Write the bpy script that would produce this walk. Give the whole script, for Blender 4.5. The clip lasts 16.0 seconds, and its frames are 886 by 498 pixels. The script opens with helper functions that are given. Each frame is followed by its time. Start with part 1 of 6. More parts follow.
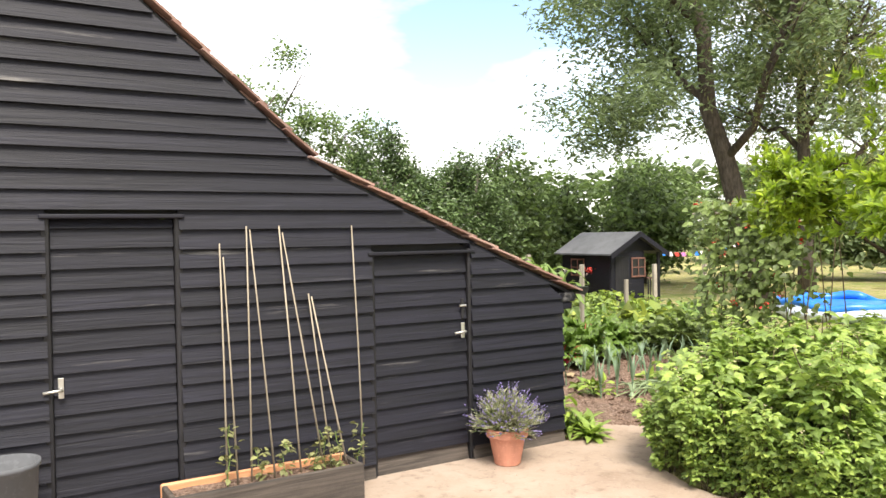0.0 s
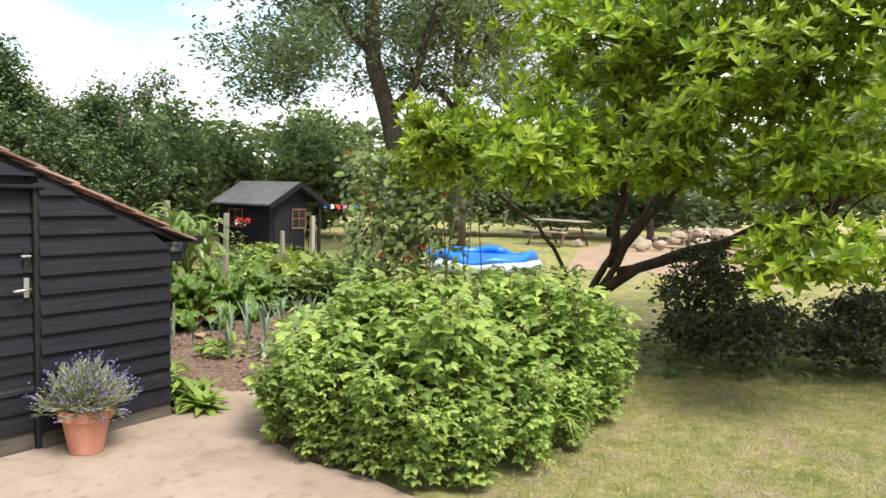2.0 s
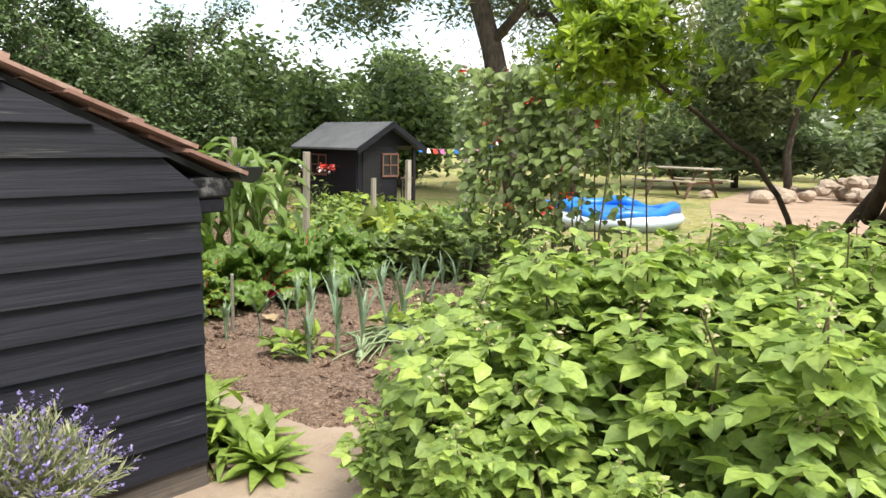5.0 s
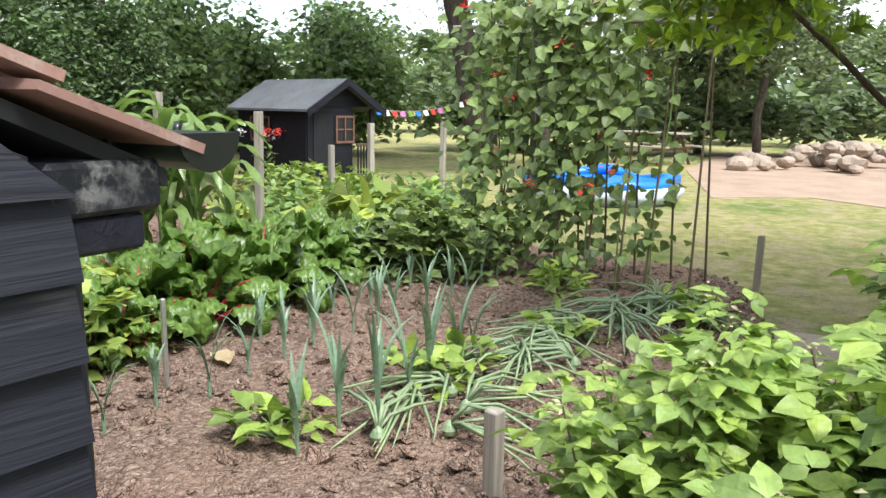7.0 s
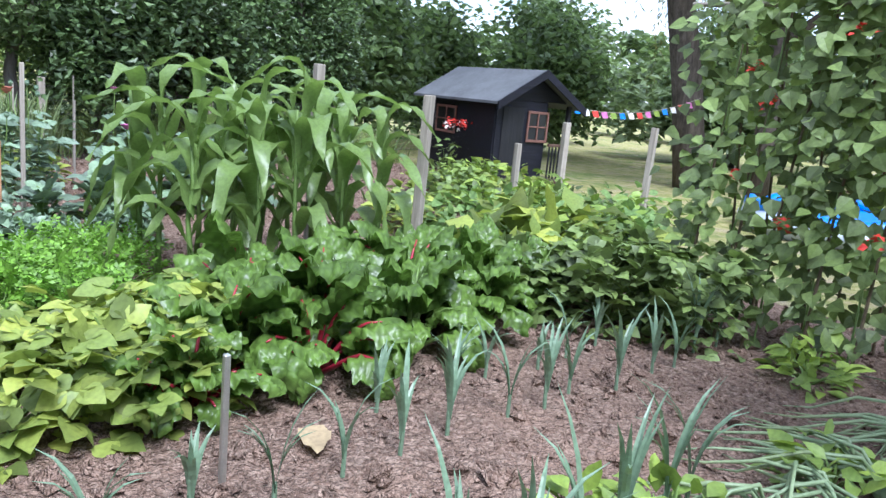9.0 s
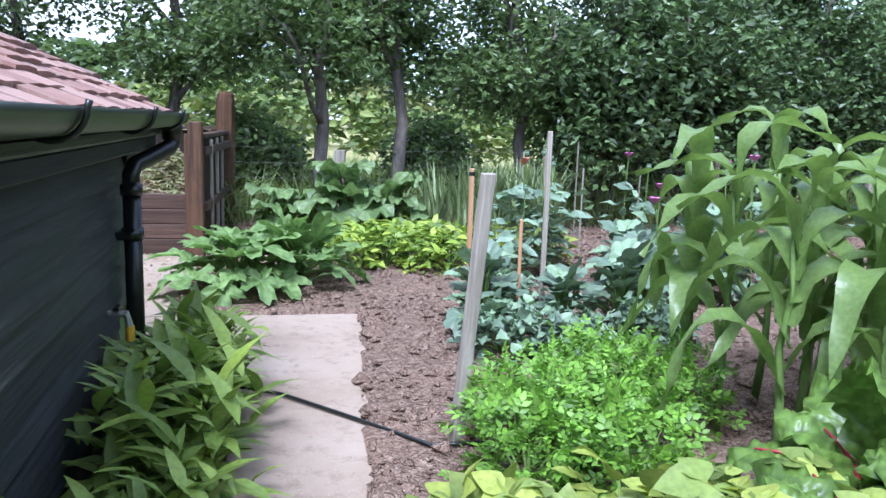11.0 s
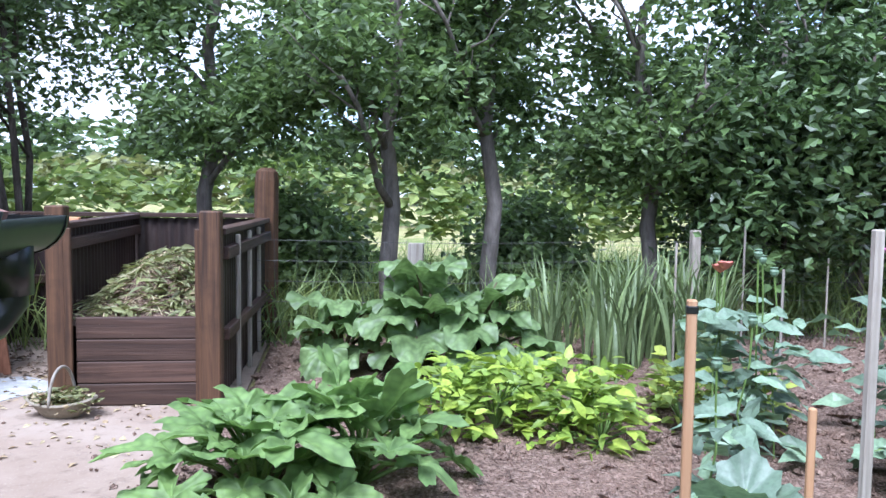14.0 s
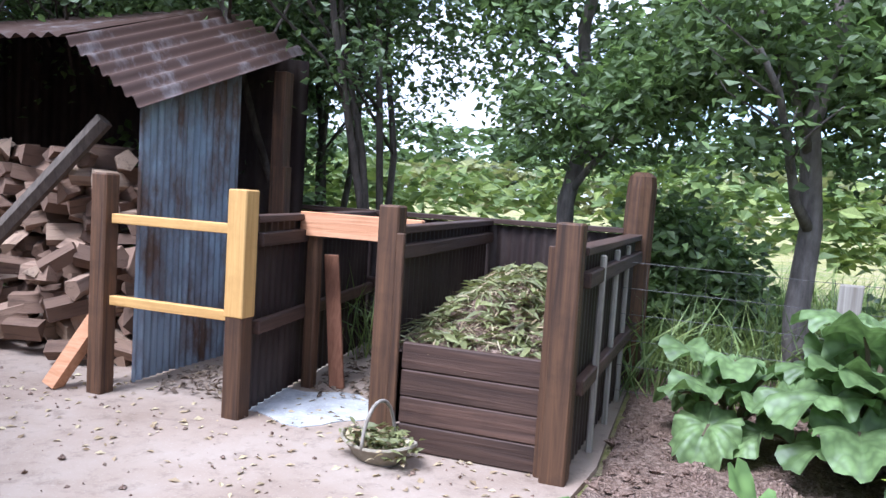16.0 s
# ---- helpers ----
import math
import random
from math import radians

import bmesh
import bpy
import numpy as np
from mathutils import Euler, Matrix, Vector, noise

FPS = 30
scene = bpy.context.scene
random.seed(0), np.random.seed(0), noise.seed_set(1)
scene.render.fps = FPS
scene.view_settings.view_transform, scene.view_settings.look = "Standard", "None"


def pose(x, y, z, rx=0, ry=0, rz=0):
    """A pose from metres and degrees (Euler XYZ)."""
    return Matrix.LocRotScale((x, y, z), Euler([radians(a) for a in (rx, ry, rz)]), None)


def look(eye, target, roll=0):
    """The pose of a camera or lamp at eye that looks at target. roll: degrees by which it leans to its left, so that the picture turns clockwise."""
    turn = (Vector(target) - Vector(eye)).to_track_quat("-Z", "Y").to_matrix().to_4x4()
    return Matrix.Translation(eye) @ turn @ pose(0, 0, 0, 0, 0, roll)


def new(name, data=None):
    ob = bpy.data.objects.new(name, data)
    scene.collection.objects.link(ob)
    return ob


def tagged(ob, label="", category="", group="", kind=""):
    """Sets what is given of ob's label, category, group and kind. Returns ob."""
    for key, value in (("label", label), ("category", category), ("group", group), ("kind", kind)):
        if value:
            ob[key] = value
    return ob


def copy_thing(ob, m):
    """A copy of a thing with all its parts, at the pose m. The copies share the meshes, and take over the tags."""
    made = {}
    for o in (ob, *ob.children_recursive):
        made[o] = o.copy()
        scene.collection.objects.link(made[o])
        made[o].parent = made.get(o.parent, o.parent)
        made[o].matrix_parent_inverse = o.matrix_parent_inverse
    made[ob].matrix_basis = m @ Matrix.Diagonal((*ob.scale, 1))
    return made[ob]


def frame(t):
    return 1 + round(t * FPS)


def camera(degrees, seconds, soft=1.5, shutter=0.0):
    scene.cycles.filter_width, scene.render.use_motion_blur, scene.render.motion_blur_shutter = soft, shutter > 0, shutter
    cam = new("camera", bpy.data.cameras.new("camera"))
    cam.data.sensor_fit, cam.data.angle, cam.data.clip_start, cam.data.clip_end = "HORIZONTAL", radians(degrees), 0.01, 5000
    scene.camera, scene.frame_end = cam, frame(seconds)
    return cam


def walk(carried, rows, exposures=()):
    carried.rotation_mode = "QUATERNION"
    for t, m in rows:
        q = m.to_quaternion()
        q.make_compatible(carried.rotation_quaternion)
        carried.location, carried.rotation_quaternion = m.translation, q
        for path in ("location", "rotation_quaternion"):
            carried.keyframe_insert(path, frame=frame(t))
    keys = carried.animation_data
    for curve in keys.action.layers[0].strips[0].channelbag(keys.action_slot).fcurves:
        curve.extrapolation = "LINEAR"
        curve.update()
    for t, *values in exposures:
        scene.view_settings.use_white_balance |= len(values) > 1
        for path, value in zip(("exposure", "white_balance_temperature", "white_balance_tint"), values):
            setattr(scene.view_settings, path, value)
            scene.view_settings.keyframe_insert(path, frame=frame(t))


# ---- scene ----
cam = camera(60.3, 16.0)
METRES, EYE, TILT, LEAN, TURN = 11.0, 1.607, 0.0, 0.0, -36.1
ROWS = [
    (0.0, 0.0, 0.0, 0.0, -0.02, -1.04, 0.96),
    (0.5, 0.0057, 0.0064, -0.0028, -14.25, -2.01, 1.03),
    (1.0, 0.0214, 0.0197, -0.0058, -21.89, -3.26, 0.55),
    (1.5, 0.0371, 0.0347, -0.0047, -24.18, -4.05, -0.49),
    (2.0, 0.0492, 0.0583, -0.0071, -23.7, -4.45, -1.4),
    (2.5, 0.0582, 0.083, -0.012, -21.09, -5.05, -1.43),
    (3.0, 0.0646, 0.1174, -0.0147, -18.82, -6.19, -1.13),
    (3.5, 0.0689, 0.1534, -0.0174, -17.84, -7.14, -0.9),
    (4.0, 0.0732, 0.1942, -0.0224, -17.56, -8.08, -0.73),
    (4.5, 0.0775, 0.2319, -0.0235, -18.46, -8.14, -0.9),
    (5.0, 0.0823, 0.2723, -0.0286, -17.68, -8.05, -0.92),
    (7.5, 0.0917, 0.4617, -0.0349, -23.54, -11.15, -1.41),
    (8.0, 0.0982, 0.4879, -0.0364, -22.79, -11.71, -2.5),
    (8.5, 0.1078, 0.5145, -0.0384, -19.69, -12.26, -4.68),
    (9.0, 0.1213, 0.5409, -0.038, -8.17, -11.55, -5.4),
    (9.5, 0.1154, 0.5656, -0.039, 3.93, -10.62, -5.03),
    (10.0, 0.1027, 0.5923, -0.0399, 15.43, -10.8, -4.0),
    (12.5, -0.0007, 0.7242, -0.039, 27.8, -7.45, -1.13),
    (13.0, -0.0175, 0.752, -0.0371, 26.86, -6.29, -0.81),
    (13.5, -0.0372, 0.7769, -0.0367, 27.51, -5.13, -0.68),
    (14.0, -0.052, 0.8025, -0.0364, 29.54, -4.1, -0.76),
    (14.5, -0.0699, 0.8254, -0.036, 33.02, -3.55, -1.09),
    (15.0, -0.0911, 0.845, -0.035, 37.78, -3.36, -1.69),
    (15.5, -0.11, 0.8645, -0.0368, 44.86, -3.82, -2.47),
    (16.0, -0.1312, 0.8772, -0.0377, 56.1, -4.27, -3.61),
]
EXPOSURES = [(0.0, 1.4, 7000, 10), (0.6, 1.1, 6700, 10), (1.2, 1.0, 6700, 9), (5.0, 1.15, 6800, 6), (7.5, 1.22, 5900, 8), (9.0, 1.22, 5300, 12), (12.5, 1.34, 5050, 14), (16.0, 1.38, 5150, 16)]
walk(cam, [(t, pose(0, 0, EYE, TILT, LEAN, TURN) @ pose(METRES * x, METRES * y, METRES * z, 90 + pitch, roll, yaw)) for t, x, y, z, yaw, pitch, roll in ROWS], EXPOSURES)

# ---- world, sun ----
def make_world():
    w = bpy.data.worlds.new("sky")
    w.use_nodes = True
    scene.world = w
    nt = w.node_tree
    nt.nodes.clear()
    out = nt.nodes.new("ShaderNodeOutputWorld")
    bg = nt.nodes.new("ShaderNodeBackground")
    sky = nt.nodes.new("ShaderNodeTexSky")
    sky.sky_type, sky.sun_disc = "NISHITA", False
    sky.sun_elevation, sky.sun_rotation = radians(SUN_EL), radians(SUN_ROT)
    co = nt.nodes.new("ShaderNodeTexCoord")
    mp = nt.nodes.new("ShaderNodeMapping")
    mp.inputs["Scale"].default_value = (1.0, 1.0, 2.6)
    no = nt.nodes.new("ShaderNodeTexNoise")
    no.inputs["Scale"].default_value, no.inputs["Detail"].default_value, no.inputs["Roughness"].default_value = 2.3, 6.0, 0.55
    ramp = nt.nodes.new("ShaderNodeValToRGB")
    ramp.color_ramp.elements[0].position, ramp.color_ramp.elements[1].position = 0.36, 0.56
    no2 = nt.nodes.new("ShaderNodeTexNoise")
    no2.inputs["Scale"].default_value, no2.inputs["Detail"].default_value = 5.0, 5.0
    r2 = nt.nodes.new("ShaderNodeValToRGB")
    r2.color_ramp.elements[0].color, r2.color_ramp.elements[1].color = (*[CLOUD * 0.72] * 2, CLOUD * 0.76, 1), (CLOUD, CLOUD, CLOUD * 1.02, 1)
    r2.color_ramp.elements[0].position, r2.color_ramp.elements[1].position = 0.35, 0.62
    mix = nt.nodes.new("ShaderNodeMix")
    mix.data_type = "RGBA"
    lk = nt.links.new
    lk(co.outputs["Generated"], mp.inputs["Vector"])
    lk(mp.outputs["Vector"], no.inputs["Vector"])
    lk(mp.outputs["Vector"], no2.inputs["Vector"])
    lk(no.outputs["Fac"], ramp.inputs["Fac"])
    lk(no2.outputs["Fac"], r2.inputs["Fac"])
    lk(ramp.outputs["Color"], mix.inputs["Factor"])
    lk(sky.outputs["Color"], mix.inputs[6])
    lk(r2.outputs["Color"], mix.inputs[7])
    lk(mix.outputs[2], bg.inputs["Color"])
    bg.inputs["Strength"].default_value = SKY
    lk(bg.outputs["Background"], out.inputs["Surface"])


SUN_EL, SUN_ROT, SKY, CLOUD = 57.0, 203.0, 0.13, 7.0
make_world()
sun = new("sun", bpy.data.lights.new("sun", "SUN"))
sun.data.energy, sun.data.angle, sun.data.color = 3.0, radians(24), (1.0, 0.96, 0.9)
sun.matrix_world = look((-8.6, -20.2, 33.8), (0, 0, 0))

# ---- materials ----
class Nodes:
    """Short-hand for building a node material."""

    def __init__(self, name):
        self.mat = bpy.data.materials.new(name)
        self.mat.use_nodes = True
        self.nt = self.mat.node_tree
        self.bsdf = self.nt.nodes["Principled BSDF"]
        self.out = self.nt.nodes["Material Output"]

    def node(self, kind, **vals):
        n = self.nt.nodes.new(kind)
        for k, v in vals.items():
            n.inputs[k].default_value = v
        return n

    def link(self, a, b):
        self.nt.links.new(a, b)

    def coords(self, scale=(1, 1, 1), kind="Object"):
        c = self.nt.nodes.new("ShaderNodeTexCoord")
        m = self.node("ShaderNodeMapping", Scale=scale)
        self.link(c.outputs[kind], m.inputs["Vector"])
        return m.outputs["Vector"]

    def noise(self, vec, scale, detail=4.0, rough=0.55, dist=0.0):
        n = self.node("ShaderNodeTexNoise", Scale=scale, Detail=detail, Roughness=rough, Distortion=dist)
        if vec is not None:
            self.link(vec, n.inputs["Vector"])
        return n.outputs["Fac"]

    def ramp(self, fac, stops):
        r = self.nt.nodes.new("ShaderNodeValToRGB")
        e = r.color_ramp.elements
        while len(e) < len(stops):
            e.new(0.5)
        for el, (p, c) in zip(e, stops):
            el.position, el.color = p, (*c, 1)
        self.link(fac, r.inputs["Fac"])
        return r.outputs["Color"]

    def mix(self, a, b, fac, blend="MIX"):
        m = self.nt.nodes.new("ShaderNodeMix")
        m.data_type, m.blend_type = "RGBA", blend
        for src, slot in ((fac, 0), (a, 6), (b, 7)):
            if isinstance(src, (int, float)):
                m.inputs[slot].default_value = src
            elif isinstance(src, tuple):
                m.inputs[slot].default_value = (*src, 1)
            else:
                self.link(src, m.inputs[slot])
        return m.outputs[2]

    def bump(self, height, strength=0.3, dist=0.01):
        b = self.node("ShaderNodeBump", Strength=strength, Distance=dist)
        self.link(height, b.inputs["Height"])
        self.link(b.outputs["Normal"], self.bsdf.inputs["Normal"])

    def done(self, col, rough=0.7, metal=0.0, spec=0.5):
        if isinstance(col, tuple):
            self.bsdf.inputs["Base Color"].default_value = (*col, 1)
        else:
            self.link(col, self.bsdf.inputs["Base Color"])
        if isinstance(rough, (int, float)):
            self.bsdf.inputs["Roughness"].default_value = rough
        else:
            self.link(rough, self.bsdf.inputs["Roughness"])
        self.bsdf.inputs["Metallic"].default_value = metal
        self.bsdf.inputs["Specular IOR Level"].default_value = spec
        return self.mat


def leaf_mat(name, dark, mid, light, rough=0.45, trans=0.3, big=0.0):
    n = Nodes(name)
    g = n.nt.nodes.new("ShaderNodeNewGeometry")
    col = n.ramp(g.outputs["Random Per Island"], [(0.0, dark), (0.55, mid), (1.0, light)])
    v = n.coords()
    patch = n.noise(v, 3.0 if not big else big, 2.0)
    col = n.mix(col, n.mix(col, light, 0.5), n.ramp(patch, [(0.45, (0, 0, 0)), (0.7, (1, 1, 1))]))
    fine = n.noise(v, 60.0, 2.0)
    col = n.mix(col, (0.5, 0.5, 0.5), n.ramp(fine, [(0.3, (0.5, 0.5, 0.5)), (0.62, (0, 0, 0))]), "MULTIPLY")
    n.bump(n.noise(v, 38.0, 3.0), 0.35, 0.006)
    n.done(col, rough, 0, 0.5)
    tr = n.nt.nodes.new("ShaderNodeBsdfTranslucent")
    n.link(n.mix(col, (0.9, 1.0, 0.3), 0.45, "MULTIPLY"), tr.inputs["Color"])
    m = n.node("ShaderNodeMixShader", Fac=trans)
    n.link(n.bsdf.outputs[0], m.inputs[1])
    n.link(tr.outputs[0], m.inputs[2])
    n.link(m.outputs[0], n.out.inputs["Surface"])
    return n.mat


def puckered_mat(name, dark, light, vein, scale=22.0, rough=0.34):
    """Blistered leaf: domed cells between creases with painted-in shade, and a few paler veins."""
    n = Nodes(name)
    v = n.coords()
    vo = n.node("ShaderNodeTexVoronoi", Scale=scale)
    vo.feature = "SMOOTH_F1"
    vo.inputs["Smoothness"].default_value = 0.35
    n.link(v, vo.inputs["Vector"])
    g = n.nt.nodes.new("ShaderNodeNewGeometry")
    col = n.ramp(n.noise(v, 5.0, 3.0), [(0.3, dark), (0.72, light)])
    col = n.mix(col, light, n.ramp(g.outputs["Random Per Island"], [(0.35, (0, 0, 0)), (1.0, (0.75, 0.75, 0.75))]))
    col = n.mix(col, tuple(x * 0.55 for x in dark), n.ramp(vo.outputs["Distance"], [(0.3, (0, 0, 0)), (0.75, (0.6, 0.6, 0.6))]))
    col = n.mix(col, vein, n.ramp(n.noise(v, 2.2, 2.0), [(0.55, (0, 0, 0)), (0.7, (0.3, 0.3, 0.3))]))
    n.bump(n.ramp(vo.outputs["Distance"], [(0.0, (1, 1, 1)), (0.8, (0, 0, 0))]), 0.4, 0.009)
    n.done(col, rough, 0, 0.5)
    tr = n.nt.nodes.new("ShaderNodeBsdfTranslucent")
    n.link(n.mix(col, (0.8, 1.0, 0.3), 0.4, "MULTIPLY"), tr.inputs["Color"])
    m = n.node("ShaderNodeMixShader", Fac=0.36)
    n.link(n.bsdf.outputs[0], m.inputs[1])
    n.link(tr.outputs[0], m.inputs[2])
    n.link(m.outputs[0], n.out.inputs["Surface"])
    return n.mat


def wood_mat(name, dark, light, grain=(3, 3, 40), rough=0.7, wear=None, wear_at=0.62, axis=0):
    """Wood with grain along the object's x, y or z axis and random tone per object."""
    n = Nodes(name)
    sc = [38.0, 38.0, 38.0]
    sc[axis] = 1.6
    v = n.coords(tuple(sc))
    oi = n.nt.nodes.new("ShaderNodeObjectInfo")
    add = n.nt.nodes.new("ShaderNodeVectorMath")
    add.operation = "ADD"
    n.link(v, add.inputs[0])
    sca = n.nt.nodes.new("ShaderNodeVectorMath")
    sca.operation = "SCALE"
    sca.inputs[0].default_value = (17, 29, 41)
    n.link(oi.outputs["Random"], sca.inputs["Scale"])
    n.link(sca.outputs[0], add.inputs[1])
    gr = n.noise(add.outputs[0], 1.0, 5.0, 0.6, 0.6)
    col = n.ramp(gr, [(0.3, dark), (0.7, light)])
    tone = n.ramp(oi.outputs["Random"], [(0.0, (0.72, 0.72, 0.72)), (1.0, (1.15, 1.12, 1.1))])
    col = n.mix(col, tone, 1.0, "MULTIPLY")
    st = n.noise(n.coords((5, 5, 5)), 1.0, 5.0, 0.65)
    col = n.mix(col, dark, n.ramp(st, [(0.5, (0, 0, 0)), (0.75, (0.7, 0.7, 0.7))]))
    if wear:
        w2 = n.noise(add.outputs[0], 0.35, 6.0, 0.7)
        w3 = n.noise(n.coords((2.2, 2.2, 2.2)), 1.0, 4.0)
        f = n.mix(n.ramp(w2, [(wear_at, (0, 0, 0)), (wear_at + 0.1, (1, 1, 1))]), n.ramp(w3, [(0.45, (0, 0, 0)), (0.62, (1, 1, 1))]), 1.0, "MULTIPLY")
        col = n.mix(col, wear, f)
    n.bump(gr, 0.7, 0.007)
    return n.done(col, rough, 0, 0.35)


def plain_mat(name, col, rough=0.6, metal=0.0, var=0.25, scale=8.0, bump=0.0, spec=0.5):
    n = Nodes(name)
    v = n.coords()
    f = n.noise(v, scale, 5.0, 0.6)
    c = n.mix(col, tuple(x * (1 - var) for x in col), n.ramp(f, [(0.35, (1, 1, 1)), (0.65, (0, 0, 0))]))
    f2 = n.noise(v, scale * 9, 3.0)
    c = n.mix(c, tuple(min(1, x * (1 + var * 0.6)) for x in col), n.ramp(f2, [(0.55, (0, 0, 0)), (0.8, (1, 1, 1))]))
    if bump:
        n.bump(f2, bump, 0.004)
    return n.done(c, rough, metal, spec)


def concrete_mat():
    n = Nodes("concrete")
    v = n.coords()
    a, b, c = n.noise(v, 1.1, 6, 0.65), n.noise(v, 11, 6, 0.7), n.noise(v, 120, 3)
    col = n.ramp(a, [(0.3, (0.235, 0.172, 0.128)), (0.5, (0.31, 0.24, 0.187)), (0.72, (0.365, 0.3, 0.245))])
    col = n.mix(col, (0.17, 0.125, 0.095), n.ramp(b, [(0.52, (0, 0, 0)), (0.72, (0.75, 0.75, 0.75))]))
    col = n.mix(col, (0.42, 0.38, 0.33), n.ramp(c, [(0.62, (0, 0, 0)), (0.72, (0.6, 0.6, 0.6))]))
    h = n.mix(b, c, 0.5)
    n.bump(h, 0.5, 0.006)
    return n.done(col, 0.92, 0, 0.2)


def soil_mat():
    n = Nodes("soil")
    v = n.coords()
    warp = n.nt.nodes.new("ShaderNodeVectorMath")
    warp.operation = "ADD"
    n.link(v, warp.inputs[0])
    nz = n.node("ShaderNodeTexNoise", Scale=22.0, Detail=3.0)
    n.link(v, nz.inputs["Vector"])
    sc = n.nt.nodes.new("ShaderNodeVectorMath")
    sc.operation = "SCALE"
    sc.inputs["Scale"].default_value = 0.035
    n.link(nz.outputs["Color"], sc.inputs[0])
    n.link(sc.outputs[0], warp.inputs[1])
    big, small = n.node("ShaderNodeTexVoronoi", Scale=42.0), n.node("ShaderNodeTexVoronoi", Scale=115.0)
    for q in (big, small):
        n.link(warp.outputs[0], q.inputs["Vector"])
    a = n.noise(v, 1.6, 5, 0.6)
    bw = n.nt.nodes.new("ShaderNodeRGBToBW")
    n.link(big.outputs["Color"], bw.inputs[0])
    col = n.ramp(bw.outputs[0], [(0.15, (0.165, 0.1, 0.072)), (0.5, (0.27, 0.175, 0.13)), (0.9, (0.42, 0.305, 0.235))])
    bw2 = n.nt.nodes.new("ShaderNodeRGBToBW")
    n.link(small.outputs["Color"], bw2.inputs[0])
    col = n.mix(col, n.ramp(bw2.outputs[0], [(0.2, (0.10, 0.065, 0.05)), (0.8, (0.40, 0.30, 0.24))]), 0.45)
    # shade in the gaps between crumbs, put into the colour
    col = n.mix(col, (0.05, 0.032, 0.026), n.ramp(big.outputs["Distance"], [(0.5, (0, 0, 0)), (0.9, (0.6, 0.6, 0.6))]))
    col = n.mix(col, (0.315, 0.21, 0.155), n.ramp(a, [(0.45, (0, 0, 0)), (0.66, (0.55, 0.55, 0.55))]))
    h = n.mix(big.outputs["Distance"], small.outputs["Distance"], 0.4)
    inv = n.ramp(h, [(0.0, (1, 1, 1)), (0.8, (0, 0, 0))])
    n.bump(inv, 1.0, 0.03)
    return n.done(col, 0.95, 0, 0.15)


def grass_mat():
    n = Nodes("lawn_grass")
    v = n.coords()
    a, b, c = n.noise(v, 0.55, 5, 0.6), n.noise(v, 5.5, 6, 0.7), n.noise(v, 90, 3)
    col = n.ramp(b, [(0.3, (0.15, 0.19, 0.045)), (0.48, (0.30, 0.29, 0.10)), (0.66, (0.48, 0.40, 0.21))])
    green = n.ramp(b, [(0.35, (0.10, 0.17, 0.035)), (0.7, (0.26, 0.29, 0.08))])
    col = n.mix(green, col, n.ramp(a, [(0.36, (0, 0, 0)), (0.5, (1, 1, 1))]))
    col = n.mix(col, (0.42, 0.36, 0.2), n.ramp(c, [(0.6, (0, 0, 0)), (0.75, (0.5, 0.5, 0.5))]))
    bare = n.noise(v, 2.1, 6, 0.75)
    col = n.mix(col, n.ramp(c, [(0.35, (0.27, 0.2, 0.13)), (0.65, (0.5, 0.42, 0.29))]), n.ramp(bare, [(0.5, (0, 0, 0)), (0.62, (0.85, 0.85, 0.85))]))
    n.bump(n.noise(v, 40, 5, 0.8), 1.0, 0.03)
    return n.done(col, 0.9, 0, 0.2)


def iron_mat(name, base, rust, amount):
    n = Nodes(name)
    v = n.coords((1.5, 1.5, 0.6))
    a = n.noise(v, 2.6, 6, 0.7)
    st = n.noise(n.coords((22, 22, 0.9)), 1.0, 4)
    col = n.mix(base, tuple(x * 0.55 for x in base), n.ramp(st, [(0.4, (0, 0, 0)), (0.7, (1, 1, 1))]))
    col = n.mix(col, rust, n.ramp(a, [(1 - amount - 0.12, (0, 0, 0)), (1 - amount + 0.1, (1, 1, 1))]))
    n.bump(a, 0.15, 0.004)
    return n.done(col, 0.55, 0.25, 0.4)


def tile_mat():
    n = Nodes("clay_tile")
    oi = n.nt.nodes.new("ShaderNodeObjectInfo")
    g = n.nt.nodes.new("ShaderNodeNewGeometry")
    add = n.nt.nodes.new("ShaderNodeMath")
    add.operation = "ADD"
    n.link(oi.outputs["Random"], add.inputs[0])
    n.link(g.outputs["Random Per Island"], add.inputs[1])
    fr = n.nt.nodes.new("ShaderNodeMath")
    fr.operation = "FRACT"
    n.link(add.outputs[0], fr.inputs[0])
    col = n.ramp(fr.outputs[0], [(0, (0.17, 0.10, 0.085)), (0.4, (0.28, 0.165, 0.135)), (0.75, (0.34, 0.22, 0.185)), (1, (0.22, 0.155, 0.14))])
    v = n.coords()
    a, b = n.noise(v, 9, 6, 0.7), n.noise(v, 70, 3)
    col = n.mix(col, (0.36, 0.30, 0.25), n.ramp(a, [(0.52, (0, 0, 0)), (0.7, (0.7, 0.7, 0.7))]))
    col = n.mix(col, (0.10, 0.075, 0.06), n.ramp(b, [(0.58, (0, 0, 0)), (0.75, (0.6, 0.6, 0.6))]))
    n.bump(b, 0.4, 0.004)
    return n.done(col, 0.9, 0, 0.2)


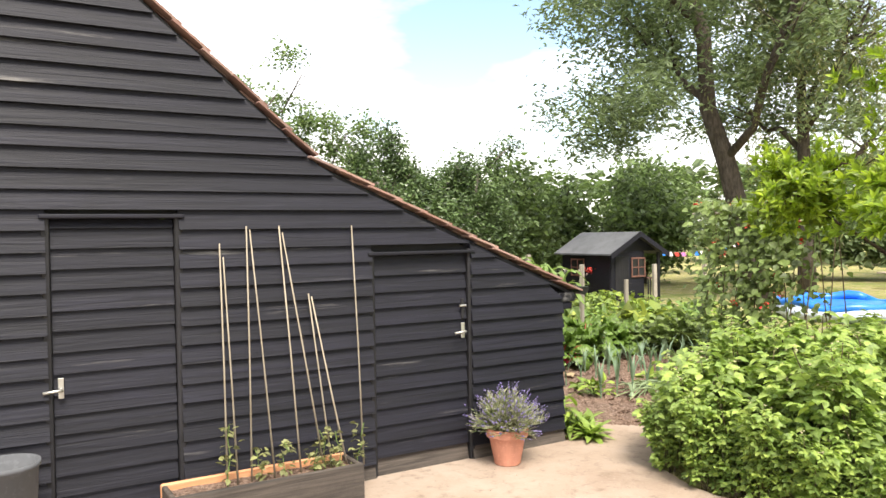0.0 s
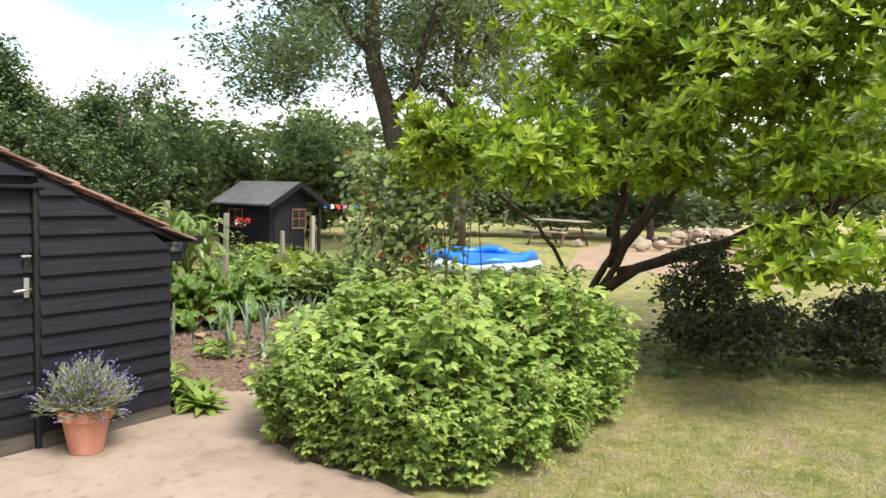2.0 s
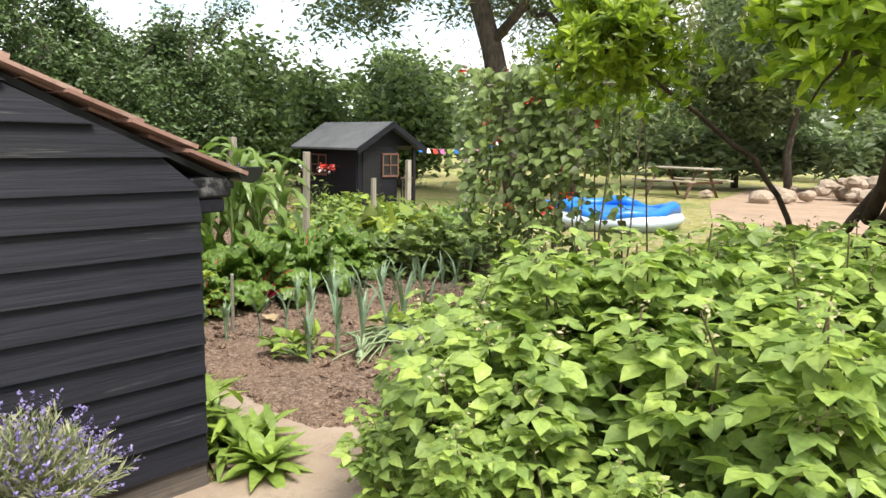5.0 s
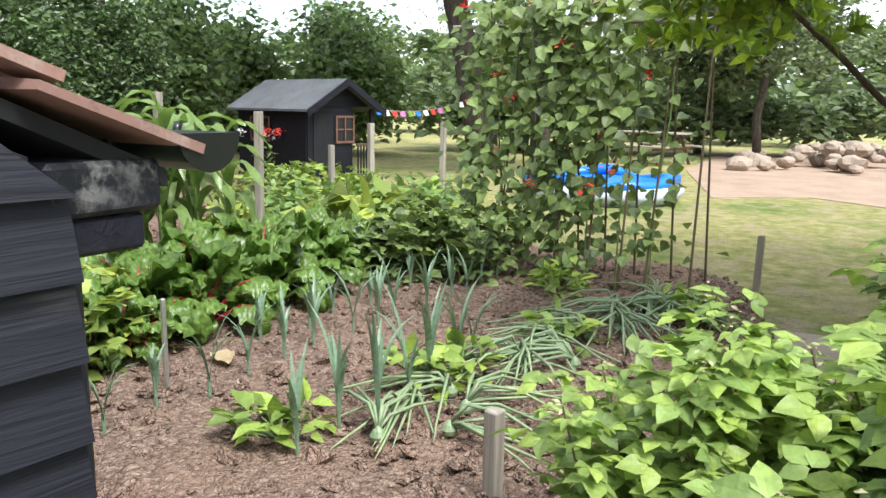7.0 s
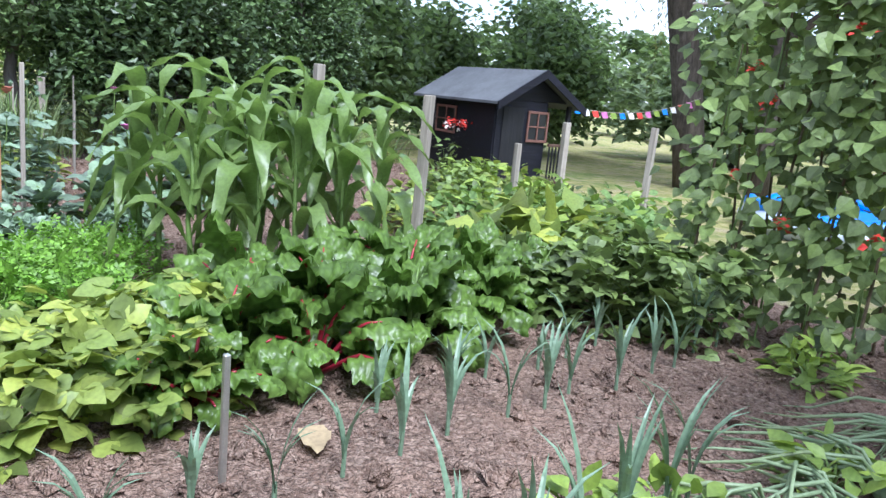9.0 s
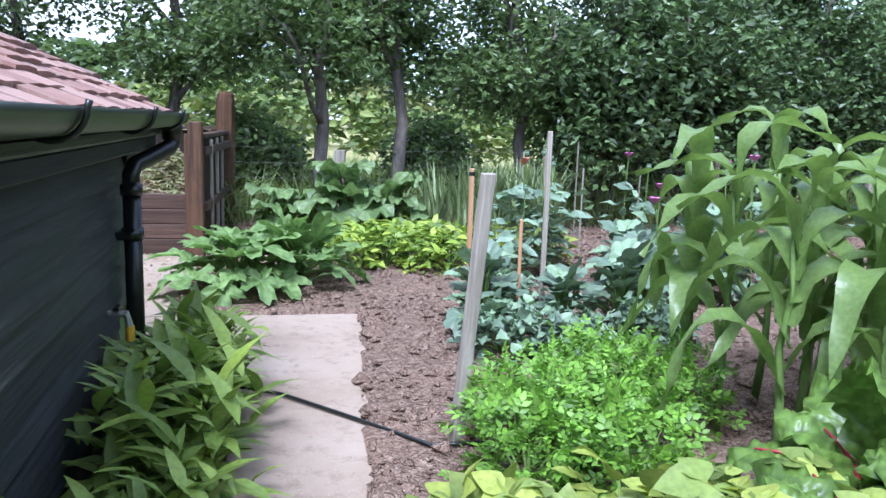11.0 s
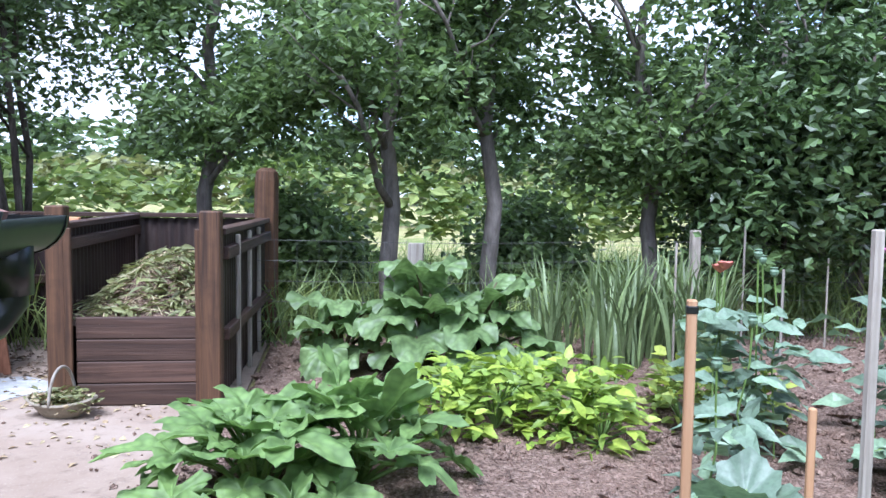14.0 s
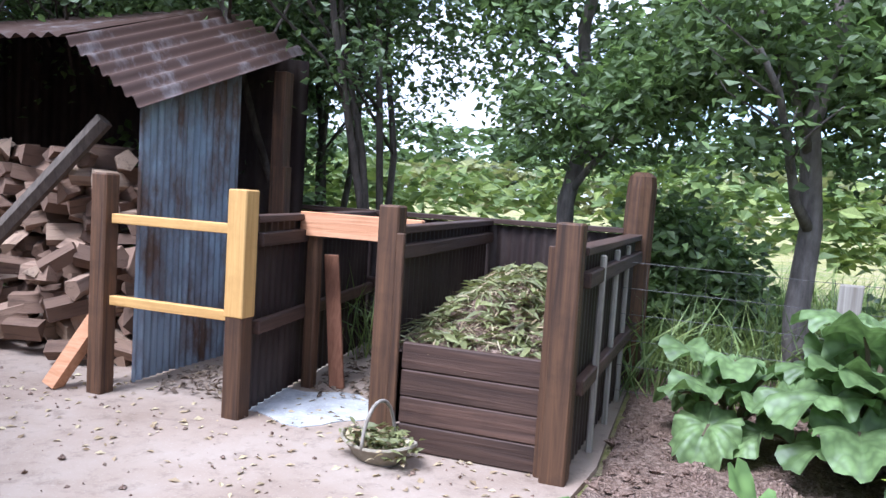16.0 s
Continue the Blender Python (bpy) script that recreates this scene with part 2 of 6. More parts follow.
def bark_mat(name, dark, light):
    n = Nodes(name)
    a = n.noise(n.coords((16, 16, 4)), 1.0, 6, 0.7, 0.4)
    b = n.noise(n.coords(), 3.5, 4)
    col = n.ramp(a, [(0.32, dark), (0.68, light)])
    col = n.mix(col, dark, n.ramp(b, [(0.5, (0, 0, 0)), (0.7, (0.6, 0.6, 0.6))]))
    n.bump(a, 0.8, 0.02)
    return n.done(col, 0.92, 0, 0.15)


def log_mat():
    n = Nodes("split_log_wood")
    oi = n.nt.nodes.new("ShaderNodeObjectInfo")
    col = n.ramp(oi.outputs["Random"], [(0.0, (0.11, 0.07, 0.05)), (0.45, (0.24, 0.155, 0.11)), (0.8, (0.33, 0.225, 0.16)), (1.0, (0.42, 0.31, 0.22))])
    g = n.noise(n.coords((30, 4, 30)), 1.0, 5, 0.65, 0.4)
    col = n.mix(col, (0.09, 0.06, 0.045), n.ramp(g, [(0.5, (0, 0, 0)), (0.72, (0.8, 0.8, 0.8))]))
    n.bump(g, 0.8, 0.01)
    return n.done(col, 0.9, 0, 0.2)


BLACK = wood_mat("black_stained_wood", (0.0034, 0.0035, 0.007), (0.0098, 0.01, 0.019), rough=0.6, wear=(0.12, 0.115, 0.11), wear_at=0.6, axis=0)
BLACKZ = wood_mat("black_stained_upright", (0.007, 0.007, 0.008), (0.02, 0.02, 0.024), rough=0.6, wear=(0.11, 0.105, 0.10), wear_at=0.68, axis=2)
BAREBASE = wood_mat("weathered_base_wood", (0.035, 0.03, 0.026), (0.12, 0.10, 0.085), rough=0.85, axis=0)
BROWN = wood_mat("brown_stained_wood", (0.042, 0.024, 0.018), (0.105, 0.06, 0.043), rough=0.65, axis=0)
BROWNZ = wood_mat("brown_stained_post", (0.04, 0.022, 0.014), (0.145, 0.075, 0.038), rough=0.65, axis=2)
YELLOWW = wood_mat("fresh_yellow_wood", (0.42, 0.24, 0.075), (0.60, 0.38, 0.14), rough=0.7, axis=0)
YELLOWZ = wood_mat("fresh_yellow_post", (0.42, 0.24, 0.075), (0.60, 0.38, 0.14), rough=0.7, axis=2)
ORANGEW = wood_mat("raw_orange_wood", (0.45, 0.21, 0.10), (0.62, 0.34, 0.19), rough=0.75, axis=0)
ORANGEZ = wood_mat("raw_orange_stake", (0.36, 0.2, 0.1), (0.50, 0.31, 0.175), rough=0.75, axis=2)
GREYW = wood_mat("weathered_grey_wood", (0.22, 0.19, 0.155), (0.42, 0.385, 0.33), rough=0.9, axis=2)
CANE = wood_mat("bamboo_cane", (0.24, 0.205, 0.15), (0.38, 0.34, 0.27), rough=0.6, axis=2)
LOGW = log_mat()
BARK = bark_mat("tree_bark", (0.045, 0.036, 0.03), (0.15, 0.125, 0.105))
BARKPALE = bark_mat("pale_bark", (0.10, 0.085, 0.075), (0.27, 0.235, 0.21))
BARKMAG = bark_mat("magnolia_bark", (0.035, 0.026, 0.02), (0.11, 0.08, 0.058))
STEM = plain_mat("green_stem", (0.14, 0.22, 0.05), 0.6, 0, 0.3, 20)
STEMRED = plain_mat("red_chard_stem", (0.36, 0.02, 0.045), 0.4, 0, 0.3, 20)
STEMBROWN = plain_mat("woody_stem", (0.12, 0.09, 0.05), 0.8, 0, 0.3, 20)
CONCRETE, SOIL, GRASS, TILE = concrete_mat(), soil_mat(), grass_mat(), tile_mat()
IRON = iron_mat("galvanised_iron", (0.33, 0.40, 0.49), (0.12, 0.075, 0.055), 0.47)
RUST = iron_mat("rusty_iron", (0.30, 0.27, 0.27), (0.075, 0.042, 0.032), 0.62)
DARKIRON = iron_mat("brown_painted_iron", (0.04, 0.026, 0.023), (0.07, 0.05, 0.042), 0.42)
PLASTIC = plain_mat("black_plastic", (0.012, 0.013, 0.013), 0.28, 0, 0.3, 6)
GREENPL = plain_mat("mossy_black_plastic", (0.02, 0.026, 0.02), 0.35, 0, 0.4, 12)
STEEL = plain_mat("dull_steel", (0.55, 0.54, 0.5), 0.38, 0.8, 0.2, 30)
ASHY = plain_mat("grey_ash", (0.5, 0.5, 0.5), 0.95, 0, 0.35, 7, 0.3, 0.1)
TERRA = plain_mat("terracotta", (0.56, 0.25, 0.17), 0.8, 0, 0.22, 5, 0.15, 0.3)
FELT = plain_mat("grey_roof_felt", (0.11, 0.115, 0.125), 0.85, 0, 0.3, 3, 0.4)
DARKIN = plain_mat("dark_interior", (0.008, 0.008, 0.009), 0.9)
BLUE = plain_mat("blue_pool_vinyl", (0.015, 0.2, 0.72), 0.35, 0, 0.3, 3)
PALEBLUE = plain_mat("pale_pool_vinyl", (0.50, 0.56, 0.66), 0.4, 0, 0.2, 3)
PINKPAINT = plain_mat("brown_window_wood", (0.16, 0.075, 0.055), 0.7, 0, 0.2, 10)
REDP = plain_mat("red_petal", (0.62, 0.035, 0.02), 0.6, 0, 0.3, 30)
SALMON = plain_mat("salmon_petal", (0.70, 0.22, 0.16), 0.6, 0, 0.3, 30)
WHITEP = plain_mat("white_petal", (0.75, 0.72, 0.7), 0.6, 0, 0.15, 30)
PINKP = plain_mat("pink_petal", (0.58, 0.16, 0.40), 0.6, 0, 0.3, 30)
LAVP = leaf_mat("lavender_petal", (0.10, 0.07, 0.22), (0.22, 0.17, 0.44), (0.36, 0.32, 0.55), 0.7, 0.15)
SAND = plain_mat("pinkish_sand", (0.38, 0.275, 0.205), 0.95, 0, 0.25, 1.5, 0.5, 0.2)
STONE = plain_mat("pale_stone", (0.40, 0.32, 0.255), 0.9, 0, 0.35, 6, 0.5, 0.2)
YELLOWPL = plain_mat("yellow_plastic", (0.75, 0.45, 0.03), 0.4)
STRAW = leaf_mat("dry_straw", (0.25, 0.17, 0.095), (0.44, 0.33, 0.19), (0.58, 0.49, 0.31), 0.8, 0.15)
def leaf_tones(name, c, s, rough, trans, yel):
    dark = tuple(x * (1 - s) for x in c)
    light = (min(1, c[0] * (1 + s) * yel), min(1, c[1] * (1 + s)), c[2] * (1 + s * 0.6))
    return leaf_mat(name, dark, c, light, rough, trans)


GL = lambda name, k, s=0.42, rough=0.45, trans=0.3, yel=1.0: leaf_tones(name, (k[0] * 1.66, k[1] * 1.3, k[2] * 1.65), s, rough, trans, yel)
RASP = GL("raspberry_leaf", (0.17, 0.315, 0.068), 0.45, 0.5, 0.42, 1.15)
MAG = GL("magnolia_leaf", (0.155, 0.3, 0.028), 0.6, 0.35, 0.52, 1.2)
HEDGE = GL("hedge_leaf", (0.102, 0.185, 0.062), 0.6, 0.4, 0.45)
# darker hedge leaf for the east end: its deep shade put into the colour
HEDGESHADE = GL("shaded_hedge_leaf", (0.062, 0.122, 0.04), 0.7, 0.35, 0.3)
DARKLEAF = GL("dark_tree_leaf", (0.085, 0.155, 0.055), 0.5, 0.4, 0.45)
ASH = GL("ash_leaf", (0.12, 0.2, 0.085), 0.45, 0.5, 0.45)
FENCEWIRE = plain_mat("dull_fence_wire", (0.12, 0.115, 0.11), 0.6, 0.4)
WILLOW = GL("willow_leaf", (0.15, 0.2, 0.07), 0.4, 0.5, 0.35)
BEAN = GL("bean_leaf", (0.1, 0.175, 0.045), 0.6, 0.5, 0.3)
BEANL = GL("dwarf_bean_leaf", (0.165, 0.28, 0.05), 0.6, 0.5, 0.38, 1.2)
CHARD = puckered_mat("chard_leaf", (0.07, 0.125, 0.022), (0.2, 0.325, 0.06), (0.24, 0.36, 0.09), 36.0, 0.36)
CORN = GL("corn_leaf", (0.115, 0.215, 0.05), 0.45, 0.33, 0.4)
PARS = GL("parsley_leaf", (0.115, 0.27, 0.026), 0.5, 0.5, 0.3)
COMFREY = GL("comfrey_leaf", (0.14, 0.26, 0.04), 0.45, 0.5, 0.28, 1.1)
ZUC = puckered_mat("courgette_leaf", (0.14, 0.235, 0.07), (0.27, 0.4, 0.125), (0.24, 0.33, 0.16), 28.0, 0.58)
POTATO = GL("potato_leaf", (0.165, 0.31, 0.04), 0.45, 0.5, 0.35, 1.2)
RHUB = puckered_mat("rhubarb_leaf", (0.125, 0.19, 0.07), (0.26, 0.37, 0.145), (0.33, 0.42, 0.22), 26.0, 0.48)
IRIS = GL("iris_blade", (0.12, 0.2, 0.07), 0.4, 0.45, 0.25)
BRASS = GL("cabbage_leaf", (0.12, 0.215, 0.115), 0.5, 0.45, 0.2)
LEEK = GL("leek_blade", (0.115, 0.215, 0.11), 0.4, 0.4, 0.2)
ONION = GL("onion_blade", (0.15, 0.26, 0.115), 0.5, 0.4, 0.2, 1.2)
SHRUB = GL("dark_shrub_leaf", (0.035, 0.06, 0.022), 0.5, 0.45, 0.25, 1.3)
LAVL = GL("lavender_leaf", (0.17, 0.22, 0.11), 0.4, 0.6, 0.2)
MEADOW = GL("meadow_blade", (0.125, 0.225, 0.06), 0.45, 0.6, 0.35, 1.2)
LAWNB = leaf_mat("lawn_blade", (0.13, 0.19, 0.04), (0.30, 0.29, 0.11), (0.52, 0.43, 0.23), 0.7, 0.3)

# ---- mesh helpers ----
rng = np.random.default_rng(7)


def V3(*a):
    return np.array(a, float)


def unit(a):
    a = np.asarray(a, float)
    return a / np.maximum(np.linalg.norm(a, axis=-1, keepdims=True), 1e-9)


def mesh(name, verts, faces, mat, smooth=False):
    me = bpy.data.meshes.new(name)
    me.from_pydata([tuple(v) for v in np.asarray(verts, float).tolist()], [], [tuple(f) for f in faces])
    me.materials.append(mat)
    if smooth:
        me.polygons.foreach_set("use_smooth", [True] * len(me.polygons))
    me.update()
    return me


def obj(name, me, parent=None, label="", kind="", m=None):
    ob = new(name, me)
    if m is not None:
        ob.matrix_basis = m
    if parent is not None:
        ob.parent = parent
    return tagged(ob, label, "", "", kind)


def thing(name, label, category, group="", kind="", at=(0, 0, 0), rz=0.0):
    ob = new(name)
    ob.empty_display_size = 0.1
    ob.matrix_basis = pose(*at, 0, 0, rz)
    return tagged(ob, label, category, group, kind)


def part(name, geo, mat, parent, label="", kind="", smooth=False, m=None):
    if name.endswith("_cluster") or name in ("foliage", "crown", "blossom", "hanging_foliage", "twigs", "blades"):
        kind = "stuff"
    return obj(name, mesh(name, geo[0], geo[1], mat, smooth), parent, label, kind, m)


def join(*geos):
    vs, fs, n = [], [], 0
    for v, f in geos:
        vs.append(np.asarray(v, float))
        fs += [tuple(i + n for i in q) for q in f]
        n += len(v)
    return np.concatenate(vs), fs


def box(x0, y0, z0, x1, y1, z1, bev=0.006):
    """A box with chamfered edges."""
    c, h = (V3(x0, y0, z0) + V3(x1, y1, z1)) / 2, np.abs(V3(x1, y1, z1) - V3(x0, y0, z0)) / 2
    b = min(bev, *(h * 0.45))
    vs, idx = [], {}
    for sx in (-1, 1):
        for sy in (-1, 1):
            for sz in (-1, 1):
                s = V3(sx, sy, sz)
                for a in range(3):
                    p = h - b
                    p = p.copy()
                    p[a] = h[a]
                    idx[(sx, sy, sz, a)] = len(vs)
                    vs.append(c + s * p)
    fs = []
    for a in range(3):
        o = [(1, 2), (2, 0), (0, 1)][a]
        for s in (-1, 1):
            ring = []
            for s1, s2 in ((-1, -1), (1, -1), (1, 1), (-1, 1)):
                k = [0, 0, 0]
                k[a], k[o[0]], k[o[1]] = s, s1, s2
                ring.append(idx[(*k, a)])
            fs.append(tuple(ring if s > 0 else ring[::-1]))
        b1, b2 = o
        for s1 in (-1, 1):
            for s2 in (-1, 1):
                q = []
                for e, ax in ((-1, b1), (1, b1), (1, b2), (-1, b2)):
                    k = [0, 0, 0]
                    k[a], k[b1], k[b2] = e, s1, s2
                    q.append(idx[(*k, ax)])
                fs.append(tuple(q))
    for sx in (-1, 1):
        for sy in (-1, 1):
            for sz in (-1, 1):
                fs.append(tuple(idx[(sx, sy, sz, a)] for a in range(3)))
    return np.array(vs), fs


def tube(pts, radii, sides=8, cap=True):
    pts = np.asarray(pts, float)
    radii = np.broadcast_to(np.asarray(radii, float), (len(pts),))
    tan = unit(np.gradient(pts, axis=0))
    ref = V3(0, 0, 1) if abs(tan[0][2]) < 0.9 else V3(1, 0, 0)
    vs, fs = [], []
    a = np.linspace(0, 2 * np.pi, sides, endpoint=False)
    n1 = unit(np.cross(tan[0], ref))
    for p, t, r in zip(pts, tan, radii):
        n1 = unit(n1 - t * (n1 @ t))
        n2 = np.cross(t, n1)
        vs.append(p + r * (np.cos(a)[:, None] * n1 + np.sin(a)[:, None] * n2))
    for i in range(len(pts) - 1):
        for j in range(sides):
            k = (j + 1) % sides
            fs.append((i * sides + j, i * sides + k, (i + 1) * sides + k, (i + 1) * sides + j))
    if cap:
        fs.append(tuple(range(sides))[::-1])
        fs.append(tuple((len(pts) - 1) * sides + j for j in range(sides)))
    return np.concatenate(vs), fs


def lathe(profile, sides=28):
    a = np.linspace(0, 2 * np.pi, sides, endpoint=False)
    vs = np.concatenate([np.stack([r * np.cos(a), r * np.sin(a), np.full(sides, z)], 1) for r, z in profile])
    fs = []
    for i in range(len(profile) - 1):
        for j in range(sides):
            k = (j + 1) % sides
            fs.append((i * sides + j, i * sides + k, (i + 1) * sides + k, (i + 1) * sides + j))
    fs.append(tuple(range(sides))[::-1])
    return vs, fs


def leaf(w=0.5, segs=3, fold=0.12, droop=0.25, wave=0.0, power=0.8):
    """A unit-long leaf along +y with a raised fold about its midrib."""
    vs, fs = [V3(0, 0, 0)], []
    for i in range(1, segs):
        t = i / segs
        h = w / 2 * math.sin(math.pi * t ** power)
        z = -droop * t * t
        k = wave * (1 if i % 2 else -1)
        vs += [V3(-h, t, z + fold * h * 2 + k), V3(0, t, z), V3(h, t, z + fold * h * 2 - k)]
    vs.append(V3(0, 1, -droop))
    fs += [(0, 2, 1), (0, 3, 2)]
    for i in range(segs - 2):
        a, b = 1 + 3 * i, 4 + 3 * i
        fs += [(a, a + 1, b + 1, b), (a + 1, a + 2, b + 2, b + 1)]
    a = 1 + 3 * (segs - 2)
    e = len(vs) - 1
    fs += [(a, a + 1, e), (a + 1, a + 2, e)]
    return np.array(vs), fs


def spun(geo, rz, scale=1.0, shift=(0, 0, 0), rx=0.0):
    c, s = math.cos(radians(rz)), math.sin(radians(rz))
    d, e = math.cos(radians(rx)), math.sin(radians(rx))
    m = np.array([[c, -s, 0], [s, c, 0], [0, 0, 1]]) @ np.array([[1, 0, 0], [0, d, -e], [0, e, d]])
    return (geo[0] * scale) @ m.T + V3(*shift), geo[1]


def trifoliate(w=0.7, segs=3, droop=0.2):
    a = leaf(w, segs, 0.09, droop, 0.012, 0.72)
    stalk = (V3(0, 0, 0), V3(0, 0.3, 0))
    return join(spun(a, 0, 0.62, (0, 0.36, 0)), spun(a, 68, 0.54, (-0.02, 0.3, 0)), spun(a, -68, 0.54, (0.02, 0.3, 0)))


def palmate(lobes=5, depth=0.3, segs=60, rings=6, wave=0.05, droop=0.3, fold=0.06, tooth=0.05):
    """A broad palmate leaf with creased ribs and a ruffled margin; its stalk joins at the origin."""
    vs, fs = [V3(0, 0.05, 0.0)], []
    ph = rng.uniform(0, 6.28)
    for k in range(1, rings + 1):
        f = k / rings
        for j in range(segs):
            a = -math.pi / 2 + 2 * math.pi * (j + 0.5) / segs
            gap = min(j + 0.5, segs - j - 0.5) / segs
            lob = 1 - depth * abs(math.sin(lobes * (a - math.pi / 2) / 2)) ** 3.5 * f ** 0.5
            r = (0.62 + 0.3 * max(0, math.sin(a))) * lob * min(1.0, 0.45 + 7 * gap) * f * (1 + tooth * f * math.sin(j * 2.1 + ph))
            x, y = r * math.cos(a), 0.05 + r * math.sin(a)
            z = fold * (abs(math.sin(lobes * (a - math.pi / 2) / 2)) ** 0.7) * math.sin(math.pi * min(1, f * 0.9)) + 0.09 * f
            z += wave * f * f * (math.sin(j * 0.63 + ph) + 0.6 * math.sin(j * 1.45 + 2 * ph)) - droop * r * r * (0.6 + 0.6 * max(0, math.sin(a)))
            vs.append(V3(x, y, z))
    for j in range(segs):
        fs.append((0, 1 + j, 1 + (j + 1) % segs))
    for k in range(rings - 1):
        for j in range(segs):
            a, c = 1 + k * segs, 1 + (k + 1) * segs
            q = (j + 1) % segs
            fs.append((a + j, c + j, c + q, a + q))
    return np.array(vs), fs


def scatter(tmpl, pos, fwd, up, scale):
    """Many copies of a template: its y along fwd, its z near up."""
    T, F = np.asarray(tmpl[0], float), tmpl[1]
    pos, fwd = np.asarray(pos, float), unit(fwd)
    up = np.broadcast_to(np.asarray(up, float), fwd.shape)
    rt = unit(np.cross(fwd, up))
    nz = np.cross(rt, fwd)
    sc = np.broadcast_to(np.asarray(scale, float), (len(pos),))
    P = T[None, :, 0:1] * rt[:, None] + T[None, :, 1:2] * fwd[:, None] + T[None, :, 2:3] * nz[:, None]
    P = P * sc[:, None, None] + pos[:, None]
    k = len(T)
    fs = []
    for f in F:
        idx = np.array(f)[None] + (np.arange(len(pos)) * k)[:, None]
        fs += idx.tolist()
    return P.reshape(-1, 3), fs


def rand_dirs(n, zlo=-0.4, zhi=0.6):
    a = rng.uniform(0, 2 * np.pi, n)
    return unit(np.stack([np.cos(a), np.sin(a), rng.uniform(zlo, zhi, n)], 1))


def rand_up(n, tilt=0.6):
    return unit(np.stack([rng.normal(0, tilt, n), rng.normal(0, tilt, n), np.ones(n)], 1))


def strap(length, width, arch, segs=5, twist=0.0, v=0.25):
    """A long blade from the origin, rising along z and arching towards +y."""
    vs, fs = [], []
    y = z = 0.0
    ang = radians(82)
    for i in range(segs + 1):
        t = i / segs
        w = width / 2 * (0.7 + 0.6 * t if t < 0.4 else 0.94 * (1 - ((t - 0.4) / 0.6) ** 1.7) + 0.02)
        tw = twist * t
        vs += [V3(-w * math.cos(tw), y, z + w * v), V3(0, y, z), V3(w * math.cos(tw), y, z + w * v)]
        y += length / segs * math.cos(ang)
        z += length / segs * math.sin(ang)
        ang -= arch * 2 * (i + 1) / segs / segs * 1.5
    for i in range(segs):
        a, b = 3 * i, 3 * i + 3
        fs += [(a, a + 1, b + 1, b), (a + 1, a + 2, b + 2, b + 1)]
    return np.array(vs), fs


def curve_to(a, b, sag=0.0, n=6, wob=0.0):
    t = np.linspace(0, 1, n)[:, None]
    p = np.asarray(a, float) * (1 - t) + np.asarray(b, float) * t
    p[:, 2] += sag * 4 * (t * (1 - t))[:, 0]
    if wob:
        p[1:-1] += rng.normal(0, wob, (n - 2, 3))
    return p


def branches(base, top, r0, levels=3, kids=5, spread=0.8, lift=0.35, wob=0.12, sides=8, start=0.35, shrink=0.55):
    """Trunk and limbs as tapered tubes; returns the geometry and the twig ends."""
    geos, tips = [], []

    def grow(a, b, r, lev):
        n = 7 if lev == 0 else 5
        L = np.linalg.norm(b - a)
        p = curve_to(a, b, 0, n, wob * L * (0.09 if lev == 0 else 0.25))
        geos.append(tube(p, np.linspace(r, r * (0.42 if lev < levels else 0.25), n), max(4, sides - 2 * lev)))
        if lev >= levels:
            tips.extend(p[2:])
            return
        for k in range(kids):
            t = start + (1 - start) * (k + rng.uniform(0.2, 1)) / kids
            q = p[0] + (p[-1] - p[0]) * t
            i = min(n - 2, int(t * (n - 1)))
            q = p[i] + (p[i + 1] - p[i]) * (t * (n - 1) - i)
            d = unit(unit(b - a) * 0.5 + rand_dirs(1, -0.1, 0.2)[0] * spread + V3(0, 0, lift))
            grow(q, q + d * L * shrink * rng.uniform(0.7, 1.15), r * (1 - 0.5 * t) * 0.5, lev + 1)
        tips.append(p[-1])

    grow(V3(*base), V3(*top), r0, 0)
    return join(*geos), np.array(tips)


def foliage(tips, per, spread, tmpl, size, droop=0.0):
    """Leaves in loose clumps about the twig ends."""
    c = np.repeat(tips, per, axis=0)
    n = len(c)
    pos = c + rng.normal(0, spread, (n, 3)) * V3(1, 1, 0.8)
    d = rand_dirs(n, -1.0 - droop, 0.45 - droop)
    return scatter(tmpl, pos, d, unit(rng.normal(0, 1, (n, 3)) + V3(0, 0, 0.7)), rng.uniform(0.65, 1.3, n) * size)


def grid(nx, ny, fn):
    vs = [fn(i / nx, j / ny) for j in range(ny + 1) for i in range(nx + 1)]
    w = nx + 1
    return np.array(vs), [(j * w + i, j * w + i + 1, (j + 1) * w + i + 1, (j + 1) * w + i) for j in range(ny) for i in range(nx)]


def inside(p, poly):
    x, y = p[:, 0], p[:, 1]
    ok = np.zeros(len(p), bool)
    j = len(poly) - 1
    for i in range(len(poly)):
        (xi, yi), (xj, yj) = poly[i], poly[j]
        hit = ((yi > y) != (yj > y)) & (x < (xj - xi) * (y - yi) / (yj - yi + 1e-12) + xi)
        ok ^= hit
        j = i
    return ok


def in_poly(poly, n):
    a = np.array(poly)
    p = rng.uniform(a.min(0), a.max(0), (n * 3, 2))
    return p[inside(p, poly)][:n]


def slab(poly, z0, z1):
    n = len(poly)
    vs = [V3(x, y, z1) for x, y in poly] + [V3(x, y, z0) for x, y in poly]
    fs = [tuple(range(n)), tuple(range(2 * n - 1, n - 1, -1))]
    fs += [(i, n + i, n + (i + 1) % n, (i + 1) % n) for i in range(n)]
    return np.array(vs), fs

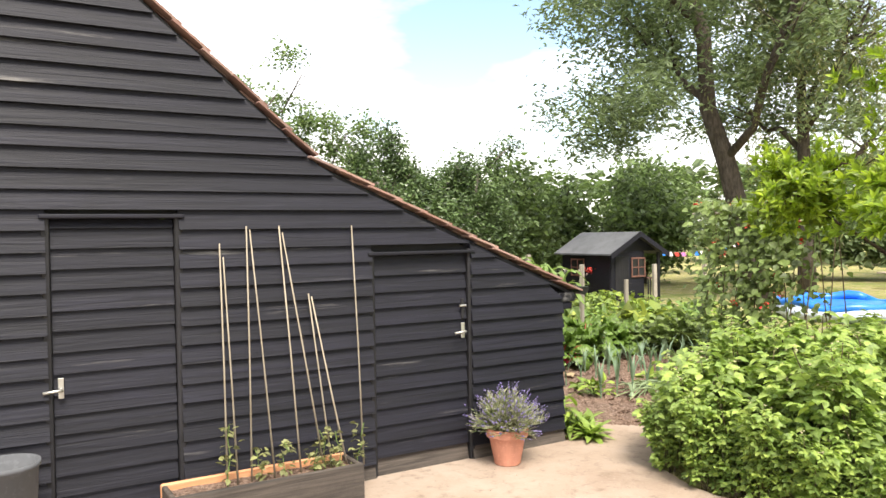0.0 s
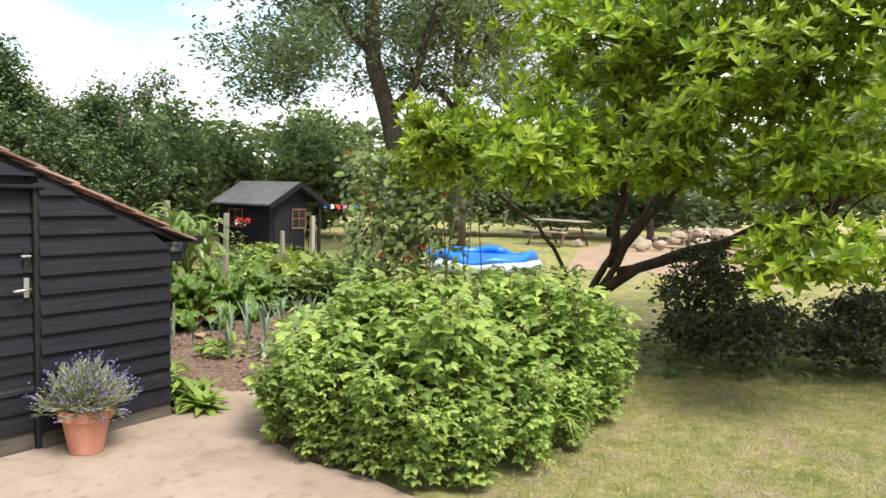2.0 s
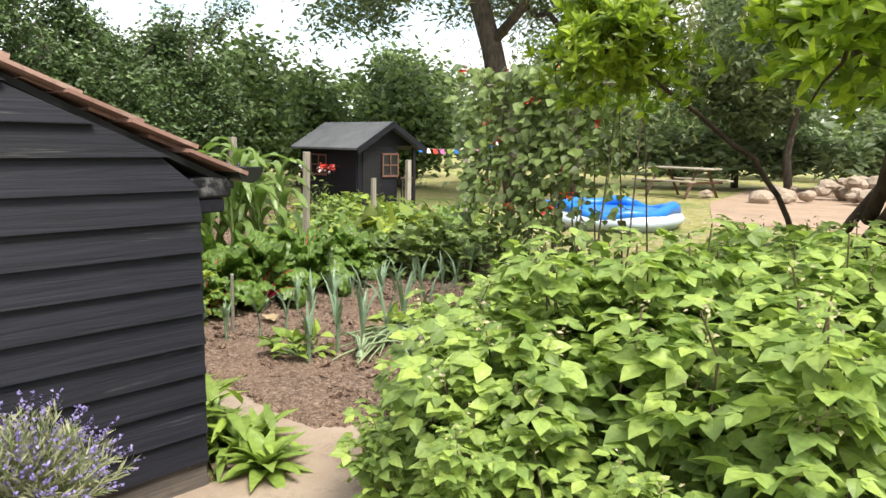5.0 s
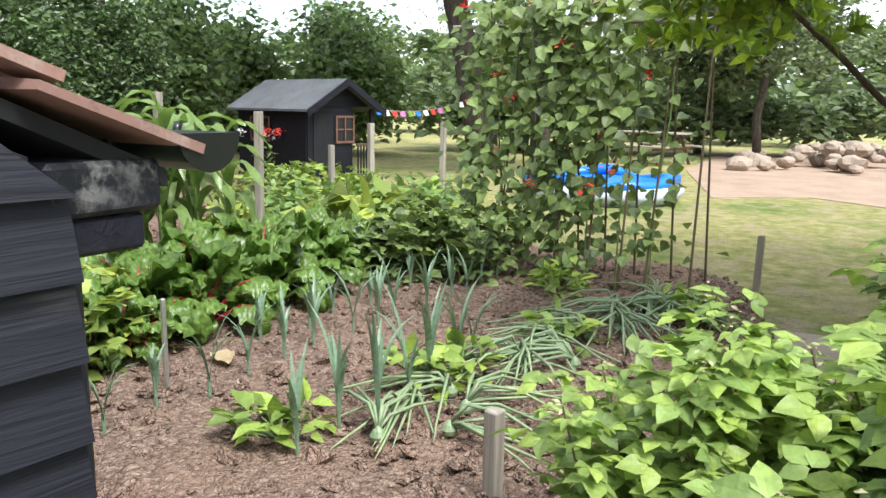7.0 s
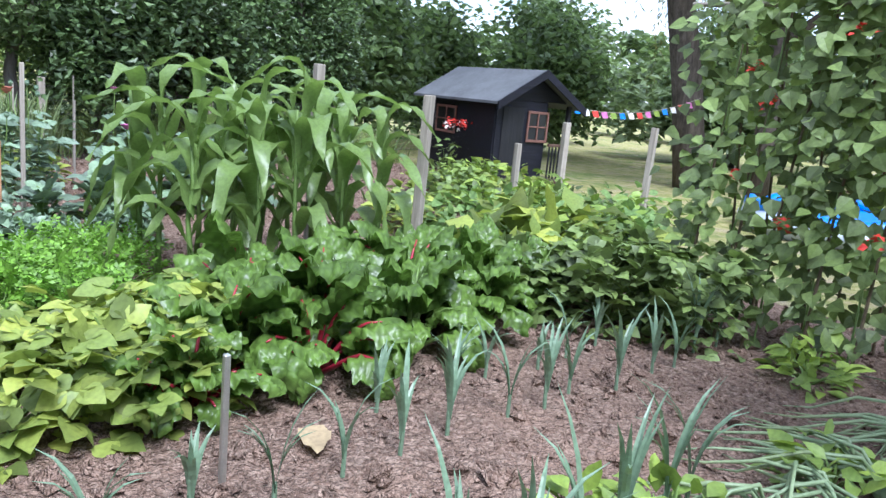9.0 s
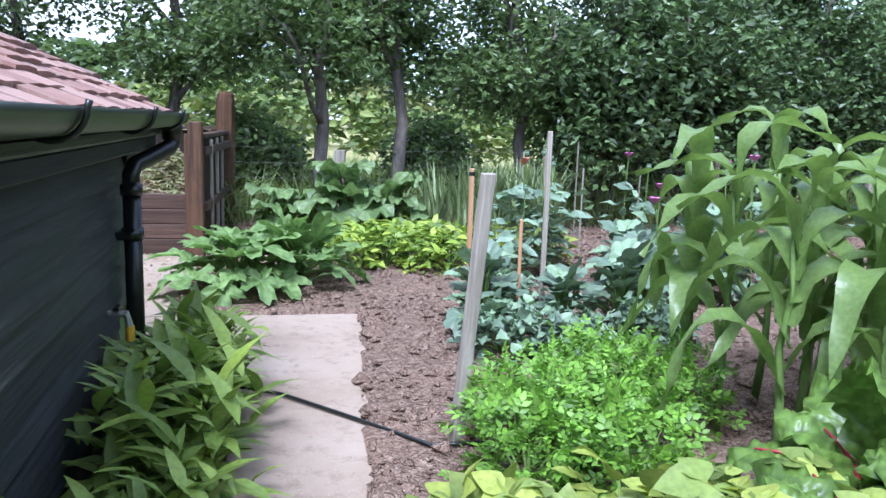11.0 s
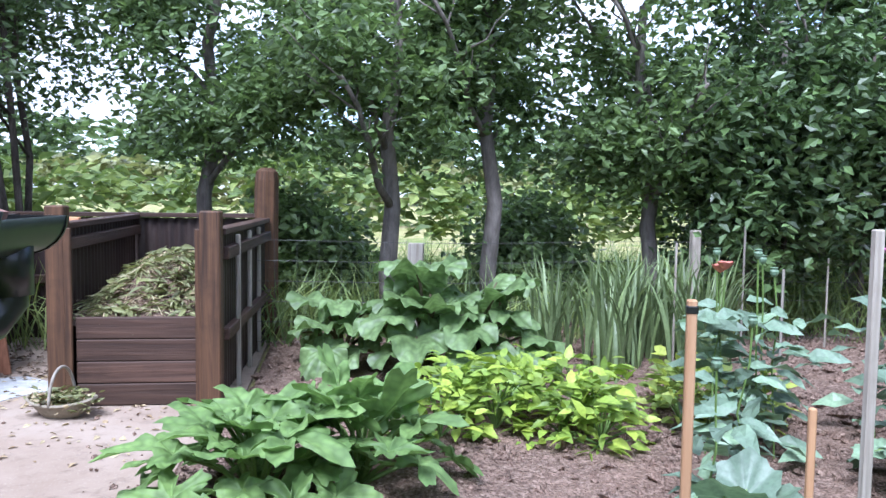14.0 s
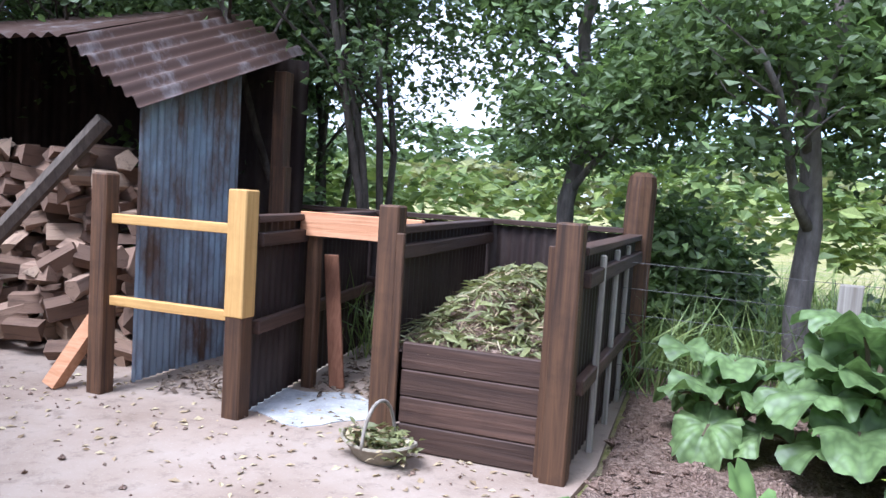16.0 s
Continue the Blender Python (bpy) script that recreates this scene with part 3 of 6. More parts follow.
# ---- setting: ground, lawn, soil, paving ----
SOIL_POLY = [(4.75, 4.25), (5.3, 3.7), (7.6, 3.75), (9.0, 4.0), (9.6, 4.6), (9.7, 7), (12.5, 9.5), (12.5, 14.3), (4.1, 14.3), (4.12, 12.0), (3.98, 10.9), (4.02, 9.8),
             (5.1, 9.75), (5.06, 9.0), (4.98, 8.0), (4.9, 6.5), (4.9, 5.0)]


def lump(x, y, f, a):
    return a * noise.noise(Vector((x * f, y * f, 3.1)))


def ground_z(u, v):
    x, y = (u - 0.5) * 2, (v - 0.5) * 2
    x, y = 160 * x * abs(x) + 8, 160 * y * abs(y) + 6
    far = max(0.0, math.hypot(x - 8, y - 6) - 25)
    return V3(x, y, min(0.0, -0.004 + lump(x, y, 0.3, 0.003)) + far * 0.004 * (1 + lump(x, y, 0.03, 0.8)))


obj("ground", mesh("ground", *grid(120, 120, ground_z), GRASS, True), kind="structure")
tagged(bpy.data.objects["ground"], "dry patchy lawn and meadow of short grass", "lawn")


def soil_at(u, v):
    x, y = 3.8 + 9.0 * u, 3.5 + 11.0 * v
    x += lump(x, y, 1.7, 0.08)
    y += lump(y, x, 1.9, 0.08)
    ok = inside(np.array([[x, y]]), SOIL_POLY)[0]
    z = 0.032 + lump(x, y, 1.3, 0.02) + lump(x, y, 5, 0.016) + lump(x, y, 14, 0.012)
    return V3(x, y, max(0.012, z) if ok else -0.04)


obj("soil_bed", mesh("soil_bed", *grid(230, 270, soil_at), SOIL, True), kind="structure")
tagged(bpy.data.objects["soil_bed"], "crumbly brown garden soil of the vegetable bed", "soil")


def clods(name, poly, n, size, mat, label, z=0.03):
    base = [V3(1, 0, 0), V3(-1, 0, 0), V3(0, 1, 0), V3(0, -1, 0), V3(0, 0, 0.8), V3(0, 0, -0.6)]
    t = (np.array(base) * V3(1, 0.8, 0.8), [(0, 2, 4), (2, 1, 4), (1, 3, 4), (3, 0, 4), (2, 0, 5), (1, 2, 5), (3, 1, 5), (0, 3, 5)])
    p = in_poly(poly, n)
    pos = np.column_stack([p, np.full(len(p), z) + rng.uniform(-0.008, 0.01, len(p))])
    g = scatter(t, pos, rand_dirs(len(p), -0.3, 0.3), rand_up(len(p), 0.5), size * rng.lognormal(0, 0.55, len(p)))
    o = obj(name, mesh(name, *g, mat), kind="stuff")
    return tagged(o, label, "soil clods")


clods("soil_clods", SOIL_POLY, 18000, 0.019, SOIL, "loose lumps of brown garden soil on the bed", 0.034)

PATIO = [(-7, -7), (2, -7), (2.6, -1.2), (3.2, 0.4), (3.85, 1.9), (3.98, 2.4), (4.0, 2.9), (4.2, 3.35), (4.75, 3.6), (5.1, 4.3), (4.92, 4.95), (4.55, 4.9), (4.2, 4.15), (2.5, 4.36), (-7, 5.1)]
PATH_POLY = [(4.55, 4.9), (4.92, 4.95), (4.92, 6.5), (5.0, 8.0), (5.1, 9.0), (5.1, 9.74), (4.05, 9.74), (-6, 9.74), (-6, 8.2), (4.2, 8.2), (4.5, 7.95), (4.56, 6.9)]
YARD = [(-6, 9.76), (4.03, 9.76), (3.98, 10.9), (4.1, 12.0), (4.05, 13.9), (-6, 13.9)]
tagged(obj("wall_bed", mesh("wall_bed", *slab([(4.2, 4.2), (4.56, 4.9), (4.57, 6.9), (4.5, 7.95), (4.2, 8.2)], -0.1, 0.012), SOIL), kind="structure"), "narrow soil strip along the barn wall", "soil")
for nm, poly, lab in (("patio", PATIO, "worn sandy concrete patio"), ("garden_path", PATH_POLY, "worn pale concrete garden path"), ("yard_paving", YARD, "dusty pale concrete yard")):
    tagged(obj(nm, mesh(nm, *slab(poly, -0.1, 0.02), CONCRETE), kind="structure"), lab, "paving")
tagged(obj("stepping_slab", mesh("stepping_slab", *slab([(7.1, 3.25), (8.2, 3.45), (8.15, 3.8), (7.15, 3.62)], -0.05, 0.014), CONCRETE), kind="structure"), "worn concrete slab between the bed and the lawn", "paving")
clods("path_grit", PATIO, 900, 0.006, STONE, "loose grit scattered on the concrete", 0.02)
clods("yard_grit", [(0.5, 9.8), (3.9, 9.8), (4.0, 12.0), (0.5, 12.0)], 500, 0.007, SOIL, "loose grit and crumbs on the concrete", 0.02)
CRUMB = [(0.8, 11.2), (4.0, 10.8), (4.0, 11.9), (3.2, 12.6), (0.9, 12.6)]
p = in_poly(CRUMB, 420)
g = scatter(leaf(0.5, 2, 0.2, 0.2), np.column_stack([p, np.full(len(p), 0.026)]), rand_dirs(len(p), -0.05, 0.1), rand_up(len(p), 0.3), rng.uniform(0.02, 0.06, len(p)))
tagged(obj("fallen_leaves", mesh("fallen_leaves", *g, STRAW), kind="stuff"), "dry fallen leaves scattered over the concrete", "leaves")

ash_spot = [(2.55 + 0.42 * math.cos(a) * (1 + 0.15 * math.sin(3 * a)), 12.15 + 0.3 * math.sin(a) * (1 + 0.2 * math.cos(5 * a))) for a in np.linspace(0, 2 * math.pi, 26, False)]
tagged(obj("ash_patch", mesh("ash_patch", *slab(ash_spot, 0.0, 0.025), ASHY), kind="structure"), "pale grey ash spread over the floor of the middle bay", "ash")

# ---- barn ----
CX, CY = 4.18, 4.19
U, E = V3(-0.9964, 0.0847, 0), V3(-0.025, 1, 0)
BARN_LEN, APEX = 4.45, 5.2
C0 = V3(CX, CY, 0)


def roof_z(s):
    if s > APEX:
        s = 2 * APEX - s
    return 1.17 + 0.44 * (s + 0.1) if s < 1.97 else 2.081 + 0.86 * (s - 1.97)


def start_s(z):
    """Where along the gable the roof comes down to height z."""
    z = z + 0.05
    return max(0.02, (z - 1.17) / 0.44 - 0.1 if z < 2.081 else 1.97 + (z - 2.081) / 0.86)


def wedge(s0b, s0t, s1b, s1t, z0, z1, out=0.012, thick=0.022):
    vs = [(s0b, 0, z0), (s1b, 0, z0), (s1t, 0, z1), (s0t, 0, z1), (s0b, out + thick, z0), (s1b, out + thick, z0), (s1t, out * 0.6, z1), (s0t, out * 0.6, z1)]
    return np.array(vs, float), [(0, 1, 2, 3), (7, 6, 5, 4), (4, 5, 1, 0), (6, 7, 3, 2), (5, 6, 2, 1), (7, 4, 0, 3)]


PITCH = 0.1105
DOORS = ((0.853, 1.626, 1.49), (2.84, 3.52, 1.74))
wall_s = thing("wall_south", "black stained weatherboard gable wall of a low barn", "wall", kind="structure", at=(CX, CY, 0), rz=175.14)
wall_e = thing("wall_east", "black weatherboard side wall under low eaves", "wall", kind="structure", at=(CX - 0.05 + E[0] * BARN_LEN, CY + E[1] * BARN_LEN, 0), rz=-88.57)
ss = [0, 1.97, APEX, 2 * APEX - 1.97, 2 * APEX]
tops = [roof_z(s) - 0.08 for s in ss]
# gable core behind the boards, with door openings cut through it
def core_panel(s0, s1, z0, top):
    n = 8
    xs = sorted(set([s0, s1] + [s for s in ss if s0 < s < s1]))
    vs = [(x, -0.004, z0) for x in xs] + [(x, -0.004, top(x)) for x in xs] + [(x, -0.12, z0) for x in xs] + [(x, -0.12, top(x)) for x in xs]
    k = len(xs)
    fs = []
    for i in range(k - 1):
        fs += [(i + k, i + 1 + k, i + 1, i), (2 * k + i, 2 * k + i + 1, 3 * k + i + 1, 3 * k + i), (k + i, 3 * k + i, 3 * k + i + 1, k + i + 1), (i, i + 1, 2 * k + i + 1, 2 * k + i)]
    fs += [(0, 2 * k, 3 * k, k), (k - 1, 2 * k - 1, 4 * k - 1, 3 * k - 1)]
    return np.array(vs, float), fs


rt = lambda x: roof_z(x) - 0.08
core = join(core_panel(0.055, DOORS[0][0], 0, rt), core_panel(DOORS[0][0], DOORS[0][1], DOORS[0][2], rt), core_panel(DOORS[0][1], DOORS[1][0], 0, rt),
            core_panel(DOORS[1][0], DOORS[1][1], DOORS[1][2], rt), core_panel(DOORS[1][1], 2 * APEX - 0.005, 0, rt))
part("wall_core", core, DARKIN, wall_s)
z, row = 0.006, 0
while z < 4.7:
    z1 = z + PITCH + 0.016
    a, b = start_s(z), start_s(z1)
    cuts = [(a, b)]
    if z > 3.0:
        segs = [(a, b, 2 * APEX - a, 2 * APEX - b)]
    else:
        segs, lo = [], (a, b)
        for d0, d1, top in DOORS:
            if z < top - 0.04 and d0 > a:
                segs.append((lo[0], lo[1], d0, d0))
                lo = (d1, d1)
        segs.append((lo[0], lo[1], 6.2 + 0.5 * (row % 3), 6.2 + 0.5 * (row % 3)))
    for q in segs:
        jz, jo = rng.uniform(-0.004, 0.004), rng.uniform(0, 0.005)
        part("board", wedge(q[0], q[1], q[2], q[3], z + jz, z1 + jz, 0.02 + jo), BLACK if row else BAREBASE, wall_s)
    z += PITCH
    row += 1
part("corner_board", box(0.0, -0.05, 0.0, 0.04, 0.008, 1.02), BLACKZ, wall_s)
for d0, d1, top in DOORS:
    for s in (d0, d1):
        part("door_post", box(s - 0.022, -0.06, 0.0, s + 0.022, 0.024, top + 0.02), BLACKZ, wall_s)
    part("door_head", box(d0 - 0.03, -0.02, top - 0.012, d1 + 0.03, 0.046, top + 0.012), BLACK, wall_s, "thin drip strip over the door")


def barn_door(d0, d1, top, handle_s, handle_z, label, hasp):
    d = thing("barn_door", label, "door")
    d.parent = wall_s
    d.parent = None
    d.matrix_basis = wall_s.matrix_basis.copy()
    part("door_core", box(d0 + 0.025, -0.05, 0.03, d1 - 0.025, -0.03, top - 0.015), DARKIN, d)
    z = 0.02
    while z < top - 0.05:
        z1 = min(z + PITCH + 0.016, top - 0.014)
        j = rng.uniform(-0.005, 0.005)
        g = wedge(d0 + 0.026, d0 + 0.026, d1 - 0.026, d1 - 0.026, z + j, z1 + j, 0.016, 0.02)
        g[0][:, 1] -= 0.03
        part("board", g, BLACK if z > 0.1 else BAREBASE, d)
        z += PITCH
    h = part("handle_plate", box(handle_s - 0.014, 0.004, handle_z - 0.05, handle_s + 0.014, 0.012, handle_z + 0.06), STEEL, d, "dull metal handle plate")
    part("lever", tube([(handle_s, 0.01, handle_z), (handle_s, 0.05, handle_z), (handle_s + 0.02, 0.055, handle_z), (handle_s + 0.09, 0.05, handle_z - 0.006)], 0.0085, 8), STEEL, d, "pale metal lever handle", smooth=True)
    if hasp:
        part("hasp", box(handle_s - 0.012, 0.004, handle_z + 0.09, handle_s + 0.012, 0.014, handle_z + 0.23), BLACKZ, d)
        part("bolt", tube([(handle_s - 0.02, 0.02, handle_z + 0.18), (handle_s + 0.03, 0.02, handle_z + 0.18)], 0.008), STEEL, d)
    return d


barn_door(*DOORS[0], 0.915, 0.93, "low black weatherboard door with a steel lever handle", True)
barn_door(*DOORS[1], 3.46, 0.82, "black weatherboard barn door with a pale lever handle", False)

SCUFFED = wood_mat("scuffed_black_paint", (0.006, 0.006, 0.009), (0.016, 0.017, 0.024), rough=0.45, wear=(0.32, 0.31, 0.3), wear_at=0.52, axis=0)
WALLB = wood_mat("faded_black_boards", (0.013, 0.014, 0.018), (0.05, 0.052, 0.06), rough=0.5, wear=(0.13, 0.13, 0.13), wear_at=0.56, axis=0)
part("wall_core", box(0.0, -0.13, 0, BARN_LEN - 0.13, -0.004, 1.07, 0.002), DARKIN, wall_e)
z, row = 0.006, 0
while z < 0.98:
    z1 = z + PITCH + 0.016
    for a, b in ((0.0, 1.9), (1.903, BARN_LEN)):
        part("board", wedge(a, a, b, b, z + rng.uniform(-0.004, 0.004), z1, 0.026), WALLB if row else BAREBASE, wall_e)
    z, row = z + PITCH, row + 1
part("fascia", box(-0.03, 0.0, 1.076, BARN_LEN + 0.02, 0.18, 1.15, 0.008), SCUFFED, wall_e, "scuffed black eaves board")
part("soffit_board", box(-0.02, 0.0, 1.022, BARN_LEN + 0.01, 0.155, 1.074, 0.006), BLACK, wall_e)
# closing walls of the barn, away from view
nw = V3(*C0) + U * 2 * APEX
wall_w = thing("wall_west", "black boarded far wall of the barn", "wall", kind="structure", at=tuple(nw), rz=90)
part("wall_core", box(0, -0.06, 0, BARN_LEN, 0.06, 1.1, 0.002), BLACK, wall_w)
wall_n = thing("wall_north", "black boarded north gable of the barn", "wall", kind="structure", at=tuple(C0 + E * (BARN_LEN - 0.02)), rz=175.14)
part("wall_core", core_panel(0.005, 2 * APEX - 0.005, 0, rt), BLACK, wall_n)

# roof: underlay and overlapping clay tiles
def RP(s, v, dz=0.0):
    p = C0 + U * s + E * v
    return V3(p[0], p[1], roof_z(s) + dz)


roof = thing("barn_roof", "steep catslide roof of old red-brown clay tiles", "roof", kind="structure")
sheet = []
sl = [-0.14, 1.97, APEX, 2 * APEX - 1.97, 2 * APEX + 0.14]
vs, fs = [], []
for s in sl:
    for v in (0.0, BARN_LEN + 0.03):
        for dz in (-0.045, -0.02):
            vs.append(RP(s, v, dz))
for i in range(4):
    a, b = 4 * i, 4 * i + 4
    fs += [(a + 1, b + 1, b + 3, a + 3), (a, a + 2, b + 2, b), (a, b, b + 1, a + 1), (a + 2, a + 3, b + 3, b + 2)]
part("roof_deck", (vs, fs), DARKIN, roof)
TW, TL, GAUGE = 0.166, 0.265, 0.108
tile_geo = (np.array([(-TW / 2 + 0.001, 0, 0), (TW / 2 - 0.001, 0, 0), (TW / 2 - 0.001, TL, 0), (-TW / 2 + 0.001, TL, 0), (-TW / 2 + 0.001, 0, 0.015), (0, 0, 0.019), (TW / 2 - 0.001, 0, 0.015),
                       (TW / 2 - 0.001, TL, 0.012), (0, TL, 0.016), (-TW / 2 + 0.001, TL, 0.012)]),
            [(3, 2, 1, 0), (0, 1, 6, 5, 4), (4, 5, 8, 9), (5, 6, 7, 8), (1, 2, 7, 6), (3, 0, 4, 9), (2, 3, 9, 8, 7)])
tile_me = mesh("tile", *tile_geo, TILE)
ex = unit(E)


def tile_matrix(s, v, east=True):
    a, b = RP(s, v), RP(s + 0.05, v)
    y = unit(b - a)
    y = unit(y - ex * (y @ ex))
    n = np.cross(ex, y)
    if n[2] < 0:
        n = -n
    tilt = 0.075 + rng.normal(0, 0.015)
    y2 = unit(y - n * math.tan(tilt))
    n2 = unit(np.cross(y2, ex)) * -1
    if n2[2] < 0:
        n2 = -n2
    xx = np.cross(y2, n2)
    o = a + n * (0.022 + rng.normal(0, 0.003)) + y * rng.normal(0, 0.004) + V3(0, 0, -0.012 * math.sin(v * 1.3 + s) * (1 if s > 0.3 else 0))
    m = np.eye(4)
    m[:3, 0], m[:3, 1], m[:3, 2], m[:3, 3] = xx, y2, n2, o
    return m


def tile_rows(s_from, s_to):
    s = s_from
    while s < s_to:
        yield s
        slope = math.hypot(1, (roof_z(s + 0.02) - roof_z(s)) / 0.02)
        s += GAUGE / slope


rest = []
T4 = np.c_[tile_geo[0], np.ones(len(tile_geo[0]))]
for r, s in enumerate(tile_rows(-0.17, APEX)):
    for k in range(int(BARN_LEN / TW) + 2):
        v = 0.05 + (k + 0.5 * (r % 2)) * TW
        if v > BARN_LEN + 0.06:
            continue
        m = tile_matrix(s, v)
        if r < 8 and (v < 1.3 or v > 2.0) or (v < 0.2 and r < 40):
            obj("tile", tile_me, roof, m=Matrix(m.tolist()))
        else:
            rest.append(((T4 @ m.T)[:, :3], tile_geo[1]))
part("roof_tiles", join(*rest), TILE, roof, kind="stuff")
vs, fs = [], []
part("far_slope_tiles", (np.array([RP(APEX, -0.06, 0.02), RP(APEX, BARN_LEN + 0.06, 0.02), RP(2 * APEX - 1.97, BARN_LEN + 0.06, 0.02), RP(2 * APEX - 1.97, -0.06, 0.02),
                                   RP(2 * APEX + 0.15, BARN_LEN + 0.06, 0.02), RP(2 * APEX + 0.15, -0.06, 0.02)]), [(0, 1, 2, 3), (3, 2, 4, 5)]), TILE, roof)

# gutter and downpipe along the east eaves
gutter = thing("gutter", "black half-round plastic gutter along the low eaves", "gutter")
GS, GZ, GR = -0.195, 1.185, 0.057
def gp(v, lat, dz):
    p = C0 + U * GS + E * v
    return V3(p[0] + lat - 0.004 * v, p[1], GZ + dz - 0.004 * v)


arc = np.linspace(0, math.pi, 13)
vs, fs = [], []
for v in (-0.02, 4.52):
    for r in (GR, GR - 0.004):
        vs += [gp(v, -r * math.cos(a), -r * math.sin(a)) for a in arc]
for i in range(12):
    fs += [(i, i + 1, 26 + i + 1, 26 + i), (13 + i, 39 + i, 39 + i + 1, 13 + i + 1)]
fs += [(0, 26, 39, 13), (12, 25, 51, 38)]
part("channel", (vs, fs), GREENPL, gutter, smooth=True)
for v, o in ((-0.02, -0.006), (4.52, 0.006)):
    cap = [gp(v + o, -GR * 1.04 * math.cos(a), -GR * 1.04 * math.sin(a)) for a in arc] + [gp(v, -GR * 1.04 * math.cos(a), -GR * 1.04 * math.sin(a)) for a in arc]
    part("end_cap", (cap, [tuple(range(13)), tuple(range(25, 12, -1))] + [(i, 13 + i, 14 + i, i + 1) for i in range(12)] + [(12, 25, 13, 0)]), PLASTIC, gutter)
for v in (0.12, 0.95, 1.8, 2.65, 3.5, 4.25):
    ring = [gp(v, -(GR + 0.008) * math.cos(a), -(GR + 0.008) * math.sin(a)) for a in arc]
    ring = [gp(v, -(GR + 0.012), 0.016)] + ring + [gp(v, GR + 0.012, 0.012)]
    part("bracket", tube(ring, 0.007, 6), PLASTIC, gutter, smooth=True)
down = thing("downpipe", "black plastic downpipe with a swan neck", "pipe")
dv = 4.22
w0 = C0 + E * dv + V3(0.045, 0, 0)
g0 = gp(4.43, 0, -0.05)
part("outlet", tube([g0 + V3(0, 0, 0.03), g0 + V3(0, 0, -0.06)], 0.04, 14), PLASTIC, down, smooth=True)
part("swan_neck", tube([g0 + V3(0, 0, -0.03), g0 + V3(0, 0, -0.07), g0 + V3(-0.012, -0.016, -0.092), V3(w0[0], w0[1], 0.95) + V3(0.012, 0.018, 0.014), V3(w0[0], w0[1], 0.93), V3(w0[0], w0[1], 0.86)], 0.033, 14), PLASTIC, down, smooth=True)
part("pipe", tube([(w0[0], w0[1], 0.9), (w0[0], w0[1], 0.02)], 0.034, 16), PLASTIC, down, smooth=True)
for zz in (0.87, 0.7):
    part("collar", tube([(w0[0], w0[1], zz - 0.022), (w0[0], w0[1], zz + 0.022)], 0.042, 16), PLASTIC, down, smooth=True)
part("wall_clip", box(w0[0] - 0.06, w0[1] - 0.05, 0.68, w0[0] + 0.01, w0[1] + 0.05, 0.71), PLASTIC, down)
t0 = C0 + E * 3.95 + V3(-0.03, 0, 0)
tap = thing("garden_tap", "small outdoor tap with a yellow hose fitting on the wall", "tap")
part("tap_body", tube([(t0[0] + 0.02, t0[1], 0.45), (t0[0] + 0.09, t0[1], 0.45), (t0[0] + 0.1, t0[1], 0.40)], 0.014, 8), STEEL, tap)
part("tap_handle", box(t0[0] + 0.05, t0[1] - 0.03, 0.465, t0[0] + 0.07, t0[1] + 0.03, 0.48), PLASTIC, tap)
part("hose_fitting", tube([(t0[0] + 0.1, t0[1], 0.405), (t0[0] + 0.1, t0[1], 0.35)], 0.016, 10), YELLOWPL, tap, "yellow plastic fitting")

# ---- pot with lavender, planter with canes ----
pot = thing("terracotta_pot", "terracotta flower pot standing beside the barn door", "flower pot", at=(3.44, 4.0, 0.02))
part("body", lathe([(0.085, 0), (0.09, 0.005), (0.125, 0.19), (0.142, 0.192), (0.146, 0.2), (0.146, 0.245), (0.14, 0.252), (0.128, 0.25), (0.124, 0.215), (0.0, 0.215)], 32), TERRA, pot, smooth=False)
part("potting_soil", lathe([(0.123, 0.218), (0.06, 0.226), (0.0, 0.228)], 20), SOIL, pot)
lav = thing("lavender_plant", "bushy lavender with mauve flower spikes in the terracotta pot", "plant", at=(3.44, 4.0, 0.235))
n = 430
d = unit(np.stack([rng.normal(0, 0.62, n), rng.normal(0, 0.62, n), rng.uniform(0.45, 1.1, n)], 1))
L = rng.uniform(0.15, 0.32, n)
ends = d * L[:, None] * V3(1.05, 1.05, 1)
ends[:, 2] -= 0.08 * (np.hypot(d[:, 0], d[:, 1]) ** 2)
stems = join(*[tube([V3(0, 0, 0) + e * 0.1, e * 0.6, e], [0.0018, 0.0015, 0.001], 3, False) for e in ends])
part("stem", stems, STEM, lav)
k = 14
q = np.repeat(ends, k, 0) * rng.uniform(0.3, 0.97, (n * k, 1))
part("foliage", scatter(leaf(0.14, 2, 0.1, 0.15), q, unit(unit(q) + rand_dirs(n * k, -0.2, 0.7) * 0.8), rand_up(n * k), rng.uniform(0.035, 0.06, n * k)), LAVL, lav)
tops_ = ends[rng.uniform(0, 1, n) < 0.8]
k = 9
q = np.repeat(tops_, k, 0) + np.repeat(unit(tops_), k, 0) * rng.uniform(-0.005, 0.045, (len(tops_) * k, 1))
part("blossom", scatter(leaf(0.7, 2, 0.2, 0.1), q, unit(rand_dirs(len(q)) + V3(0, 0, 0.7)), rand_up(len(q)), rng.uniform(0.008, 0.014, len(q))), LAVP, lav, "mauve flower spikes")

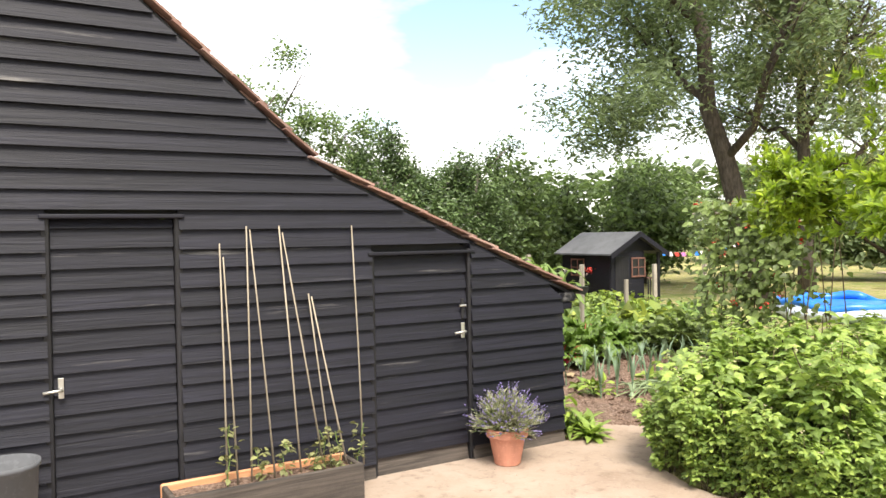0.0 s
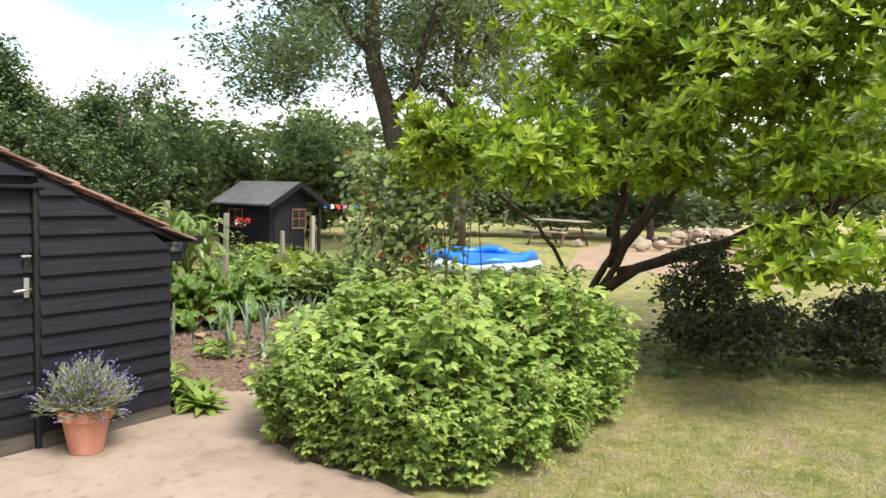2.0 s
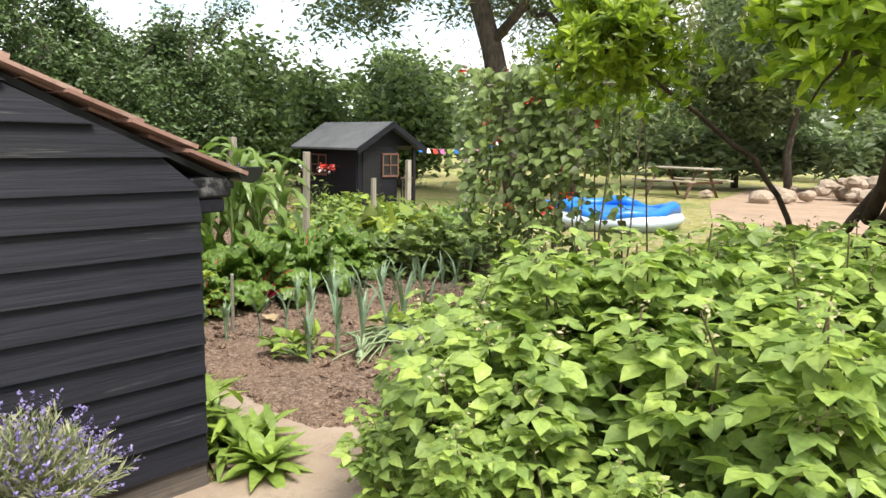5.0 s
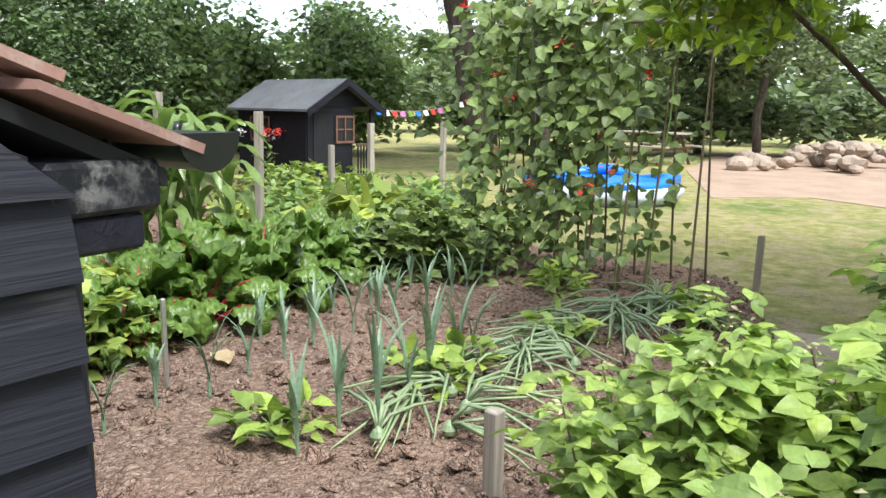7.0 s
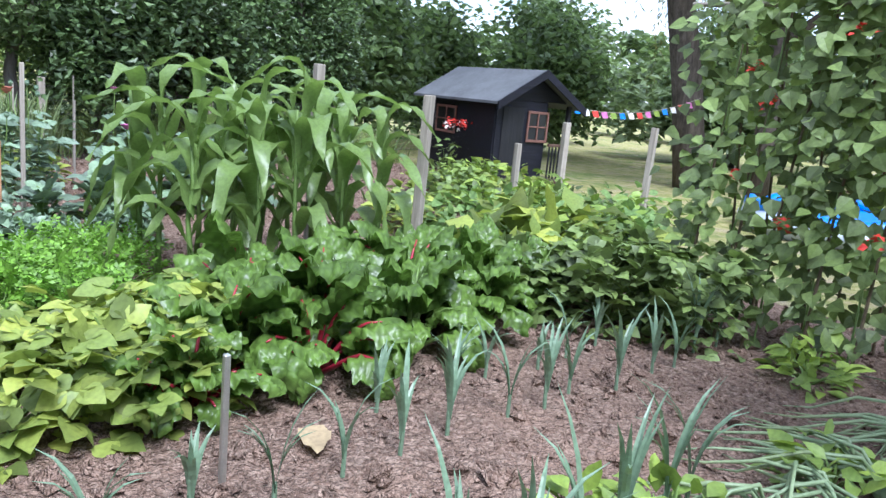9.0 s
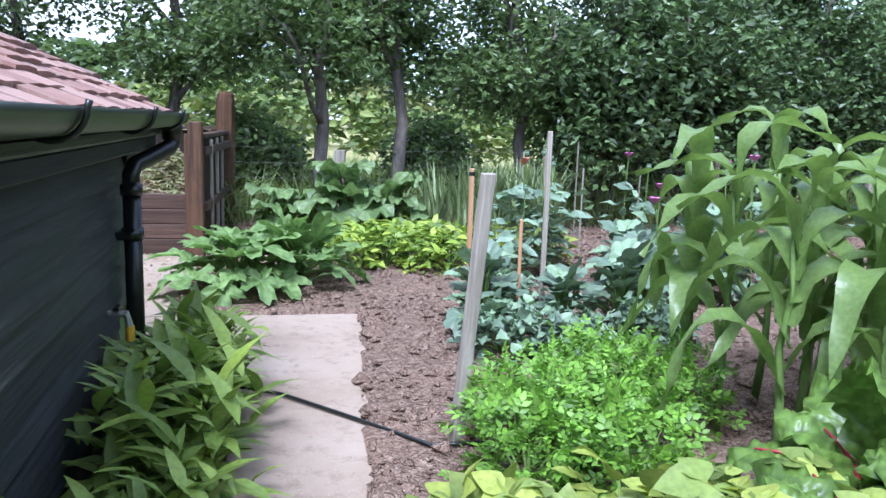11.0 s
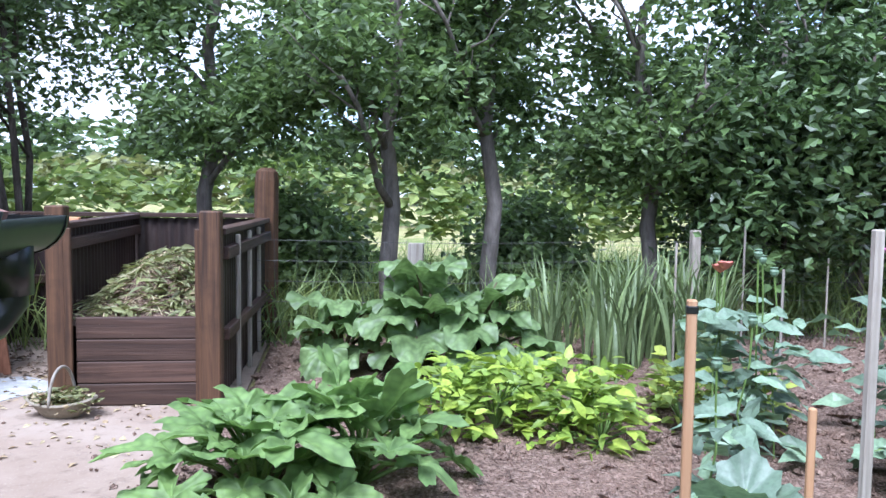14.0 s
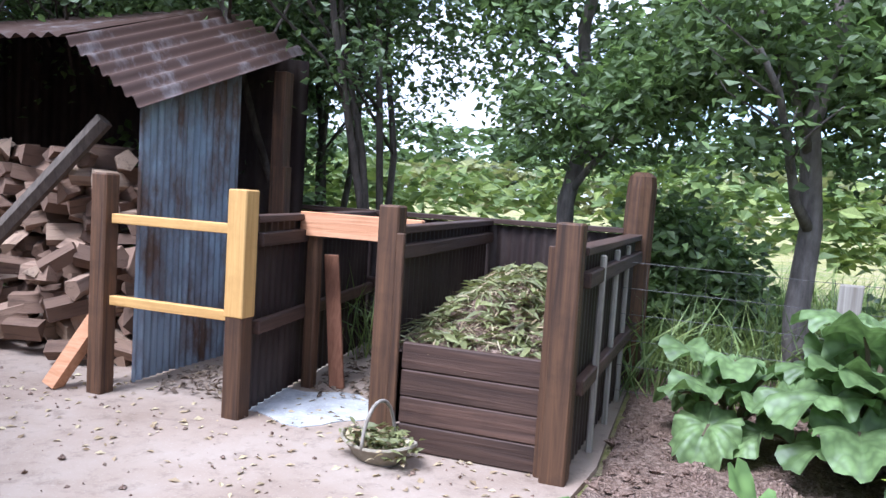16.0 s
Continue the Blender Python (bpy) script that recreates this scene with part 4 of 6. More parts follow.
planter = thing("wooden_planter", "low dark wooden planter box against the barn wall", "planter", at=(CX, CY, 0.02), rz=175.14)
P0, P1, Q0, Q1, PH = 1.86, 2.98, 0.06, 0.36, 0.22
part("front_board", box(P0, Q1 - 0.03, 0, P1, Q1, PH), BAREBASE, planter)
part("back_board", box(P0, Q0, 0, P1, Q0 + 0.03, PH), ORANGEW, planter, "orange-brown back board")
for s in (P0 + 0.002, P1 - 0.032):
    part("end_board", box(s, Q0 + 0.032, 0, s + 0.03, Q1 - 0.032, PH - 0.004), BAREBASE, planter)
part("planter_soil", grid(20, 8, lambda u, v: V3(P0 + 0.03 + (P1 - P0 - 0.06) * u, Q0 + 0.03 + (Q1 - Q0 - 0.06) * v, PH - 0.04 + lump(u * 20, v * 6, 1, 0.02))), SOIL, planter)
wm = np.array(wall_s.matrix_basis)


def wpt(s, out, z):
    return (wm @ np.array([s, out, z, 1]))[:3]


for s0, s1, zt in ((2.62, 2.64, 1.58), (2.46, 2.5, 1.68), (2.44, 2.36, 1.66), (2.26, 2.2, 1.68), (2.24, 2.05, 1.64), (2.08, 2.0, 1.26), (2.06, 1.9, 1.24), (1.78, 1.79, 1.68), (2.6, 2.58, 1.5)):
    c = thing("bamboo_cane", "thin weathered bamboo cane leaning on the barn wall", "cane", "bamboo canes in the planter")
    part("cane", tube([wpt(s1, 0.2, 0.18), wpt((s0 + s1) / 2, 0.14, zt * 0.55), wpt(s0, 0.06, zt)], [0.006, 0.005, 0.0045], 6), CANE, c, smooth=True)
for s, h in ((2.64, 0.36), (2.45, 0.2), (2.3, 0.22), (2.12, 0.14), (2.05, 0.26), (1.98, 0.24), (1.84, 0.26)):
    sp = thing("pea_seedling", "young green pea shoot climbing in the planter", "plant", "pea shoots")
    b = wpt(s, 0.21, 0.19)
    part("stem", tube(curve_to(b, b + V3(rng.normal(0, 0.02), rng.normal(0, 0.02), h), 0, 5, 0.01), 0.003, 5), STEM, sp)
    m = 34
    q = b + np.stack([rng.normal(0, 0.025, m), rng.normal(0, 0.025, m), rng.uniform(0.02, h, m)], 1)
    part("foliage", scatter(leaf(0.7, 3), q, rand_dirs(m), rand_up(m), rng.uniform(0.03, 0.05, m)), WILLOW, sp)
bin_ = thing("metal_bin", "dull dark grey metal bin beside the barn door", "bin", at=(0.43, 4.20, 0.02))
part("body", lathe([(0.12, 0), (0.125, 0.006), (0.15, 0.5), (0.16, 0.505), (0.16, 0.53), (0.147, 0.525), (0.12, 0.04), (0.0, 0.04)], 26), FELT, bin_, smooth=True)

# ---- compost bays ----
FY, BY = 11.8, 13.78
def square_post(name, x, y, h, w, mat, label, lean=0.0, group="", tone=None, round_top=False):
    t = thing(name, label, "post", group, at=(x, y, 0.0), rz=rng.uniform(-3, 3))
    g = box(-w / 2, -w / 2, 0.0, w / 2, w / 2, h, 0.008)
    g[0][:, 0] += lean * g[0][:, 2]
    part("shaft", g, mat, t)
    return t


def bay_panel(label, a, b, h, iron, rails, side, cap=True):
    """A boarded partition from a to b with a capping rail and horizontal rails."""
    a, b = V3(*a, 0), V3(*b, 0)
    L = np.linalg.norm(b - a)
    t = thing("compost_partition", label, "partition", "compost bay partitions", at=(a[0], a[1], 0), rz=math.degrees(math.atan2(b[1] - a[1], b[0] - a[0])))
    n = int(L / 0.0125)
    xs = np.linspace(0, L, n)
    w = 0.008 * np.sin(xs / 0.038 * math.pi)
    vs = [(x, d - 0.002, z) for z in (0.03, h - 0.04) for x, d in zip(xs, w)] + [(x, d + 0.002, z) for z in (0.03, h - 0.04) for x, d in zip(xs, w)]
    fs = [(i, i + 1, n + i + 1, n + i) for i in range(n - 1)] + [(3 * n + i, 3 * n + i + 1, 2 * n + i + 1, 2 * n + i) for i in range(n - 1)]
    part("iron_sheet", (vs, fs), iron, t, smooth=True)
    if cap:
        part("cap_rail", box(0, -0.045, h - 0.035, L, 0.045, h, 0.004), BROWN, t)
    for z in rails:
        part("rail", box(0.02, side * 0.012, z - 0.035, L - 0.02, side * 0.058, z + 0.035), BROWN, t)
    return t


square_post("compost_post", 1.5, FY, 1.18, 0.10, BROWNZ, "dark brown square post of the compost bays", 0, "compost bay posts")
square_post("compost_post", 2.35, FY, 1.14, 0.10, BROWNZ, "square post painted half brown, half bare yellow wood", 0, "compost bay posts")
pt = [o for o in bpy.data.objects if o.name.startswith("compost_post")][-1]
part("bare_wood", box(-0.054, -0.054, 0.52, 0.054, 0.054, 1.144, 0.006), YELLOWZ, pt, "unpainted yellow upper part")
square_post("compost_post", 3.14, FY, 1.12, 0.10, BROWNZ, "dark brown square post of the compost bays", 0, "compost bay posts")
square_post("compost_post", 3.96, FY - 0.05, 1.10, 0.11, BROWNZ, "dark brown square post of the compost bays", 0, "compost bay posts")
bp = thing("old_post", "thick old reddish brown post with a rounded top", "post", at=(4.02, BY, 0))
part("shaft", tube([(0, 0, 0), (0, 0, 0.8), (0.01, 0, 1.3), (0.01, 0, 1.37), (0.01, 0, 1.4)], [0.1, 0.1, 0.095, 0.085, 0.05], 8), BROWNZ, bp)
square_post("compost_post", 1.62, 13.3, 1.3, 0.1, BROWNZ, "dark brown square post behind the wood store", 0, "compost bay posts")
bay_panel("brown iron and timber side of the compost bays", (3.98, FY + 0.03), (4.02, BY - 0.1), 1.0, DARKIRON, (0.86, 0.4), -1)
bay_panel("brown corrugated partition between compost bays", (3.1, FY + 0.06), (3.0, BY - 0.02), 1.02, DARKIRON, (0.9,), -1)
bay_panel("brown corrugated partition with a low rail", (2.36, FY + 0.06), (2.1, BY - 0.02), 1.02, DARKIRON, (0.9, 0.46), -1)
bay_panel("dark back wall of the compost bays", (1.3, BY + 0.02), (3.94, BY + 0.02), 1.03, DARKIRON, (0.5,), -1)
for yy in (12.2, 12.7, 13.2):
    b = square_post("batten", 4.035, yy, 0.95, 0.03, GREYW, "thin pale upright batten on the compost bay side", 0, "battens")
fb = thing("board_front", "removable front of four brown boards closing the full bay", "board front", at=(0, 0, 0))
for i in range(4):
    part("board", box(3.235, FY - 0.03, 0.025 + i * 0.123, 3.875, FY + 0.004, 0.144 + i * 0.123, 0.005), BROWN, fb)
for x in (3.205, 3.89):
    part("slot_batten", box(x - 0.02, FY - 0.055, 0.02, x + 0.02, FY - 0.033, 1.0), BROWNZ, fb)
for z in (0.95, 0.52):
    r = thing("fence_rail", "unpainted yellow rail across the open bay", "rail", "bay rails")
    part("rail", box(1.56, FY - 0.02, z - 0.026, 2.3, FY + 0.02, z + 0.024, 0.004), YELLOWW, r)
r = thing("cross_board", "raw orange-pink board laid across the middle bay", "board")
part("board", box(2.3, 12.42, 0.9, 3.04, 12.46, 1.035, 0.004), ORANGEW, r)
r = square_post("bay_upright", 2.36, 12.5, 0.98, 0.07, BROWNZ, "brown upright inside the middle bay")
r = thing("leaning_plank", "reddish plank leaning inside the middle bay", "plank", at=(2.52, 12.55, 0.02), rz=8)
g = box(-0.045, -0.012, 0, 0.045, 0.012, 0.76)
g[0][:, 0] -= 0.17 * g[0][:, 2]
g[0][:, 1] += 0.2 * g[0][:, 2]
part("plank", g, wood_mat("red_brown_plank", (0.15, 0.062, 0.032), (0.27, 0.125, 0.07), rough=0.75, axis=2), r)
HAY = leaf_mat("wilted_greens", (0.13, 0.16, 0.05), (0.27, 0.29, 0.12), (0.48, 0.45, 0.27), 0.75, 0.2)
heap = thing("compost_heap", "heap of green and straw-coloured garden waste in the bay", "compost", kind="stuff")
def heap_z(x, y):
    return 0.47 + 0.32 * math.exp(-(((x - 3.62) / 0.32) ** 2 + ((y - 12.35) / 0.5) ** 2)) * min(1.0, max(0.0, (y - 11.82) / 0.28)) + lump(x, y, 7, 0.05)


hg = grid(20, 36, lambda u, v: V3(3.12 + 0.83 * u, 11.82 + 1.9 * v, heap_z(3.12 + 0.83 * u, 11.82 + 1.9 * v)))
part("heap_core", hg, SOIL, heap, kind="stuff")
n = 5200
q = np.column_stack([rng.uniform(3.2, 3.9, n), rng.uniform(11.86, 13.3, n), np.zeros(n)])
q[:, 2] = [heap_z(x, y) + rng.uniform(0, 0.05) for x, y, _ in q]
part("straw", scatter(leaf(0.06, 3, 0.1, 0.3), q[:2400], rand_dirs(2400, -0.45, 0.4), rand_up(2400), rng.uniform(0.05, 0.12, 2400)), STRAW, heap, "dry stalks", "stuff")
part("wilted_waste", scatter(leaf(0.09, 3, 0.2, 0.3), q[3100:], rand_dirs(2100, -0.35, 0.5), rand_up(2100), rng.uniform(0.05, 0.12, 2100)), HAY, heap, "wilted pale stems", "stuff")
part("green_waste", scatter(leaf(0.3, 3, 0.2, 0.3), q[1900:3100] + V3(0, 0, 0.015), rand_dirs(1200, -0.35, 0.5), rand_up(1200), rng.uniform(0.05, 0.12, 1200)), WILLOW, heap, "wilting green stems", "stuff")

trug = thing("garden_trug", "shallow wooden trug basket filled with weeds", "basket", at=(3.22, 11.6, 0.022), rz=-12)
def trug_pt(u, v):
    a = 2 * math.pi * u
    r = 0.55 + 0.45 * v
    return V3(0.18 * r * math.cos(a), 0.115 * r * math.sin(a), 0.004 + 0.085 * v ** 1.3 + 0.012 * v * math.cos(2 * a))


part("bowl", grid(28, 5, trug_pt), CANE, trug, smooth=True)
part("base", slab([(0.1 * math.cos(a), 0.064 * math.sin(a)) for a in np.linspace(0, 2 * math.pi, 16, False)], 0.0, 0.01), CANE, trug)
part("rim", tube([trug_pt(u, 1.0) for u in np.linspace(0, 1, 29)], 0.008, 6), CANE, trug)
part("carry_loop", tube([(0.0, 0.118 * math.cos(a), 0.07 + 0.19 * math.sin(a)) for a in np.linspace(0, math.pi, 15)], 0.008, 8), GREYW, trug, "pale bent wood loop", smooth=True)
n = 260
q = np.column_stack([rng.normal(0, 0.075, n), rng.normal(0, 0.045, n), rng.uniform(0.05, 0.13, n)])
part("greenery", scatter(leaf(0.3, 3), q, rand_dirs(n, -0.1, 0.7), rand_up(n), rng.uniform(0.03, 0.08, n)), WILLOW, trug, "pulled green weeds", "stuff")
part("dead_leaves", scatter(leaf(0.5, 3), q + V3(-0.03, 0, -0.01), rand_dirs(n, -0.1, 0.5), rand_up(n), rng.uniform(0.02, 0.05, n)), STRAW, trug, "brown dead leaves", "stuff")

# ---- wood store ----
DRIFT = wood_mat("aged_brown_wood", (0.08, 0.062, 0.05), (0.19, 0.155, 0.125), rough=0.85, axis=2)
store = thing("wood_store", "ramshackle log store of rusty corrugated iron", "shed")
def corrugated(f, nu, nv, amp, waves, thick=0.002):
    """A corrugated sheet over the patch f(u, v); the ridges run along v."""
    n = nu
    us = np.linspace(0, 1, n)
    vs = []
    for side in (-thick, thick):
        for j in range(nv + 1):
            for u in us:
                e = 1e-3
                p = f(u, j / nv)
                nrm = unit(np.cross(f(u + e, j / nv) - p, f(u, j / nv + e) - p))
                vs.append(p + nrm * (amp * math.sin(u * waves * 2 * math.pi) + side))
    k = n * (nv + 1)
    fs = []
    for j in range(nv):
        for i in range(n - 1):
            q = (j * n + i, j * n + i + 1, (j + 1) * n + i + 1, (j + 1) * n + i)
            fs += [q, tuple(k + x for x in q[::-1])]
    return np.array(vs), fs


def lerp4(a, b, c, d):
    a, b, c, d = (V3(*x) for x in (a, b, c, d))
    return lambda u, v: (a * (1 - u) + b * u) * (1 - v) + (d * (1 - u) + c * u) * v


part("side_sheet", corrugated(lerp4((1.53, 12.0, 0.03), (1.5, 12.42, 0.03), (1.5, 12.42, 1.72), (1.53, 12.0, 1.56)), 90, 1, 0.009, 7), IRON, store, "bluish galvanised sheet with rust stains", smooth=True)
part("side_sheet", corrugated(lerp4((1.49, 12.41, 0.02), (1.5, 12.95, 0.02), (1.5, 12.95, 1.88), (1.49, 12.41, 1.72)), 110, 1, 0.009, 9), IRON, store, "bluish galvanised sheet with rust stains", smooth=True)
part("roof_sheet", corrugated(lerp4((1.66, 11.86, 1.53), (0.95, 12.02, 1.93), (0.8, 13.7, 2.5), (1.66, 13.5, 2.12)), 100, 8, 0.016, 7), RUST, store, "rusty brown corrugated roof sheet", smooth=True)
part("roof_sheet", corrugated(lerp4((0.96, 12.0, 1.94), (-1.6, 12.3, 1.98), (-1.6, 13.8, 2.45), (0.8, 13.7, 2.5)), 160, 4, 0.014, 18), RUST, store, smooth=True)
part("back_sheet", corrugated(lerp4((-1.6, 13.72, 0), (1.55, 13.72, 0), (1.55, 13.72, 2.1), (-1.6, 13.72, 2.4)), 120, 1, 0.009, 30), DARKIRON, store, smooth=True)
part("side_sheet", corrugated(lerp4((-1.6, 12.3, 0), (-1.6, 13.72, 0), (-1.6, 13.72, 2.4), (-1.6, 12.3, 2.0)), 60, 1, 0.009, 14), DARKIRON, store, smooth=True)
for x, y, h in ((1.6, 13.3, 1.95), (0.6, 13.2, 1.88), (-1.5, 12.35, 1.95)):
    part("post", box(x - 0.05, y - 0.05, 0, x + 0.05, y + 0.05, h), BROWNZ, store)
g = tube([(0.15, 12.1, 0.55), (0.95, 12.35, 1.5)], 0.055, 6)
part("brace", g, DRIFT, store)
# split logs, stacked in rows
def log_geo(L, r, k):
    a0 = rng.uniform(0, 6.28)
    angs = a0 + np.array([0, 0.8, 1.6, 3.3]) if k % 2 else a0 + np.array([0, 1.1, 2.3, 3.6, 5.0])
    rr = r * rng.uniform(0.75, 1.15, len(angs))
    n = len(angs)
    vs = [(rr[i] * math.cos(a), y, rr[i] * math.sin(a)) for y in (-L / 2, -L / 2 + 0.01, L / 2) for i, a in enumerate(angs)]
    fs = [tuple(range(n))]
    for b in (0, n):
        fs += [(b + i, b + n + i, b + n + (i + 1) % n, b + (i + 1) % n) for i in range(n)]
    fs.append(tuple(range(3 * n - 1, 2 * n - 1, -1)))
    return np.array(vs), fs


LOGS = [mesh("log", *log_geo(0.23, 0.07, k), LOGW) for k in range(8)]
pile = 0
for r in range(13):
    for k in range(15):
        x = -0.75 + k * 0.148 + (r % 2) * 0.07 + rng.uniform(-0.03, 0.03)
        z = 0.08 + r * 0.098 + rng.uniform(-0.02, 0.02)
        if z > 1.62 - 0.25 * abs(x - 0.6) - (0.35 if x > 1.1 else 0) or x > 1.38:
            continue
        y = 12.62 - z * 0.12 + rng.uniform(-0.06, 0.06) - (0.22 if z < 0.55 else 0) * rng.uniform(0.3, 1)
        o = obj("split_log", LOGS[pile % 8], None, m=pose(x, y, z, rng.uniform(-24, 24), rng.uniform(0, 360), rng.normal(0, 34)) @ Matrix.Scale(rng.uniform(0.7, 1.2), 4))
        tagged(o, "split firewood log with pale cut faces", "log", "firewood stack")
        pile += 1
for k in range(44):
    o = obj("split_log", LOGS[k % 8], None, m=pose(rng.uniform(-0.2, 1.25), rng.uniform(12.15, 12.42), rng.uniform(0.06, 0.16) + 0.13 * (k % 5), rng.uniform(-40, 40), rng.uniform(0, 360), rng.uniform(0, 180)))
    tagged(o, "split firewood log tumbled at the foot of the stack", "log", "firewood stack")
r = thing("leaning_plank", "short raw orange plank leaning on a post", "plank")
part("plank", tube([(1.25, 11.72, 0.03), (1.4, 11.9, 0.42)], 0.055, 4), ORANGEW, r)

# ---- trees ----
SMALL, MED, BIG4 = leaf(0.55, 2, 0.2, 0.2), leaf(0.5, 3, 0.15, 0.25), leaf(0.38, 3, 0.14, 0.24)
# two folded halves of a small pointed leaf
TINY = (np.array([V3(0, 0, 0), V3(-0.3, 0.45, 0.07), V3(0, 1, -0.15), V3(0.3, 0.45, 0.07)]), [(0, 2, 1), (0, 3, 2)])
NARROW = (TINY[0] * V3(0.62, 1, 1), TINY[1])


def tree(name, label, at, h, r, bark, leafmat, clumps=60, per=110, spread=0.3, size=0.1, levels=2, kids=6, lean=(0, 0), low=0.25, width=0.36, tmpl=TINY, start=0.3, shrink=0.42, spread_d=0.9, stems=1):
    """Trunk with limbs, and a crown of leaf clumps with gaps between them."""
    t = thing(name, label, "tree", at=(at[0], at[1], 0))
    geos, tips = [], []
    for k in range(stems):
        dx, dy = (0, 0) if stems == 1 else rng.normal(0, 0.3, 2)
        g, tp = branches((dx, dy, -0.05), (lean[0] + dx * 4, lean[1] + dy * 4, h * 0.95), r, levels, kids, spread_d, 0.35, 0.12, 9, start, shrink)
        geos.append(g)
        tips.append(tp)
    tips = np.concatenate(tips)
    part("trunk", join(*geos), bark, t, smooth=True)
    d = rand_dirs(clumps, -0.9, 1.0)
    zc, zr = h * (1 + low) / 2, h * (1 - low) / 2
    c = d * rng.uniform(0.35, 1.0, (clumps, 1)) * V3(h * width, h * width, zr) + V3(lean[0] * 0.5, lean[1] * 0.5, zc)
    c = np.concatenate([c, tips[rng.integers(0, len(tips), clumps // 2)]])
    c = c[c[:, 2] > h * low * 0.8]
    part("crown", foliage(c, per, spread, tmpl, size), leafmat, t)
    return t


random.seed(3)
HROW = [(-6.0, 15.6, 4.6, 0), (-4.0, 15.0, 4.8, 0), (-2.2, 14.9, 4.6, 0), (-0.6, 15.2, 4.8, 0), (0.9, 14.9, 4.4, 0), (3.4, 14.7, 3.9, 1), (5.05, 13.8, 3.7, 1), (5.95, 14.1, 3.7, 1), (7.36, 13.9, 3.0, 1),
        (8.4, 14.1, 2.9, 1), (9.6, 14.4, 3.3, 1), (11.5, 14.3, 3.2, 1), (-1.3, 14.25, 5.4, 0), (0.3, 14.3, 5.2, 0), (1.9, 14.5, 4.9, 0), (-3.2, 13.4, 5.2, 0)]
for i, (x, y, h, pale) in enumerate(HROW):
    if pale:
        tree("hedgerow_tree", "leafy hedgerow tree with a grey trunk behind the wire fence", (x, y), h, 0.085, BARKPALE, HEDGE if x < 8 else HEDGESHADE, (38 if x < 5.5 else 30) if x < 8 else 52, 210, 0.165, 0.085, 2, 6, (rng.uniform(-0.25, 0.25), rng.uniform(-0.2, 0.2)), 0.24 if x < 8 else 0.08, 0.27)
    else:
        tree("dark_tree", "dark many-stemmed tree behind the wood store", (x, y), h, 0.036, BARK, DARKLEAF, 46, 200, 0.21, 0.075, 2, 5, (rng.uniform(-0.4, 0.4), 0), 0.25, 0.3, stems=6)
for x, y, h in ((8.3, 13.5, 2.4), (9.2, 13.7, 2.6), (10.3, 14.2, 2.4), (11.6, 15.0, 2.2), (0.4, 14.4, 1.9), (4.3, 14.9, 0.9), (6.4, 14.9, 0.9)):
    tree("hedge_bush", "dense dark green hedge bush with large leaves", (x, y), h, 0.03, BARK, HEDGESHADE if x > 8 else HEDGE, 44, 110, 0.19, 0.1, 2, 6, (0, 0), 0.05, 0.38)
tree("ash_tree", "tall airy ash tree with feathery grey-green foliage", (16.6, 10.2), 10.0, 0.28, BARK, ASH, 130, 240, 0.36, 0.17, 3, 5, (-0.9, 1.4), 0.24, 0.42, NARROW, 0.26, 0.55, 1.1)
wil = thing("weeping_willow", "weeping willow with pale hanging strands", "tree", at=(17.4, 9.4, 0))
geo, tips = branches((0, 0, 0), (0.3, 0.2, 6.0), 0.22, 2, 6, 1.0, 0.3, 0.15, 8, 0.4, 0.5)
part("trunk", geo, BARK, wil, smooth=True)
n = 260
st = tips[rng.integers(0, len(tips), n)] + rng.normal(0, 0.5, (n, 3))
pp, dd = [], []
for s_ in st:
    k = 34
    zz = np.linspace(0, rng.uniform(1.2, 3.4), k)
    pp.append(s_ - np.stack([rng.normal(0, 0.04, k), rng.normal(0, 0.04, k), zz], 1))
pp = np.concatenate(pp)
part("hanging_foliage", scatter(leaf(0.2, 2, 0.1, 0.1), pp, rand_dirs(len(pp), -1.6, -0.5), rand_up(len(pp)), rng.uniform(0.1, 0.18, len(pp))), WILLOW, wil)
for x, y, h in ((14.2, 16.6, 3.3), (17.8, 18.0, 3.0), (19, 15.5, 3.2), (24, 19, 4.5), (12.0, 19.5, 3.6), (27, 8.6, 7), (25, 6.6, 8), (30, 2, 6), (29, -4, 7), (24, 13, 4.5), (17, -6, 7), (22, -9, 8), (13, -9, 8)):
    tree("background_tree", "green tree standing beyond the garden", (x, y), h * 0.8, 0.12, BARK, HEDGE if y > 12 else ASH, 60, 130, 0.42, 0.2, 2, 6, (0, 0), 0.14, 0.4)


def belt(name, label, x0, y0, x1, y1, n, h, mat, size):
    """A far woodland edge: leaf clumps massed over humps."""
    hum = 26
    c = []
    for k in range(hum):
        t = (k + rng.uniform(0, 1)) / hum
        c.append((x0 + (x1 - x0) * t, y0 + (y1 - y0) * t, rng.uniform(0.55, 1.0) * h, rng.uniform(0.6, 1.1) * h))
    c = np.array(c)
    q = c[rng.integers(0, hum, n)]
    d = rand_dirs(n, -0.3, 1.2)
    pos = np.column_stack([q[:, 0], q[:, 1], q[:, 2] * 0.45]) + d * np.column_stack([q[:, 3] * 0.6, q[:, 3] * 0.5, q[:, 2] * 0.55]) * rng.uniform(0.8, 1.02, (n, 1))
    o = obj(name, mesh(name, *scatter(SMALL, pos, rand_dirs(n), rand_up(n, 0.8), rng.uniform(0.7, 1.4, n) * size), mat), kind="stuff")
    tagged(o, label, "far woods")


